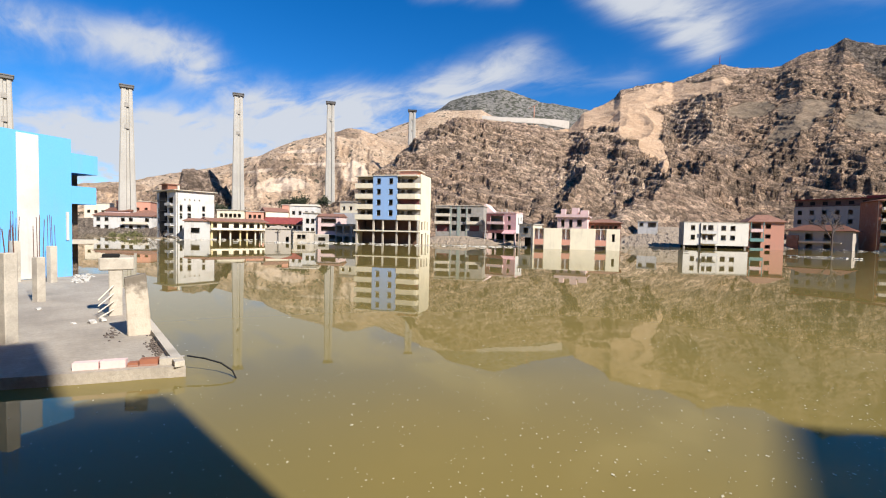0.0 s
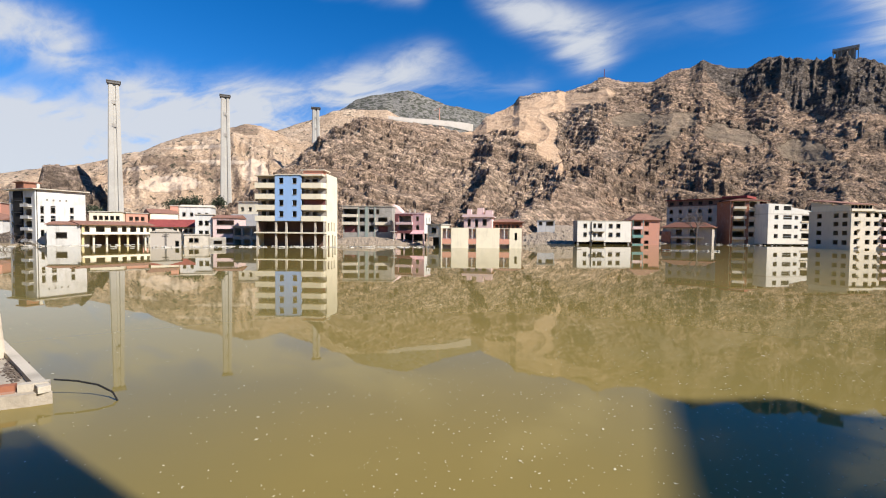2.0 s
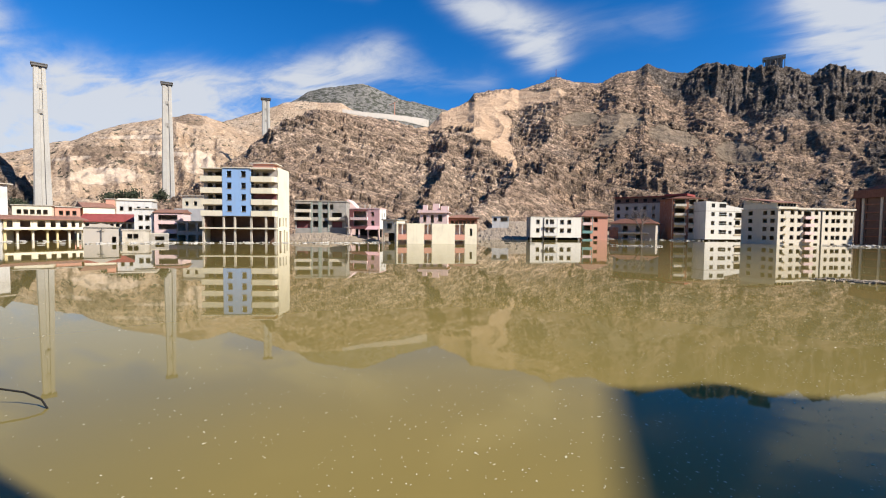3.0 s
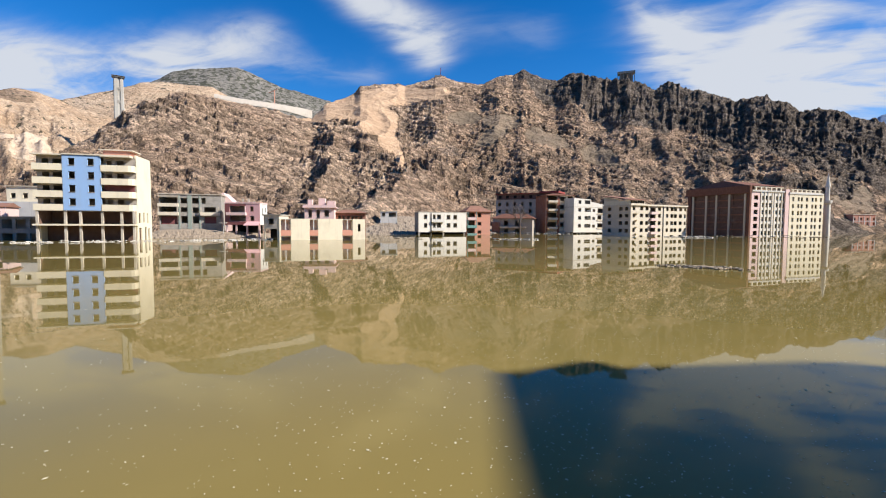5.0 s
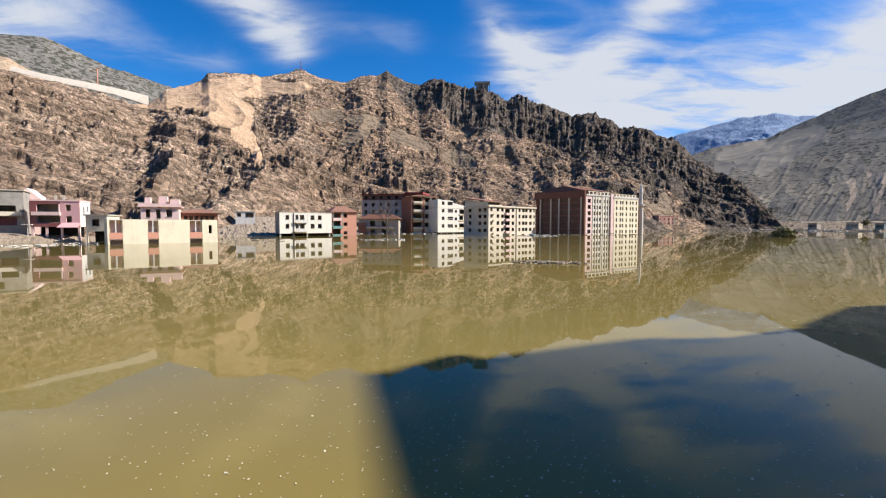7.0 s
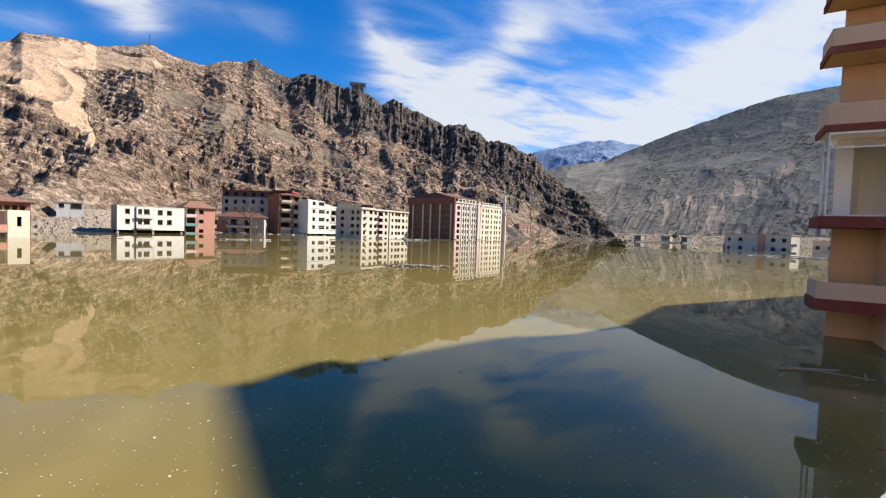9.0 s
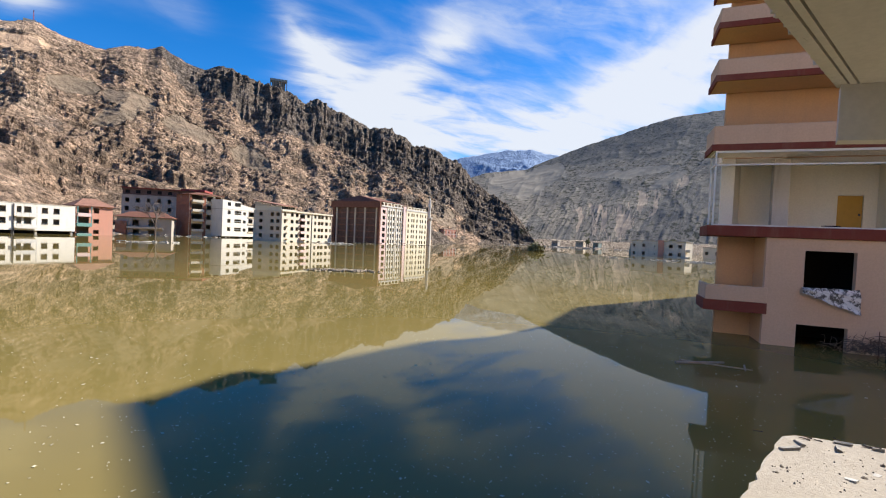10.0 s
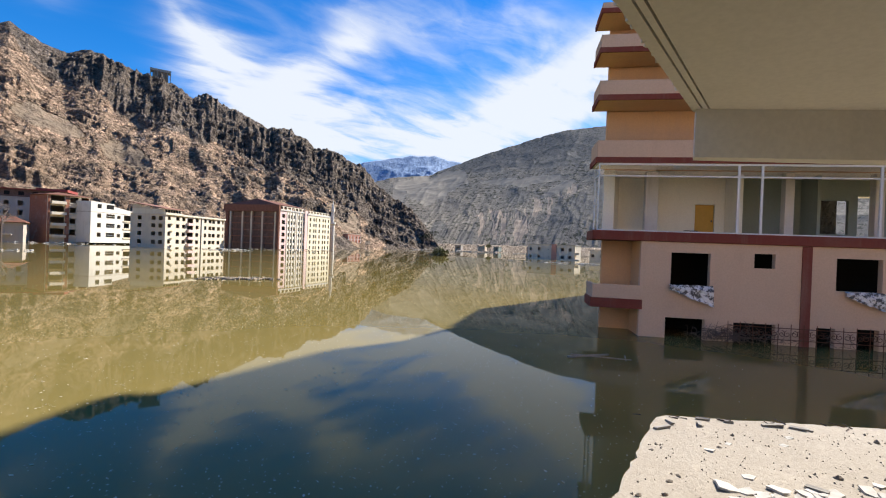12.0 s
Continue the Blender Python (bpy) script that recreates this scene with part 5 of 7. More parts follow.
for z in (2.0, 5.3, 8.0):
    part("balcony", boxes((12.6, 16.9, -0.25, -0.003, z, z + 0.16), (12.6, 16.9, -0.25, -0.19, z + 0.16, z + 0.55)), M["beige"], ob)
for z in rows:
    part("window_rail", boxes((5.9, 9.0, -0.06, -0.003, z + 0.62, z + 0.7)), M["alu"], ob)
# the dark gap below the wall is a black sheet painted as shade
part("dark_backing", boxes((0.2, w - 0.2, 2, 2.2, -3, 0.49)), M["void"], ob)
m, w = front(18.69, 159.5, 24.39, 180.5)
m, w = m @ Matrix.Diagonal((0.93, 0.93, 0.93, 1)), w / 0.93
q = w / 21.7
COLS = [(a * q, b * q) for a, b in ((0.75, 1.65), (3.45, 4.55), (5.45, 6.55), (10.25, 11.35), (13.45, 14.35), (15.2, 16.35), (16.6, 17.8), (18.7, 19.9), (20.8, 21.5))]
rows = (1.5, 3.9, 6.4, 8.7)
ob = house("beige_apartment_row", "beige four-storey apartment row with many dark windows", "apartment building", m, w, 13, -3, 10.9, M["offwhite"],
           [(a, b, z + 0.15 * i, z + 0.15 * i + 1.3) for a, b in COLS for i, z in enumerate(rows)] + [(7.2 * q, 9.3 * q, z - 0.1, z + 1.5) for z in rows] + [(a, b, -0.8, 0.35) for a, b in COLS[1:8:2]],
           left=grid((2.4, 7.6, 10.2), [1.3, 4.0, 6.6, 9.0], 1.5, 1.3), side=M["beige"], slabs=(0.9, 3.2, 5.6, 8.0), sills=False, eave=0.15, roof_mat=M["offwhite"])
for i, z in enumerate((0.9, 3.2, 5.6, 7.9)):
    balcony(ob, 7.0 * q, 9.6 * q, z + 0.02 * i, 0.9, M["palepink"], 0.75)
    part("balcony", boxes((2.0, 3.2, -0.7, -0.003, z, z + 0.14), (2.0, 3.2, -0.7, -0.63, z + 0.14, z + 0.6)), M["offwhite"], ob)
part("cornice", boxes((-0.5, 7.1, -0.55, -0.155, 10.8, 11.5), (7.12, w + 0.4, -0.45, -0.155, 10.7, 11.25)), M["offwhite"], ob)
part("attic", boxes((0.2, 7.4, 0.6, 12.6, 11.123, 12.6)), M["cream"], ob)
# row of black panels painted as shaded openings under the eave
for i in range(6):
    part("attic_window", boxes((0.5 + i * 1.15, 1.35 + i * 1.15, 0.52, 0.59, 11.6, 12.5)), M["void"], ob)
bm = bmesh.new()
g = [bm.verts.new(p) for p in ((-0.6, -0.4, 12.603), (7.8, -0.4, 12.603), (7.8, 13.3, 14.5), (-0.6, 13.3, 14.5), (-0.6, -0.4, 12.82), (7.8, -0.4, 12.82), (7.8, 13.3, 14.75), (-0.6, 13.3, 14.75))]
for f_ in ((3, 2, 1, 0), (4, 5, 6, 7), (0, 1, 5, 4), (1, 2, 6, 5), (2, 3, 7, 6), (3, 0, 4, 7)):
    bm.faces.new([g[i] for i in f_])
part("attic_roof", bm, M["tile"], ob, "brown sloping attic roof")
part("attic_wall", boxes((0.2, 0.4, 6, 12.6, 12.6, 13.3), (0.2, 0.4, 9.5, 12.6, 13.3, 13.9)), M["beige"], ob)
part("rainpipe", boxes((12.2 * q, 12.2 * q + 0.25, -0.2, -0.003, -3, 10.69)), M["steel"], ob)

# --- the large brown hotel with its pale flank ---
m, w = front(24.6, 201.9, 30.27, 185.8)
deep = 35.0
ob = thing("hotel", "large brown hotel block with a pale many-windowed flank", "hotel", m)
panel(ob, M["darkbrick"], Matrix(), w, -3, 15.2, [(a * w, b * w, z, z + 1.7) for z in (0.4, 2.95, 5.5, 8.05, 10.6, 12.9) for a, b in ((0.12, 0.29), (0.36, 0.46), (0.53, 0.66), (0.74, 0.9))], 0.3)
part("glazed_infill", boxes((0.3, w - 0.3, 0.34, 0.4, -2, 15)), M["darkbrick"], ob)
for f in (0.085, 0.315, 0.485, 0.69, 0.925):
    part("pilaster", boxes((f * w - 0.35, f * w + 0.35, -0.3, -0.003, -3, 14.6), bevel=0.03), M["beige"], ob, "pale pilaster")
for z in (2.2, 4.75, 7.3, 9.85, 12.4):
    part("floor_band", boxes((0.1 * w, 0.91 * w, -0.1, -0.003, z, z + 0.3)), M["brick"], ob)
for x0, x1 in ((-0.05, 0.05 * w), (0.955 * w, w)):
    part("corner_pier", boxes((x0, x1, -0.5, -0.003, -3, 14.59)), M["tiledark"], ob, "red-brown corner pier")
part("cornice", boxes((-0.6, w + 0.3, -0.9, -0.003, 14.6, 17.2)), M["tiledark"], ob, "red-brown cornice")
bm = bmesh.new()
a = [bm.verts.new(p) for p in ((0.2, -0.6, 17.2), (w - 0.2, -0.6, 17.2), (w - 0.2, deep * 0.5, 17.2), (0.2, deep * 0.5, 17.2), (w * 0.5, 2.0, 19.8), (w * 0.5, deep * 0.4, 19.8))]
for f in ((0, 1, 4), (1, 2, 5, 4), (2, 3, 5), (3, 0, 4, 5), (0, 3, 2, 1)):
    bm.faces.new([a[i] for i in f])
part("roof", bm, M["tiledark"], ob, "brown hipped roof")
side_m = Matrix.Translation((w, 0.3, 0)) @ Matrix.Rotation(math.pi / 2, 4, "Z")
split = deep * 0.5
levels = (0.4, 2.8, 5.2, 7.6, 10.0, 12.4)
panel(ob, M["palepink"], side_m, 4.3, -3, 15.2, grid([1.2], levels, 1.9, 1.5), 0.3)
panel(ob, M["chalk"], side_m @ Matrix.Translation((4.3, 0, 0)), split - 4.3, -3, 15.2, grid([0.7, 2.4, 4.1, 7.3, 9.0, 10.7], levels, 1.0, 1.45), 0.3)
panel(ob, M["cream"], side_m @ Matrix.Translation((split, -0.6, 0)), deep - split, -3, 14.7, grid([1.3, 4.0, 5.6, 8.3, 11.2, 13.0, 15.6], [v - 0.1 for v in levels], 1.0, 1.4), 0.3)
for z in (-0.1, 2.5, 5.0, 7.6, 10.1, 12.7, 15.1):
    part("floor_slab", boxes((0.35, w - 0.35, 0.4, deep - 0.3, z - 0.2, z)), M["concrete"], ob)
part("shade_backing", boxes((w - 5, w - 4.8, 0.5, deep - 0.5, -3, 15)), M["grey"], ob)
part("side_band", boxes((w + 0.003, w + 0.3, 0.3, split, 15.2, 15.7), (w + 0.003, w + 0.8, split, deep, 14.7, 15.3)), M["white"], ob)
for y in (4.45, 6.2, 7.9, 9.9, 11.0, 12.8, 14.5):
    part("pilaster", boxes((w + 0.003, w + 0.16, y, y + 0.3, -3, 15.19)), M["offwhite"], ob)
for k_ in range(7):
    part("roof_post", boxes((w - 0.4, w, split + 2.4 + k_ * 2.3, split + 3.0 + k_ * 2.3, 15.603, 16.3)), M["cream"], ob)
for k_ in range(6):
    part("roof_post", boxes((w - 0.4, w, 2.0 + k_ * 2.4, 2.7 + k_ * 2.4, 15.2, 16.7)), M["offwhite"], ob)
part("roof_rail", boxes((w - 0.45, w + 0.02, 1.4, split - 1.8, 16.7, 16.95), (w - 0.45, w + 0.02, split + 1.8, deep, 16.303, 16.5)), M["offwhite"], ob)
part("stair_bay", boxes((w + 0.003, w + 0.5, split - 1.6, split + 0.3, -3, 16.3)), M["palepink"], ob)
part("parapet", boxes((w * 0.55, w, split + 2, deep, 15.3, 15.6)), M["offwhite"], ob)
panel(ob, M["darkbrick"], Matrix.Translation((0, deep, 0)) @ Matrix.Rotation(-math.pi / 2, 4, "Z"), deep - 0.4, -3, 15.2)
panel(ob, M["darkbrick"], Matrix.Translation((0, deep, 0)), w, -3, 15.2)
part("upper_roof", boxes((0.3, w - 0.3, deep * 0.5, deep + 0.2, 15.22, 15.3)), M["pale"], ob)

p = ground_at(36.36, 223.7)
ob = thing("minaret", "slender white stone minaret standing in the water", "minaret", Matrix.Translation(p))
bm = bmesh.new()
tube(bm, (0, 0, -3), (0, 0, 11.5), 1.25, 1.05, 12)
part("shaft", bm, M["chalk"], ob)
bm = bmesh.new()
tube(bm, (0, 0, 11.5), (0, 0, 12.3), 0.9, 1.5, 12)
tube(bm, (0, 0, 12.3), (0, 0, 13.2), 1.5, 1.5, 12)
part("gallery", bm, M["chalk"], ob)
bm = bmesh.new()
tube(bm, (0, 0, 13.2), (0, 0, 18.3), 0.7, 0.65, 12)
part("lantern", bm, M["chalk"], ob)
bm = bmesh.new()
tube(bm, (0, 0, 18.3), (0, 0, 23.6), 0.85, 0.03, 12)
part("spire", bm, M["chalk"], ob)

ob, w = stock("red_brick_house", "far red brick house with pale frames under the crags", "house", 38.27, 317.6, 39.8, 328.6, 7, 9.6, M["salmon"], 4, [1.6, 4.2, 6.7], 1.1, 1.4, z0=-2, margin=0.5, roof_mat=M["offwhite"])
for z in (1.2, 3.8, 6.3):
    part("floor_band", boxes((-0.1, w + 0.1, -0.12, -0.003, z - 0.2, z)), M["white"], ob)
for i in range(5):
    part("pier", boxes((i * (w - 0.35) / 4, i * (w - 0.35) / 4 + 0.35, -0.2, -0.123, -2, 8.8)), M["white"], ob)
m, w = front(60.62, 202.9, 66.19, 196.2)
ob = house("pale_flooded_block", "pale half-drowned block with an orange stair bay", "apartment building", m, w, 9, -3, 6.1, M["offwhite"],
           [h for z in (0.5, 3.6) for h in ((0.8, 1.7, z, z + 1.2), (4.4, 5.7, z, z + 1.3), (9.0, 9.5, z + 0.2, z + 0.8), (14.6, 16.0, z, z + 1.3), (17.9, 19.2, z, z + 1.3))], slabs=(1.6,), eave=0.2, sills=False)
part("stair_bay", boxes((10.7, 12.8, -0.4, -0.003, -3, 6.5)), M["salmon"], ob, "orange stair bay")
part("annex", boxes((-1.6, -0.003, 2, 6, -3, 2.4)), M["greygreen"], ob)
part("balcony", boxes((w + 0.003, w + 1.6, 0.5, 3, 2.2, 3.2), (w + 0.003, w + 1.6, 0.5, 3, -3, 0.4)), M["offwhite"], ob)
ob, w = stock("pale_flooded_house", "low pale house by the far shore", "house", 67.9, 219.9, 70.57, 214.2, 8, 4.4, M["offwhite"], 3, [1.4], 1.4, 1.3)

# ---- viaduct piers, wall, mast ----


def viaduct_pier(az, d, el, top_w, base_w, z0=-3.0, deep=0.7):
    h = d * math.tan(radians(el)) + EYE
    ob = thing("viaduct_pier", "tall tapering bare concrete viaduct pier", "bridge pier", Matrix.Translation(ground_at(az, d)) @ Matrix.Rotation(radians(-az), 4, "Z"), "unfinished viaduct piers")
    bm = bmesh.new()
    n, rings = 14, []
    for k in range(n + 1):
        f = k / n
        wd = (base_w + (top_w - base_w) * f) / 2
        z = z0 + (h - 1.2 - z0) * f
        c = wd * 0.16
        f0 = -wd * deep
        pts = [(-wd, f0 + c), (-wd + c, f0), (-wd * 0.12, f0), (-wd * 0.04, f0 + wd * 0.22), (wd * 0.3, f0 + wd * 0.22), (wd * 0.38, f0), (wd - c, f0), (wd, f0 + c),
               (wd, wd * deep - c), (wd - c, wd * deep), (-wd + c, wd * deep), (-wd, wd * deep - c)]
        rings.append([bm.verts.new((x, y, z)) for x, y in pts])
    for a, b in zip(rings, rings[1:]):
        for i in range(12):
            bm.faces.new((a[i], a[(i + 1) % 12], b[(i + 1) % 12], b[i]))
    bm.faces.new(rings[-1])
    bm.faces.new(rings[0][::-1])
    part("shaft", bm, M["pierc"], ob)
    tw = top_w / 2
    part("cap", boxes((-tw * 1.22, tw * 1.22, -tw, tw, h - 1.2, h - 0.35), (-tw * 1.35, tw * 1.35, -tw * 1.1, tw * 1.1, h - 0.35, h)), M["steel"], ob, "dark formwork platform")
    for z in (0.86, 0.72):
        zz = z0 + (h - z0) * z
        wd = (base_w + (top_w - base_w) * z) / 2
        part("access_hatch", boxes((-wd * 0.35, wd * 0.35, -wd * deep - 0.12, -wd * deep - 0.003, zz, zz + 1.6)), M["concrete"], ob)
    return ob


viaduct_pier(-78.2, 194.3, 12.75, 3.6, 5.4)
viaduct_pier(-69.1, 219.9, 13.7, 3.7, 6.6)
viaduct_pier(-58.65, 241.7, 14.5, 3.8, 6.2)
viaduct_pier(-48.45, 270.2, 14.7, 4.0, 6.2)
viaduct_pier(-38.6, 407.6, 14.35, 5.8, 7.4, 40)

bm = bmesh.new()
k = [(-29.94, 381, 13.93, 13.67), (-27.19, 388, 13.73, 13.34), (-24.41, 398, 13.62, 13.16), (-22.31, 409, 13.47, 12.95), (-20.55, 420, 13.3, 12.58), (-19.43, 428, 13.11, 12.32)]
for lo, hi in zip(k, k[1:]):
    v = []
    for a, d, e, e2 in (lo, hi):
        t, b = d * math.tan(radians(e)) + EYE, d * math.tan(radians(e2)) + EYE - 0.8
        for dd in (0, 1.2):
            for z in (b, t):
                v.append(bm.verts.new(ground_at(a, d + dd, z)))
    for f in ((0, 4, 5, 1), (1, 5, 7, 3), (2, 3, 7, 6), (0, 1, 3, 2), (4, 6, 7, 5)):
        bm.faces.new([v[i] for i in f])
tagged(part("retaining_wall", bm, plaster("white_concrete", (0.50, 0.445, 0.385), 0.9, fine=1.0), None), "long pale concrete road retaining wall on the saddle", "retaining wall", kind="structure")

ob = thing("radio_mast", "red and white lattice mast on the summit", "mast", Matrix.Translation(ground_at(-4.0, 568.8, 568.8 * math.tan(radians(17.5)) + EYE)))
bm = bmesh.new()
for x, y in ((-0.5, -0.4), (0.5, -0.4), (0, 0.5)):
    tube(bm, (x, y, -6), (x * 0.3, y * 0.3, 11), 0.16, 0.1, 5)
for z in range(0, 10, 2):
    tube(bm, (-0.4, -0.3, z), (0.4, -0.3, z + 2), 0.07, n=4)
part("lattice", bm, M["tin"], ob)
part("hut", boxes((-7, 2, -2, 2, -6, 1.2)), M["concrete"], ob)
ob = thing("lattice_crane", "red lattice tower crane on the saddle", "crane", Matrix.Translation(ground_at(-23.63, 409.5, 409.5 * math.tan(radians(13.27)) + EYE)))
bm = bmesh.new()
tube(bm, (0, 0, -4), (0, 0, 13), 0.45, 0.4, 4)
tube(bm, (-5, 0, 11), (3, 0, 14), 0.25, 0.2, 4)
part("tower", bm, M["salmon"], ob)
ob = thing("summit_pavilion", "dark concrete pavilion on pillars on the crest", "pavilion", Matrix.Translation(ground_at(17.8, 604.8, 604.8 * math.tan(radians(16.35)) + EYE)) @ Matrix.Rotation(radians(-17.8), 4, "Z"))
part("terrace", boxes((-10, 10, -4.5, 4.5, 4.2, 5.6)), M["concrete"], ob)
part("core", boxes((-7.5, 7.5, -3, 3, -14, 4.19)), M["stone"], ob)
for i in range(7):
    part("pillar", boxes((-9.6 + i * 3.1, -8.9 + i * 3.1, -4.3, -3.6, -14, 4.19)), M["concrete"], ob)
part("parapet", boxes((-10, 10, -4.5, -4.2, 5.603, 6.8)), M["concrete"], ob)

# ---- shore banks ----
hill("rubble_bank", "pale rubble bank along the flooded street", [(-38.28, -1.58), (-35.1, -0.79), (-31.91, -0.69), (-28.2, -1), (-24.48, -1.21), (-22.36, -1.69)],
     [(-38.28, 117.6), (-31.91, 115.7), (-22.36, 113.8)], [(-38.28, 134.6), (-22.36, 132.7)], M["rubble"], 0.3, 0.4, 400, 420, 60, 0.4, 0.9, (0.32, 0.9))
hill("rubble_slope", "pale stony rubble slope below the ridge", [(-14.92, -0.63), (-12.79, 0.53), (-10.13, 0.95), (-7.47, 0.84), (-4.81, 0.53), (-0.02, 0.21), (4.27, -0.63)],
     [(-14.92, 142.2), (-8.53, 144.1), (4.27, 165.9)], [(-14.92, 180.1), (-6.4, 194.3), (4.27, 219.9)], M["rubble"], 0.8, 0.5, 420, 460, 90, 0.5, 0.9, (0.5, 1.5))
hill("west_bank", "low muddy bank under the western houses", [(-80.34, 0.21), (-72.08, 0.42), (-63.81, 0.53), (-55.28, 0.74), (-46.78, 0.95), (-42.53, -0.42)],
     [(-80.34, 194.3), (-65.89, 159.3), (-55.28, 132.7), (-42.53, 121.3)], [(-80.34, 248.4), (-65.89, 227.5), (-53.16, 203.8), (-42.53, 161.2)], M["mud"], 1.0, 0.6, 440, 420, 60, 0.4, 0.9, (0.8, 2.2))
hill("far_shore", "low pale shore of the upper valley strewn with drift", [(39.53, 0.11), (44.99, 0.26), (52.64, 0.37), (61.38, 0.42), (70.04, 0.53), (85, 0.63)],
     [(39.53, 431.3), (48.27, 417.1), (59.2, 379.2), (85, 360.2)], [(39.53, 530.9), (59.2, 474), (85, 445.6)], M["mud"], 1.5, 0.8, 460, 320, 50, 0.8, 0.8, (1.2, 4))

# ---- neighbouring house ----
nb = Matrix(((0.507, 0.862, 0, 22.07), (-0.862, 0.507, 0, 6.52), (0, 0, 1, 0.2), (0, 0, 0, 1)))
house_n = thing("flooded_apartment_house", "rosy half-drowned apartment house with red slab edges and glazed loggia", "apartment building", nb)
END = 17.0
panel(house_n, M["rosy"], Matrix(), END, -3, 4.2, [(1.32, 2.98, 2.22, 3.72), (4.78, 5.63, 3.15, 3.8), (8.04, 9.8, 2.3, 3.72), (12.0, 13.7, 2.3, 3.72), (1.16, 2.83, -3, 0.74),
                                                  (4.03, 5.74, -3, 0.68), (7.35, 8.08, -3, 0.66), (8.91, 9.76, -3, 0.7), (12, 13.6, -3, 0.7)], 0.28)
part("corner_strip", boxes((6.68, 7.06, -0.06, -0.003, -3, 4.19)), M["redpaint"], house_n, "dark red painted strip")
panel(house_n, M["orange"], Matrix.Translation((-1.42, 1.86, 0)), 1.42, -3, 4.2, (), 0.25)
panel(house_n, M["orange"], Matrix.Translation((0, 1.858, 0)) @ Matrix.Rotation(-math.pi / 2, 4, "Z"), 1.57, -3, 4.2, (), 0.25)
bm = bmesh.new()
prism(bm, [(-1.42, 2.12), (-1.17, 2.12), (2.65, 11.9), (2.40, 11.9)], -3, 12.5)
part("wall", bm, M["orange"], house_n)
# black wall and floor paint the rooms' shade behind the windows
part("room_shade", boxes((0.3, END, 3.2, 3.4, -3, 4.1)), M["void"], house_n)
part("room_shade_floor", boxes((0.3, END, 0.29, 3.2, 1.2, 1.35)), M["void"], house_n)
# slab edges: (bottom, top of the red edge, top of the parapet)
for lo, hi, top, x1 in ((1.04, 1.48, 2.13, 0.12), (7.8, 8.06, 8.85, END), (10.72, 10.98, 11.65, END), (12.95, 13.19, 13.8, END), (14.8, 15.02, 15.3, END)):
    part("balcony_slab", boxes((-2.1, x1 - 0.01, 0.03, 1.855, lo + 0.02, hi)), M["room" if lo == 7.8 else "orange"], house_n)
    part("slab_edge", boxes((-2.18, x1, -0.05, 0.027, lo, hi), (-2.18, -2.103, 0.03, 1.855, lo, hi)), M["redpaint"], house_n, "dark red slab edge")
    part("parapet", boxes((-2.12, x1, -0.01, 0.13, hi + 0.003, top), (-2.12, -1.98, 0.133, 1.855, hi + 0.003, top), bevel=0.012), M["rosy"], house_n)
part("slab_edge", boxes((-2.2, END, -0.12, 1.85, 4.203, 4.64), bevel=0.02), M["redpaint"], house_n, "dark red slab edge")
for z0, z1 in ((8.2, 10.71), (11.1, 12.94), (13.3, 14.79)):
    panel(house_n, M["orange"], Matrix.Translation((-1.42, 1.865, 0)), END + 1.42, z0 - 0.4, z1 + 0.3, (), 0.25)
bm = bmesh.new()
prism(bm, [(-1.42, 2.13), (END, 2.13), (END, 12), (2.42, 12)], 12.51, 12.8)
part("roof", bm, M["pale"], house_n)
inv = nb.inverted()
# unseen blocks, added to shape the shadow on the water
for nm, z0, z1, foot in (("shadow_block", 12.81, 20.8, ((27.1, -0.6), (36, -0.6), (36, 8.6), (27.1, 6.9))), ("shadow_filler", 12.81, 19.8, ((27.6, -2.6), (31, -2.6), (31, -0.62), (27.6, -0.62))),
                         ("shadow_wing", -3.2, 13.2, ((33.8, 10.6), (34.5, 2), (57, 2), (57, 13.0), (40, 13.3)))):
    bm = bmesh.new()
    prism(bm, [(inv @ Vector((px_, py_, 0))).to_2d() for px_, py_ in foot], z0, z1)
    part(nm, bm, M["rosy"], house_n)
# loggia behind the glazing
for nm, y0_, z0_, z1_, mt_ in (("loggia_floor", 1.86, 4.3, 4.6, "pale"), ("loggia_ceiling", 1.87, 7.82, 7.98, "room")):
    bm = bmesh.new()
    prism(bm, [(-1.16, y0_), (END, y0_), (END, 11.9), (2.66, 11.9)], z0_, z1_)
    part(nm, bm, M[mt_], house_n)
panel(house_n, M["room"], Matrix.Translation((-0.25, 4.4, 0)), 5.6, 4.6, 7.82, [(4.03, 5.01, 4.6, 6.4)], 0.2, "room_wall")
# the right room's dimness is put into a grey-green wall colour
panel(house_n, M["greygreen"], Matrix.Translation((5.36, 4.4, 0)), END - 5.4, 4.6, 7.82, [(4.39, 5.79, 5.0, 6.75), (6.2, 7.3, 4.6, 7.0)], 0.2, "room_wall")
part("room_lining", boxes((-1.43, -0.9, 1.98, 2.1, 4.61, 7.8)), M["room"], house_n)
bm = bmesh.new()
prism(bm, [(-1.14, 2.14), (-1.06, 2.14), (-0.2, 4.39), (-0.28, 4.39)], 4.61, 7.8)
part("room_lining", bm, M["room"], house_n)
part("far_room", boxes((10.9, 12.9, 8.2, 8.4, 4.61, 7.8)), M["dotted"], house_n)
part("door", boxes((3.8, 4.74, 4.46, 4.52, 4.61, 6.38)), M["door"], house_n, "ochre wooden door")
part("door_handle", boxes((4.6, 4.66, 4.4, 4.458, 5.45, 5.56)), M["steel"], house_n, "dark handle")
part("partition", boxes((5.25, 5.4, 2.7, 4.39, 4.61, 7.81)), M["room"], house_n)
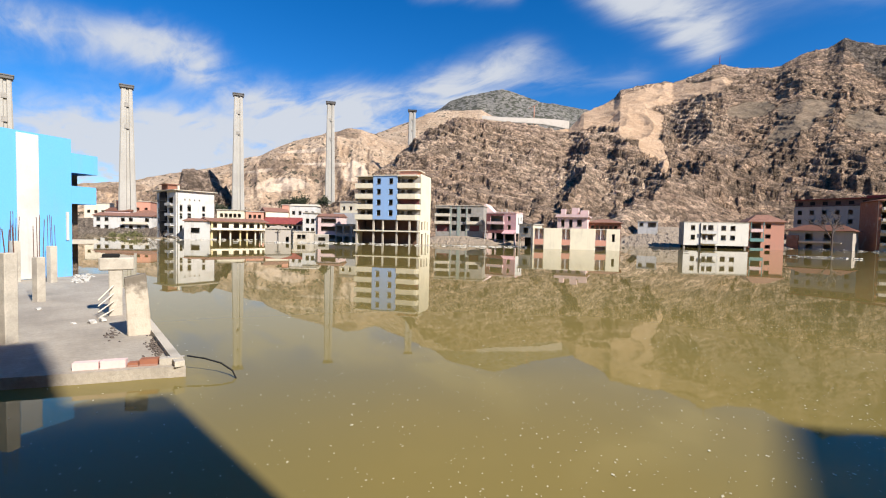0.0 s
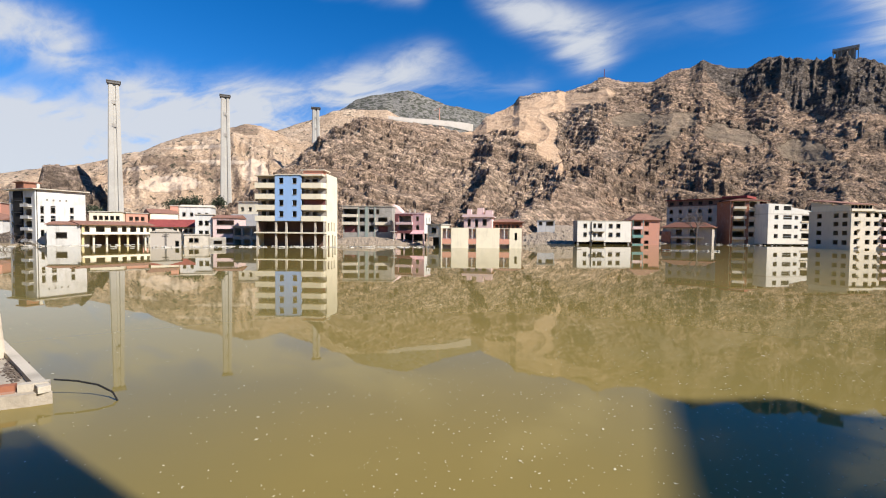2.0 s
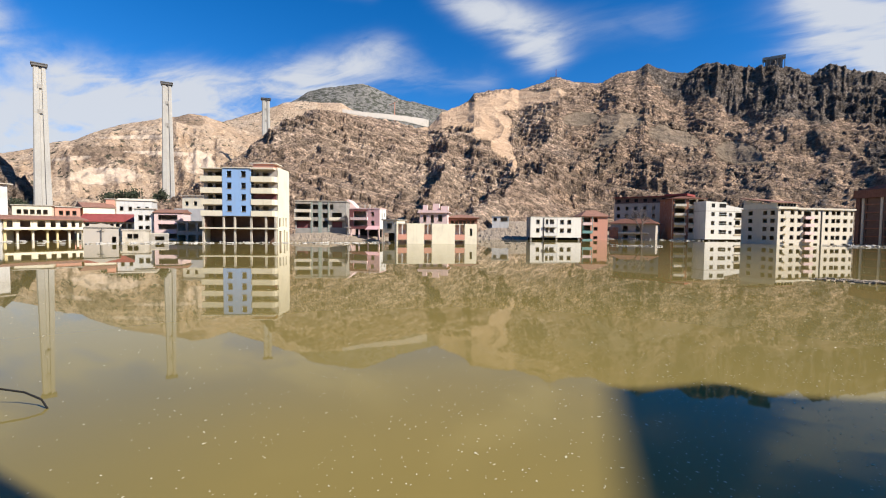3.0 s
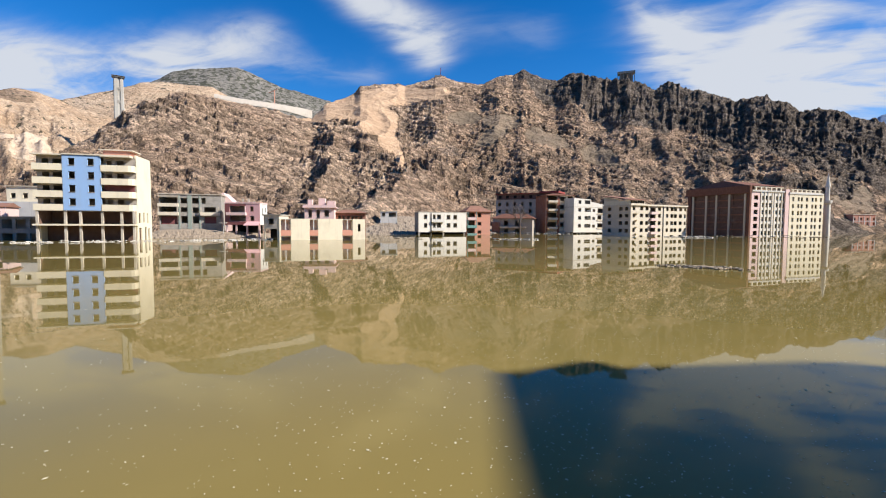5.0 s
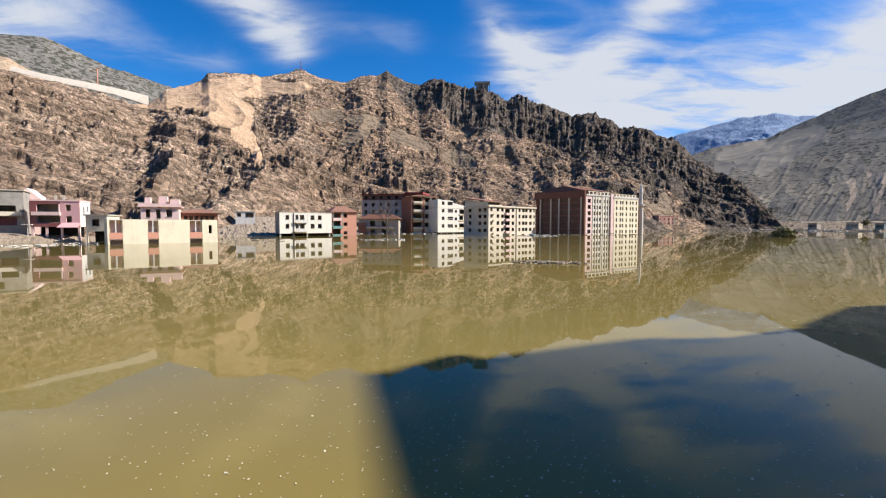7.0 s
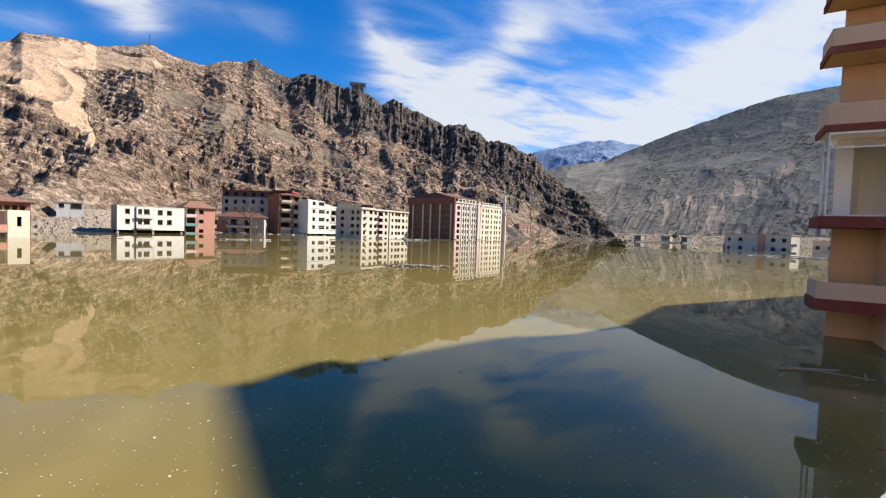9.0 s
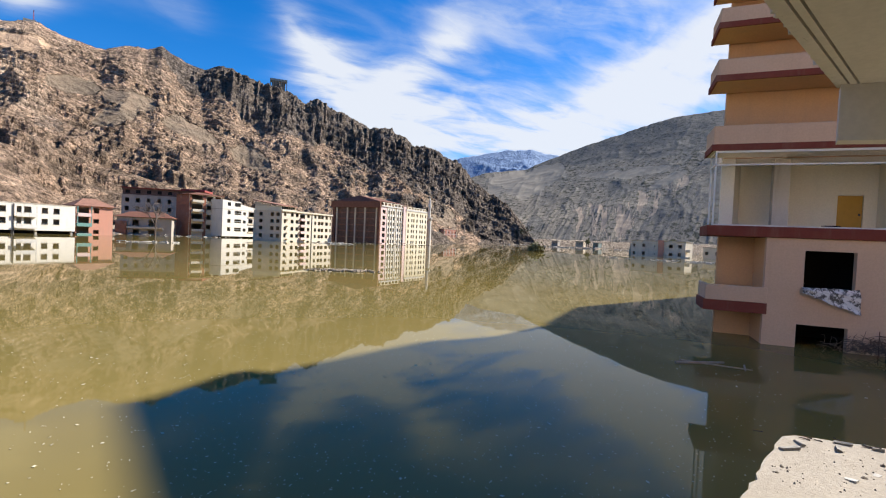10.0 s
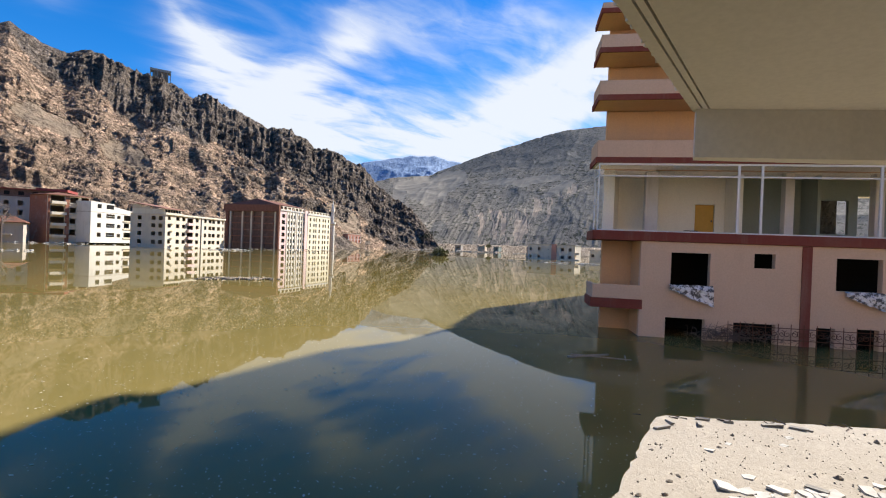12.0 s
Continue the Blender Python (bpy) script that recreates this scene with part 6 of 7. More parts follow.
part("partition", boxes((8.9, 9.05, 3.0, 4.39, 4.61, 7.81)), M["greygreen"], house_n)
for x in (0.68, 7.1, 10.95):
    part("pillar", boxes((x, x + 0.62 if x < 1 else x + 0.4, 2.3, 2.7, 4.61, 7.81), bevel=0.01), M["white"], house_n)
frame_n = part("glazing_frame", boxes((-2.02, END, 0.0, 0.07, 7.7, 7.79), (-2.02, END, 0.0, 0.07, 7.17, 7.23), (-2.02, END, 0.0, 0.07, 4.645, 4.70),
                                      (-2.02, -1.96, 0.0, 0.07, 4.7, 7.7), (3.98, 4.08, 0.0, 0.07, 4.7, 7.7), (4.94, 5.03, 0.0, 0.07, 4.7, 7.7), (9.58, 9.68, 0.0, 0.07, 4.7, 7.7), (13.5, 13.6, 0, 0.07, 4.7, 7.7),
                                      (-2.02, -1.96, 0.07, 1.1, 7.7, 7.79), (-2.02, -1.96, 0.07, 1.1, 7.17, 7.23), (-2.02, -1.96, 1.04, 1.1, 4.7, 7.7)), M["alu"], house_n, "white aluminium glazing frame")
glass = bpy.data.materials.new("clear_glass")
glass.use_nodes = True
gb = glass.node_tree.nodes["Principled BSDF"]
gb.inputs["Transmission Weight"].default_value, gb.inputs["Roughness"].default_value, gb.inputs["IOR"].default_value = 1.0, 0.02, 1.45
for x0, x1 in ((-1.95, 3.97), (4.09, 4.93), (5.04, 9.57), (9.69, 13.49)):
    pane = part("pane", boxes((x0, x1, 0.03, 0.036, 7.235, 7.695)), glass, frame_n, "dusty top-light pane")
    pane.visible_shadow = False
part("window_box", boxes((2.0, 2.5, 0.3, 0.7, 4.645, 4.76)), M["void"], house_n, "black lump of debris")
# torn facing sheets hanging under the window openings
for x0, z0, s in ((1.25, 2.26, 1.0), (8.35, 2.3, 0.9)):
    bm = bmesh.new()
    n, rows = 14, 7
    vs = [[bm.verts.new((x0 + i * 1.85 * s / n, -0.05 - 0.12 * math.sin(j * 0.8) * random.random() - 0.04 * j, z0 - (j / rows) * (0.25 + 0.75 * s * (i / n) ** 1.2 * (1.15 - i / n * 0.25)) + random.uniform(-0.03, 0.03))) for i in range(n + 1)] for j in range(rows + 1)]
    for j in range(rows):
        for i in range(n):
            bm.faces.new((vs[j][i], vs[j][i + 1], vs[j + 1][i + 1], vs[j + 1][i]))
    m_ = Mat("torn_sheet_%d" % int(x0), 0.7)
    m_.color(m_.mix(m_.ramp(m_.noise(5, 4, 0.7), 0.42, 0.56), (0.10, 0.09, 0.08), (0.72, 0.70, 0.66)))
    part("torn_sheet", bm, m_.m, house_n, "torn grey and white facing sheet")

# iron railing and dry brambles at the drowned wall
rail = thing("iron_railing", "rusted scrolled iron railing half under water", "railing", nb @ Matrix.Translation((3.6, -0.5, 0)))
bm = bmesh.new()
for z in (0.12, 0.62):
    tube(bm, (0, 0, z), (13, 0, z), 0.018, n=5)
part("rail_bar", bm, M["rust"], rail)
scroll = bmesh.new()
for s in (-1, 1):
    pts = [Vector((s * (0.03 + 0.11 * a / 7) * math.cos(a) + s * 0.14, 0, 0.38 + (0.03 + 0.11 * a / 7) * math.sin(a))) for a in [k * 0.6 for k in range(14)]]
    for a, b in zip(pts, pts[1:]):
        tube(scroll, a, b, 0.013, n=4)
tube(scroll, (0, 0, -1.5), (0, 0, 0.8), 0.016, n=5)
me = part("scroll", scroll, M["rust"], rail).data
for i in range(1, 26):
    share("scroll", me, rail, Matrix.Translation((i * 0.5, 0, 0)))
bm = bmesh.new()
for k in range(230):
    p = Vector((random.choice((random.gauss(-0.3, 0.5), random.gauss(0.3, 0.9), random.uniform(-0.4, 12))), random.uniform(-0.5, 0.3), random.uniform(-0.1, 0.2)))
    d = Vector((random.gauss(0, 0.5), random.gauss(0, 0.3), random.uniform(0.2, 1.0)))
    for _ in range(4):
        q = p + d * 0.2
        tube(bm, p, q, 0.011, 0.008, 3)
        p, d = q, d + Vector((random.gauss(0, 0.35), random.gauss(0, 0.3), random.gauss(-0.25, 0.2)))
br = part("dry_brambles", bm, M["bark"], None)
br.matrix_basis = nb @ Matrix.Translation((3.6, -0.5, 0))
tagged(br, "tangled dry leafless brambles along the drowned wall", "brambles", kind="stuff")

# ---- the house the eye stands in ----
def ragged(a, b, n, amp):
    """Points along a broken edge."""
    a, b = Vector(a), Vector(b)
    d = (b - a).normalized()
    nn = Vector((-d.y, d.x))
    return [a + (b - a) * (k / n) + nn * random.uniform(-amp, amp) * (0 < k < n) for k in range(n)]


pts = (ragged((4.66, 1.21), (0, 0.6), 46, 0.02) + ragged((0, 0.6), (-20, 0.2), 40, 0.02) + [Vector((-20, 0.2)), Vector((-20, -2.2)), Vector((7.35, -2.2))]
       + ragged((7.3, -2.1), (5.0, 1.08), 60, 0.02) + [Vector((5.0, 1.08)), Vector((4.95, 1.16)), Vector((4.82, 1.22))])
bm = bmesh.new()
prism(bm, [tuple(p) for p in reversed(pts)], 1.98, 2.2)
floor = tagged(part("floor", bm, M["ledge"], None), "dusty broken concrete floor slab in sun", "floor", kind="structure")
bm = bmesh.new()
EDGE = 0.035  # the soffit's edge runs slightly off the x axis
edge_in = [(0.0, 0.068), (0.082, 0.118), (0.132, 2.9)]  # edge strip, grooves between strips, field
for a, b in edge_in:
    prism(bm, [(-9, 0.92 - 13.4 * EDGE - b), (4.42 + b * 0.7, 0.92 - b), (4.42 + a * 0.7, 0.92 - a), (-9, 0.92 - 13.4 * EDGE - a)], 5.05, 5.12)
pts = ragged((4.42, 0.93), (-4, 0.93 - 8.4 * EDGE), 120, 0.018)
prism(bm, [(-9, 0.93 - 13.4 * EDGE), (-9, -2.2), (6.6, -2.2), (4.42, 0.93)], 5.12, 5.3)
for p in pts:
    s = random.uniform(0.01, 0.03)
    if random.random() < 0.7:
        box(bm, p.x - s, p.x + s, p.y - 0.03, p.y - 0.008 + random.uniform(0, 0.014), 5.052, 5.118, jig=0.006)
ceiling = tagged(part("ceiling", bm, M["soffit"], None), "cream rendered balcony soffit with two drip grooves and a chipped edge", "ceiling", kind="structure")
bm = bmesh.new()
prism(bm, [(4.33, 0.88), (6.3, -2.0), (6.55, -1.9), (4.48, 0.92)], 4.64, 5.048)
tagged(part("beam", bm, M["soffit"], None), "cream rendered edge beam under the soffit", "beam", kind="structure")
bm = boxes((-20, 6.2, -2.5, -2.22, 1.5, 5.6))
tagged(part("wall_south", bm, M["soffit"], None), "cream rendered wall behind the balcony", "wall", kind="structure")
bm = boxes((-20, 4.7, -6, 0.3, -3, 1.97))
tagged(part("wall_lower", bm, M["rosy"], None), "rosy drowned storey under the slab", "wall", kind="structure")
# unseen storeys; their outline is chosen for the shadow it casts
bm = bmesh.new()
prism(bm, [(-20, -6), (4.6, -6), (4.6, 0.7), (-20, -0.2)], 5.33, 8.0)
prism(bm, [(-3.5, -11.8), (4.9, -11.8), (4.9, 2.1), (4.7, 2.1)], 8.003, 12.2)
prism(bm, [(-3.7, -14), (4.9, -14), (4.9, 0.4), (4.7, 0.4)], 12.203, 17.6)
box(bm, -26, 4.4, -14, -6.01, -3, 12.0)
tagged(part("upper_storeys", bm, M["rosy"], None), "unseen rosy upper storeys of the same house, shaped for their shadow", "building", kind="structure")

# rubble on the slab
def shard(flat, mat, name, label, cat, group):
    """A broken plate (flat) or an angular lump."""
    bm = bmesh.new()
    if flat < 0.4:
        n = random.randint(4, 5)
        ang = sorted(random.uniform(0, 0.9) + k * 2 * math.pi / n for k in range(n))
        prism(bm, [(math.cos(a) * random.uniform(0.55, 1.1), math.sin(a) * random.uniform(0.45, 0.9)) for a in ang], 0, flat)
        for v in bm.verts:
            v.co += Vector((random.uniform(-0.06, 0.06), random.uniform(-0.06, 0.06), 0.14 * v.co.x + random.uniform(-0.02, 0.04)))
    else:
        bmesh.ops.create_icosphere(bm, subdivisions=1, radius=0.8)
        for v in bm.verts:
            k = random.uniform(0.6, 1.25)
            v.co = Vector((v.co.x * k, v.co.y * k * 0.8, max(v.co.z * k * 0.6, -0.15) + 0.15))
    ob = part(name, bm, mat, None)
    return tagged(ob, label, cat, group)


rnd = random.Random(7)
kinds = [shard(0.16, M["chip"], "plaster_shard", "broken white plaster shard lying on the slab", "plaster shard", "plaster shards on the slab") for _ in range(5)]
kinds2 = [shard(0.6, M["stone"], "stone_chip", "small grey stone chip lying on the slab", "stone chip", "stone chips on the slab") for _ in range(3)]


def strew(proto, x, y, size, z=2.2):
    rz, s = rnd.uniform(0, 360), size
    m = Matrix.Translation((x, y, z - 0.004)) @ Matrix.Rotation(radians(rz), 4, "Z") @ Matrix.Diagonal((s, s * rnd.uniform(0.7, 1.1), s * rnd.uniform(0.7, 1.2), 1))
    ob = copy_thing(proto, Matrix())
    ob.matrix_basis = m
    return ob


def on_slab():
    while True:
        x, y = rnd.uniform(2.6, 6.8), rnd.uniform(-1.9, 1.4)
        if x < 4.85 + (1.1 - y) * 0.68 and y < 0.95 + (x - 3.06) * 0.13:
            return x, y


# a drift of broken plaster plates, then single lumps, then small chips
for k in range(34):
    u_ = rnd.random()
    strew(rnd.choice(kinds), 3.58 + u_ * 0.88 + rnd.gauss(0, 0.06), 0.30 - u_ * 0.87 + rnd.gauss(0, 0.06), rnd.uniform(0.04, 0.1), 2.2 + 0.012 * (k % 3))
for x, y, s in ((3.71, 0.47, 0.11), (3.76, 0.36, 0.09), (3.79, 0.27, 0.07), (3.93, 0.18, 0.10), (4.00, 0.05, 0.08), (4.07, -0.03, 0.055), (4.17, -0.11, 0.07), (4.38, -0.29, 0.10), (4.55, -0.36, 0.065),
                (4.02, 0.37, 0.065), (3.76, 0.52, 0.05), (4.33, 0.67, 0.06), (4.60, 0.58, 0.04), (5.16, 0.19, 0.05)):
    strew(rnd.choice(kinds), x, y, s, 2.203)
for x, y, s in ((4.46, 0.63, 0.04), (3.53, 0.79, 0.04), (3.67, 0.76, 0.04), (3.18, 0.89, 0.045), (3.31, 0.76, 0.036), (4.84, 0.58, 0.034), (4.48, -0.13, 0.05), (4.65, -0.29, 0.022), (4.71, -0.40, 0.032),
                (4.14, 1.04, 0.032), (4.00, 1.03, 0.028), (5.62, -0.41, 0.05), (5.55, -0.36, 0.03), (5.66, -0.47, 0.03)):
    strew(rnd.choice(kinds2), x, y, s)
for x, y, l_, rz in ((5.40, 0.33, 0.19, 125), (5.48, 0.14, 0.13, 100), (5.52, 0.07, 0.09, 60), (5.18, 0.66, 0.07, 120), (4.76, 1.08, 0.12, 40), (4.56, 1.10, 0.17, 150), (5.08, 0.86, 0.11, 110), (4.13, -0.01, 0.13, 75), (4.92, 0.86, 0.13, 20)):
    bm = bmesh.new()
    box(bm, -l_ / 2, l_ / 2, -l_ * 0.13, l_ * 0.13, 0, 0.022, jig=0.008)
    ob = part("concrete_flake", bm, M["concrete"], None)
    ob.matrix_basis = Matrix.Translation((x, y, 2.197)) @ Matrix.Rotation(radians(rz), 4, "Z") @ Matrix.Rotation(radians(3), 4, "Y")
    tagged(ob, "long grey concrete flake near the slab's broken edge", "concrete flake", "flakes on the slab")
for _ in range(60):
    strew(rnd.choice(kinds2), *on_slab(), 0.006 + 0.02 * rnd.random() ** 2)
for k in range(16):  # twigs and splinters by the edges
    x = rnd.uniform(4.75, 5.9)
    p0 = Vector((x, 1.16 - (x - 4.95) * 1.4 - rnd.uniform(0.03, 0.16), 2.206))
    a_ = rnd.uniform(0, math.pi)
    bm = bmesh.new()
    tube(bm, p0, p0 + Vector((math.cos(a_), math.sin(a_), rnd.uniform(0.0, 0.12))) * rnd.uniform(0.05, 0.13), 0.006, 0.003, 5)
    tagged(part("wood_splinter", bm, M["bark"], None), "dry dark wood splinter lying on the slab", "splinter", "splinters on the slab")
for o in kinds + kinds2:
    o.matrix_basis = Matrix.Translation((*on_slab(), 2.197)) @ Matrix.Diagonal((0.045, 0.045, 0.045, 1))
v, f = [], []
for _ in range(2200):
    x, y = on_slab()
    s = 0.0025 + 0.011 * rnd.random() ** 3
    n = len(v)
    v += [(x - s, y - s * 0.6, 2.199), (x + s, y - s * 0.4, 2.199), (x + s * 0.2, y + s, 2.199), (x, y, 2.199 + s)]
    f += [(n, n + 1, n + 3), (n + 1, n + 2, n + 3), (n + 2, n, n + 3)]
tagged(link("grit", v, f, M["stone"]), "fine grit scattered over the slab", "grit", kind="stuff")

# ---- flooded roof slab with concrete posts ----
DECK = 0.27  # height of the flooded roof over the water
roof_pts = [(-11.59, 5.68), (-36.47, 12.99), (-41.38, -1.28), (-16.03, -0.38)]
dock = thing("flat_roof_slab", "flooded flat roof slab with a low broken rim", "roof slab")
bm = bmesh.new()
e = ragged(roof_pts[0], roof_pts[1], 60, 0.03) + ragged(roof_pts[1], roof_pts[2], 10, 0.02) + ragged(roof_pts[2], roof_pts[3], 20, 0.02) + ragged(roof_pts[3], roof_pts[0], 20, 0.03)
prism(bm, [tuple(p) for p in e], -1.5, DECK)
part("slab", bm, M["slabtop"], dock)


def strip(a, b, w, z0, z1, inset=0.0):
    a, b = Vector(a), Vector(b)
    d = (b - a).normalized()
    nn = Vector((d.y, -d.x)) * -1
    a, b = a + nn * inset, b + nn * inset
    bm = bmesh.new()
    prism(bm, [tuple(a), tuple(b), tuple(b + nn * w), tuple(a + nn * w)], z0, z1)
    return bm


A, B_, C_ = Vector(roof_pts[0]), Vector(roof_pts[1]), Vector(roof_pts[3])
part("rim", strip(A, A + (B_ - A) * 0.3, 0.22, DECK - 0.002, DECK + 0.14, 0.02), M["pale"], dock, "pale concrete rim")
dn = (C_ - A).normalized()
for a, b, mt, h in ((0.1, 0.62, "pale", 0.43), (0.66, 1.05, "brick", 0.44), (1.07, 1.3, "brick", 0.37), (1.34, 1.86, "palepink", 0.46), (1.9, 2.42, "palepink", 0.45)):
    p, q = A + dn * a, A + dn * b
    bm = strip(q, p, 0.2, DECK - 0.002, h, 0.22)
    part("rim_block", bm, M[mt], dock)


def post(x, y, w, top, bars, lean=0.0, mat="pale"):
    ob = thing("concrete_post", "rough concrete post with bare rebar on the slab", "post", Matrix.Translation((x, y, DECK)) @ Matrix.Rotation(radians(20), 4, "Z") @ Matrix.Rotation(radians(lean), 4, "Y"), "concrete posts on the flooded roof")
    part("shaft", boxes((-w / 2, w / 2, -w / 2, w / 2, -0.05, top - 0.4), bevel=0.02), M[mat], ob)
    for sx, sy in ((-1, -1), (1, -1), (1, 1), (-1, 1)):
        if bars:
            bm = bmesh.new()
            tube(bm, (sx * w * 0.32, sy * w * 0.32, top - 0.45), (sx * w * 0.36 + random.uniform(-0.1, 0.1), sy * w * 0.36, top - 0.4 + bars * random.uniform(0.7, 1.1)), 0.014, n=5)
            part("rebar", bm, M["rust"], ob, "rusty rebar")
    return ob


post(-17.66, 3.69, 0.34, 3.0, 0.9)
post(-25.82, 6.42, 0.34, 2.35, 1.7)
post(-33.48, 8.92, 0.36, 2.5, 1.7)
post(-34.99, 7.66, 0.36, 2.75, 1.6)
def scorched():
    """Concrete with an irregular soot stain round its broken head."""
    m_ = Mat("scorched_concrete", 0.95, spec=0.1)
    n1 = m_.noise(3.0, 5, 0.65)
    xyz = m_.z()
    up = m_.math("ADD", xyz[2], m_.math("MULTIPLY", n1, 1.3))
    col = m_.mix(m_.ramp(n1, 0.4, 0.7, 0.0, 0.5), (0.50, 0.43, 0.34), (0.30, 0.25, 0.19))
    col = m_.mix(m_.ramp(up, 2.1, 2.6, 0.0, 0.75), col, (0.07, 0.055, 0.04))
    return m_.color(col).bump(m_.noise(20, 4), 0.5, 0.02).m


stub = thing("broken_wall_stub", "broken leaning concrete pier and post with a snapped beam", "column stub", Matrix.Translation((-16.06, 6.39, DECK)) @ Matrix.Rotation(radians(69), 4, "Z"))
bm = boxes((-0.26, 0.38, -0.16, 0.16, -0.05, 1.85), bevel=0.03)
for v in bm.verts:
    v.co.x = v.co.x * (1 - 0.05 * v.co.z) - 0.06 * v.co.z
    v.co.z += 0.10 * math.sin(9 * v.co.x) * (v.co.z > 1)
part("column", bm, scorched(), stub, "leaning concrete pier with a scorched head")
part("column", boxes((-0.85, -0.42, 3.9, 4.3, -0.05, 1.72), bevel=0.03), M["pale"], stub)
part("beam_stump", boxes((-1.15, -0.05, 3.86, 4.34, 1.725, 2.2), bevel=0.04), M["pale"], stub, "broken beam stump")
part("charred_block", boxes((-1.05, -0.5, 3.92, 4.28, 2.203, 2.34), bevel=0.03), M["void"], stub, "sooty block")
for k in range(4):
    bm = bmesh.new()
    tube(bm, (-0.7, 3.85, 0.25 + k * 0.3), (-1.15, 3.45, 0.02 + k * 0.22), 0.025, n=5)
    part("rebar", bm, M["offwhite"], stub, "bent pale bar")
br = thing("low_brick_wall", "low bare brick wall beside a concrete post", "brick panel", Matrix.Translation((-18.21, 3.29, DECK)) @ Matrix.Rotation(radians(69), 4, "Z"))
part("panel", boxes((-1.5, 0.1, -0.1, 0.1, -0.02, 0.85)), M["brick"], br)
for nm, cx, cy, n_, sp, mt in (("dry_litter", -14.14, 6.13, 260, 0.5, "bark"), ("dry_litter", -16.61, 5.89, 60, 0.4, "bark"), ("rubble_heap", -34.38, 10.64, 90, 1.1, "chip")):
    bm = bmesh.new()
    for _ in range(n_):
        g_ = random.gauss(0, sp)
        p = Vector((cx + g_, cy - 0.36 * g_ + random.gauss(0, sp * 0.22), 0))
        s_ = random.uniform(0.012, 0.05) * (3.0 if mt == "chip" else 1)
        box(bm, p.x - s_, p.x + s_, p.y - s_ * 0.5, p.y + s_ * 0.5, DECK - 0.002, DECK + s_ * 0.6, jig=s_ * 0.5)
    tagged(part(nm, bm, M[mt], None), "scattered dry leaves and crumbs on the slab" if mt == "bark" else "pale rubble heaped by the blue house", "litter" if mt == "bark" else "rubble", kind="stuff")
for cx, cy, s_ in ((-19.01, 6.13, 0.12), (-19.03, 6.48, 0.13), (-19.33, 5.71, 0.07), (-23.31, 5.79, 0.1)):
    bm = bmesh.new()
    box(bm, cx - s_, cx + s_, cy - s_ * 0.7, cy + s_ * 0.7, DECK - 0.002, DECK + s_ * 0.8, jig=s_ * 0.35)
    tagged(part("concrete_lump", bm, M["chip"], None), "pale broken concrete lump on the flooded roof", "concrete lump", "lumps on the flooded roof")
cable = thing("loose_cable", "black cable trailing off the slab into the water", "cable")
bm = bmesh.new()
pts = [Vector((-12.00, 5.92, 0.40)), Vector((-11.56, 6.14, 0.36)), Vector((-11.12, 6.32, 0.28)), Vector((-10.72, 6.39, 0.15)), Vector((-10.50, 6.36, 0.0)), Vector((-10.58, 6.18, -0.2))]
for a, b in zip(pts, pts[1:]):
    tube(bm, a, b, 0.02, n=6)
part("strand", bm, M["void"], cable)

# ---- blue house behind the slab ----
a0, a1 = Vector((-34.16, 1.54)), Vector((-36.46, 10.76))
w = (a1 - a0).length
x = (a1 - a0) / w
mb = Matrix(((x.x, -x.y, 0, a0.x), (x.y, x.x, 0, a0.y), (0, 0, 1, 0), (0, 0, 0, 1)))
ob = house("blue_house", "bright blue rendered house with a white stripe and open side balconies", "apartment building", mb, w, 9, -3, 8.85, M["sky_blue"], (), roof_mat=M["sky_blue"], eave=0.0)
part("stripe", boxes((w - 2.9, w - 1.8, -0.05, -0.003, 0.3, 8.95)), M["white"], ob, "white painted stripe")
for z0, z1, o in ((6.95, 8.2, 1.6), (4.95, 6.1, 1.5)):
    part("balcony", boxes((w + 0.003, w + o, 0.0, 0.15, z0, z1), (w + o - 0.15, w + o, 0.15, 3, z0, z1), (w + 0.003, w + o - 0.15, 0.15, 3, z0 + 0.1, z0 + 0.3)), M["sky_blue"], ob)
part("side_bay", boxes((w + 0.003, w + 1.3, 1.6, 1.8, -2, 6.95)), M["crag"], ob, "dark rubble stone side bay")
part("side_slab", boxes((w + 0.003, w + 1.6, 0.0, 1.59, 2.35, 2.6)), M["pale"], ob)
part("door_leaf", boxes((w - 0.35, w - 0.2, -0.07, -0.003, 2.6, 4.4)), M["white"], ob)

# ---- trees and shrubs ----


def limbs(bm, p, d, length, r, depth, rnd_, tips):
    q = p + d * length
    tube(bm, p, q, r, r * 0.62, 5 if depth > 1 else 3)
    if depth == 0:
        tips.append(q)
        return
    for _ in range(3 if depth > 1 else 4):
        v = (d + Vector((rnd_.gauss(0, 0.5), rnd_.gauss(0, 0.5), rnd_.gauss(0.1, 0.3)))).normalized()
        limbs(bm, q - d * length * rnd_.uniform(0, 0.3), v, length * rnd_.uniform(0.55, 0.8), r * 0.6, depth - 1, rnd_, tips)


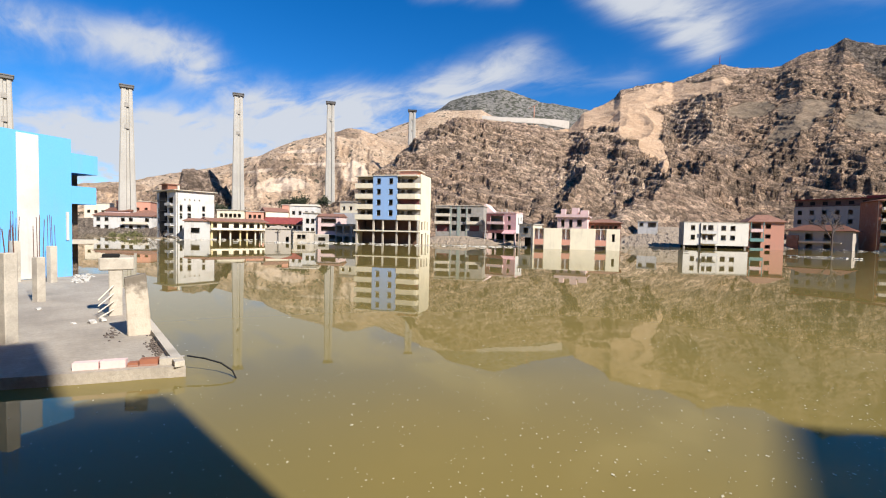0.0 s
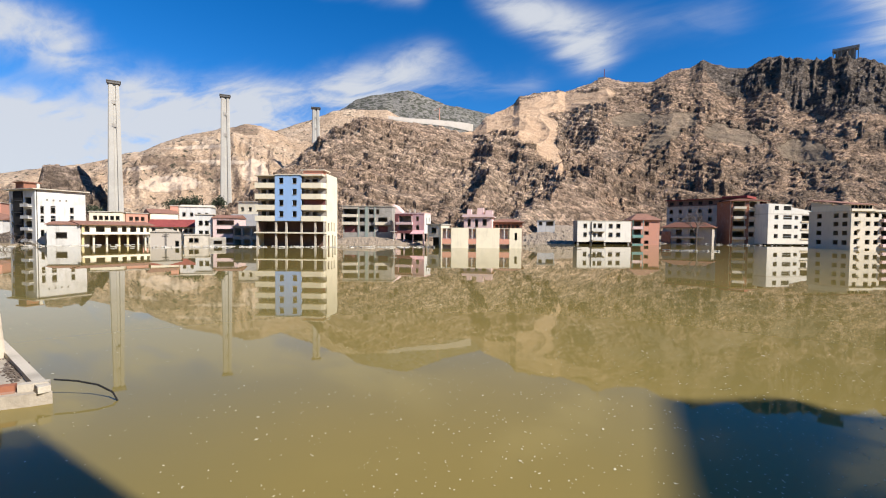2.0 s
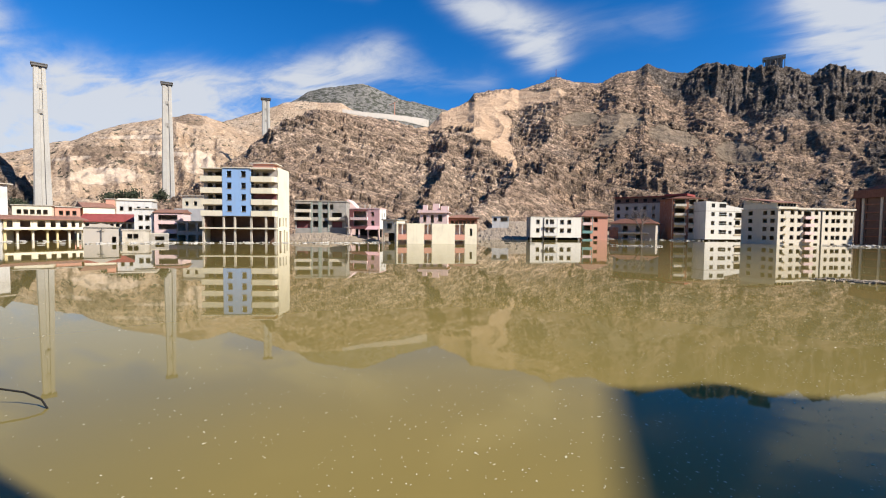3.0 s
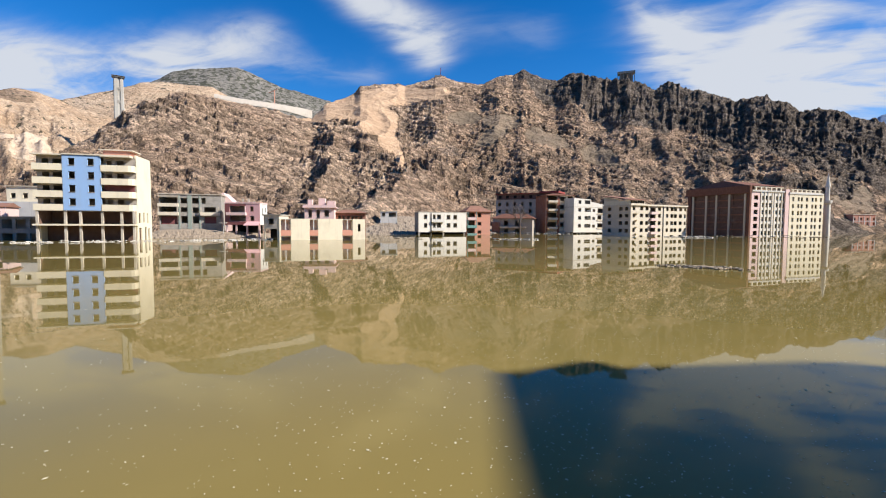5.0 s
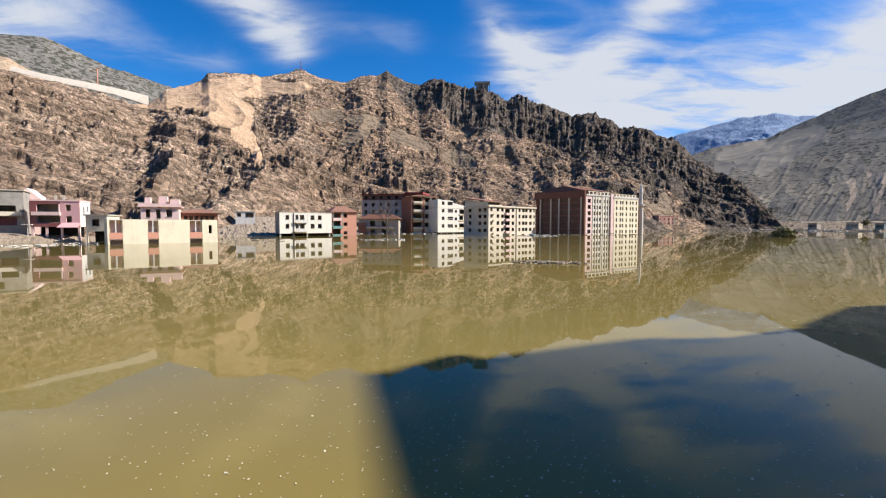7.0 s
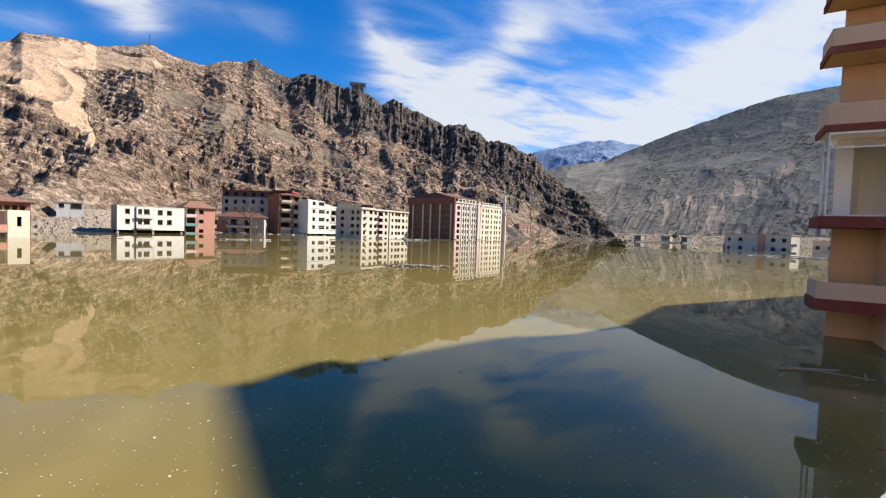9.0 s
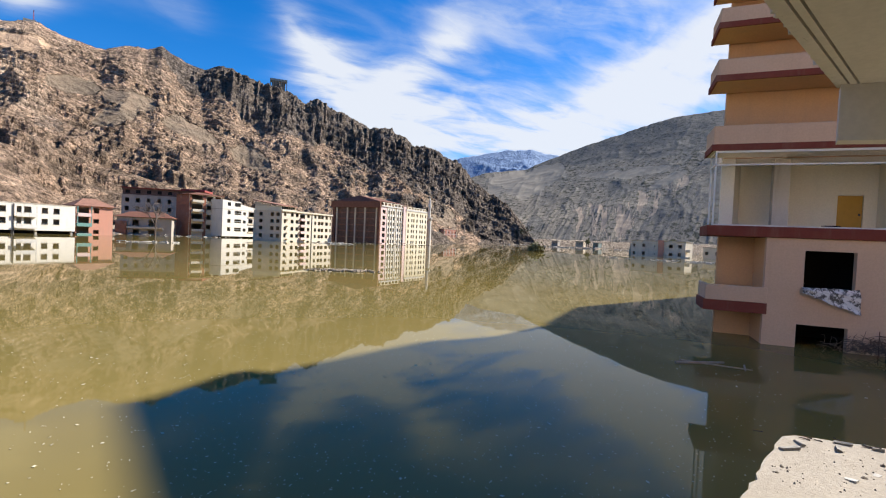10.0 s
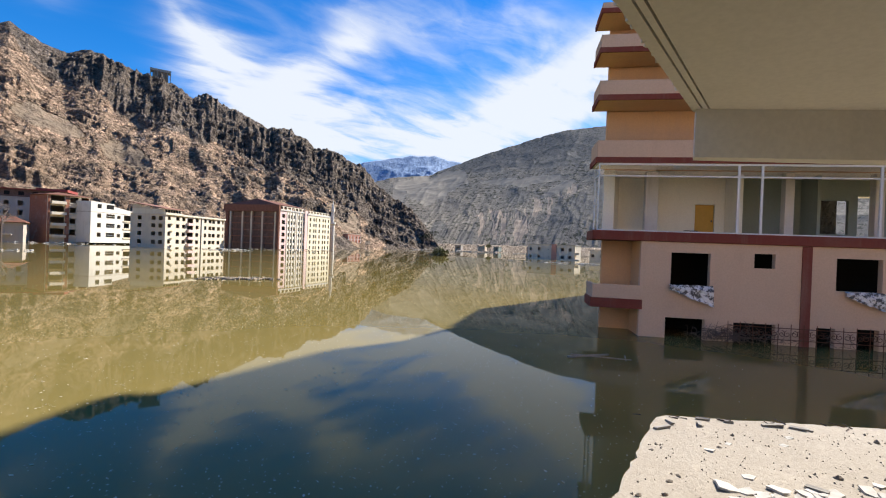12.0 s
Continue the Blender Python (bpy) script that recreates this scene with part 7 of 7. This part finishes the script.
def bare_tree(name, label, p, h, seed, leaf=None, size=0.35, count=8, cat="tree", depth=4):
    r = random.Random(seed)
    ob = thing(name, label, cat, Matrix.Translation(p))
    bm, tips = bmesh.new(), []
    limbs(bm, Vector((0, 0, -1.5)), Vector((0, 0, 1)), h * 0.36, h * 0.022, depth, r, tips)
    part("trunk", bm, M["bark"], ob)
    if leaf:
        v, f = [], []
        for t in tips:
            for _ in range(count):
                c = t + Vector((r.gauss(0, size), r.gauss(0, size), r.gauss(0, size)))
                a, b = Vector((r.gauss(0, 1), r.gauss(0, 1), r.gauss(0, 1))).normalized() * size * 0.6, Vector((r.gauss(0, 1), r.gauss(0, 1), r.gauss(0, 1))).normalized() * size * 0.4
                n = len(v)
                v += [tuple(c - a), tuple(c + b), tuple(c + a), tuple(c - b)]
                f.append((n, n + 1, n + 2, n + 3))
        link("crown", v, f, leaf, ob)
    return ob


bare_tree("bare_tree", "leafless grey tree standing in the flood", ground_at(5.99, 182), 16.0, 3, depth=5)
for i, (az, d, h) in enumerate(((-67.85, 144.1, 4.6), (-67.33, 141.3, 5.2), (-66.82, 139.4, 4.4), (-66.2, 138.4, 5.0), (-65.58, 137.5, 3.8), (-65.06, 135.6, 3.2))):
    bare_tree("bare_shrub", "tangled leafless grey shrub at the waterline", ground_at(az, d), h, 5 + i, cat="shrub")
for i, (az, d, z, h) in enumerate(((-54.01, 219.9, 10, 8), (-53.37, 223.7, 11, 8), (-52.52, 218, 11, 9), (-51.77, 223.7, 11.5, 8), (-51.03, 216.1, 12, 8), (-49.54, 222.8, 13, 7), (-49.01, 219.9, 13.5, 6), (-60.39, 213.3, 8, 6))):
    bare_tree("pine_tree", "dark green pine on the hillside", ground_at(az, d, z), h, 20 + i, M["leaf"], 0.7, 9, depth=3)
for i, (az, d, z, h) in enumerate(((47.83, 428.5, 2, 18), (48.49, 434.2, 2, 20), (49.69, 180.1, 0, 4.2), (49.14, 183.9, 0, 3.2), (50.35, 182, 0, 3.6), (46.08, 445.6, 2, 9), (64.66, 398.2, 2, 10), (55.92, 417.1, 2, 8))):
    bare_tree("shore_tree", "scrubby tree on the far shore", ground_at(az, d, z), h, 40 + i, M["leaf" if i < 2 else "reed"], 0.9, 8, depth=3)
for i, (az, d, z, h) in enumerate(((-69.6, 142.2, 0, 2.2), (-69.09, 141.3, 0, 2.4), (-68.57, 142.2, 0, 2.6), (-68.16, 141.3, 0, 2.0), (-70.22, 147.9, 0, 2.2))):
    bare_tree("water_shrub", "yellow-green shrub at the waterline", ground_at(az, d, z), h, 60 + i, M["reed"], 0.45, 10, "shrub", depth=3)

# small far houses on the upper shore
for i, (az, d, wd, h) in enumerate(((51.6, 428, 0.7, 4), (54.4, 424, 0.9, 4.5), (56.4, 415, 0.6, 4), (60.5, 402, 0.8, 4.5))):
    stock("shore_house", "small pale house on the far shore", "house", az, d, az + wd, d - 2, 7, h + 1, M[("grey", "beige", "greygreen")[i % 3]], 3, [h - 1.6], 1.2, 1.3, z0=-1, roof_mat=M["grey"], group="houses on the far shore", sills=False)

# ---- things afloat ----
def drift(name, label, az, d, n, sx, sy, seed, long=1.6, mat="chip"):
    r = random.Random(seed)
    c = ground_at(az, d)
    bm = bmesh.new()
    for _ in range(n):
        x, y, a = r.gauss(0, sx), r.gauss(0, sy), r.uniform(0, math.pi)
        l, w2 = r.uniform(0.2, long) / 2, r.uniform(0.03, 0.11) * max(1, d / 70)
        ca, sa = math.cos(a), math.sin(a)
        z = r.uniform(0.0, 0.16) * max(1, d / 70)
        prism(bm, [(x + ca * u_ - sa * v_, y + sa * u_ + ca * v_) for u_, v_ in ((-l, -w2), (l, -w2), (l, w2), (-l, w2))], z - 0.08, z + 0.03 * max(1, d / 70))
    ob = part(name, bm, M[mat], None)
    ob.matrix_basis = Matrix.Translation(c) @ Matrix.Rotation(radians(-az), 4, "Z")
    return tagged(ob, label, "driftwood", kind="stuff")


drift("drift_raft", "raft of pale drifting boards and rubbish", 26.56, 46.5, 200, 1.35, 0.5, 1, 0.75, "wood")
drift("drift_raft", "raft of drifting wood below the hotel", 25.2, 160, 110, 2.6, 2.4, 2, 1.6)
drift("drift_line", "line of pale drift along the far shore", 52.64, 374.5, 160, 60, 3, 3, 5.0)
drift("drift_line", "drift in front of the far houses", 66.3, 142.2, 60, 9, 2, 4, 3.0)
drift("drift_patch", "pale drift boards afloat", 4.81, 113.8, 20, 3, 0.8, 5, 2.0)
drift("drift_patch", "dark drift boards afloat", -17.04, 111.9, 30, 10, 1.0, 6, 2.0, "wood")
drift("drift_patch", "brown drift boards afloat", -31.91, 106.2, 40, 10, 1.5, 7, 2.0)
drift("drift_patch", "brown drift boards afloat", 41.71, 189.6, 40, 26, 5, 8, 3.0, "wood")
for i_, (az_, d_, n_, sx_, sy_, mt_) in enumerate(((-49.97, 110.9, 70, 9, 1.6, "chip"), (-61.67, 126.1, 50, 7, 1.5, "chip"), (-67.43, 138.4, 60, 5, 2.0, "wood"), (-40.93, 107.1, 40, 6, 1.2, "chip"), (-25.55, 110, 30, 6, 1.0, "chip"), (9.64, 185.8, 40, 9, 1.2, "chip"), (29.24, 180.1, 40, 12, 2, "wood"))):
    drift("drift_patch", "broken boards and rubbish afloat along the drowned houses", az_, d_, n_, sx_, sy_, 30 + i_, 1.3, mt_)
for (x0, y0), (x1, y1), r_ in (((15.4, 6.9), (16.9, 6.0), 0.05), ((15.9, 7.0), (16.7, 5.1), 0.03), ((17.2, 5.5), (16.4, 5.2), 0.03)):
    bm = bmesh.new()
    tube(bm, (x0, y0, 0.03), (x1, y1, 0.04), r_, r_ * 0.7, 6)
    tagged(part("floating_pole", bm, M["wood"], None), "bleached pole afloat beside the drowned wall", "pole", "poles afloat")
r = random.Random(11)
v, f = [], []
for k_ in range(7600):
    az, d = (r.uniform(-80, 85), 5 + 60 * r.random() ** 1.6) if k_ < 5200 else (r.uniform(8, 75), 6 + 26 * r.random())
    if k_ < 5200 and r.random() < 0.5:
        az = r.gauss(5, 30)
    p = ground_at(az, d, 0.006)
    if d * math.sin(radians(az)) > 19 and d * math.cos(radians(az)) < 9:
        continue
    s = r.uniform(0.008, 0.022) * (1 + d / 45) * (2.0 if r.random() < 0.05 else 1)
    n, a = len(v), r.uniform(0, 6.28)
    ca, sa = math.cos(a) * s, math.sin(a) * s
    v += [(p.x - ca, p.y - sa, 0.006), (p.x + sa * 0.6, p.y - ca * 0.6, 0.007), (p.x + ca, p.y + sa, 0.012), (p.x - sa * 0.6, p.y + ca * 0.6, 0.007)]
    f.append((n, n + 1, n + 2, n + 3))
tagged(link("floating_flakes", v, f, plain("pale_flakes", (0.62, 0.56, 0.38), 0.9)), "pale flakes and crumbs afloat on the water", "floating flakes", kind="stuff")
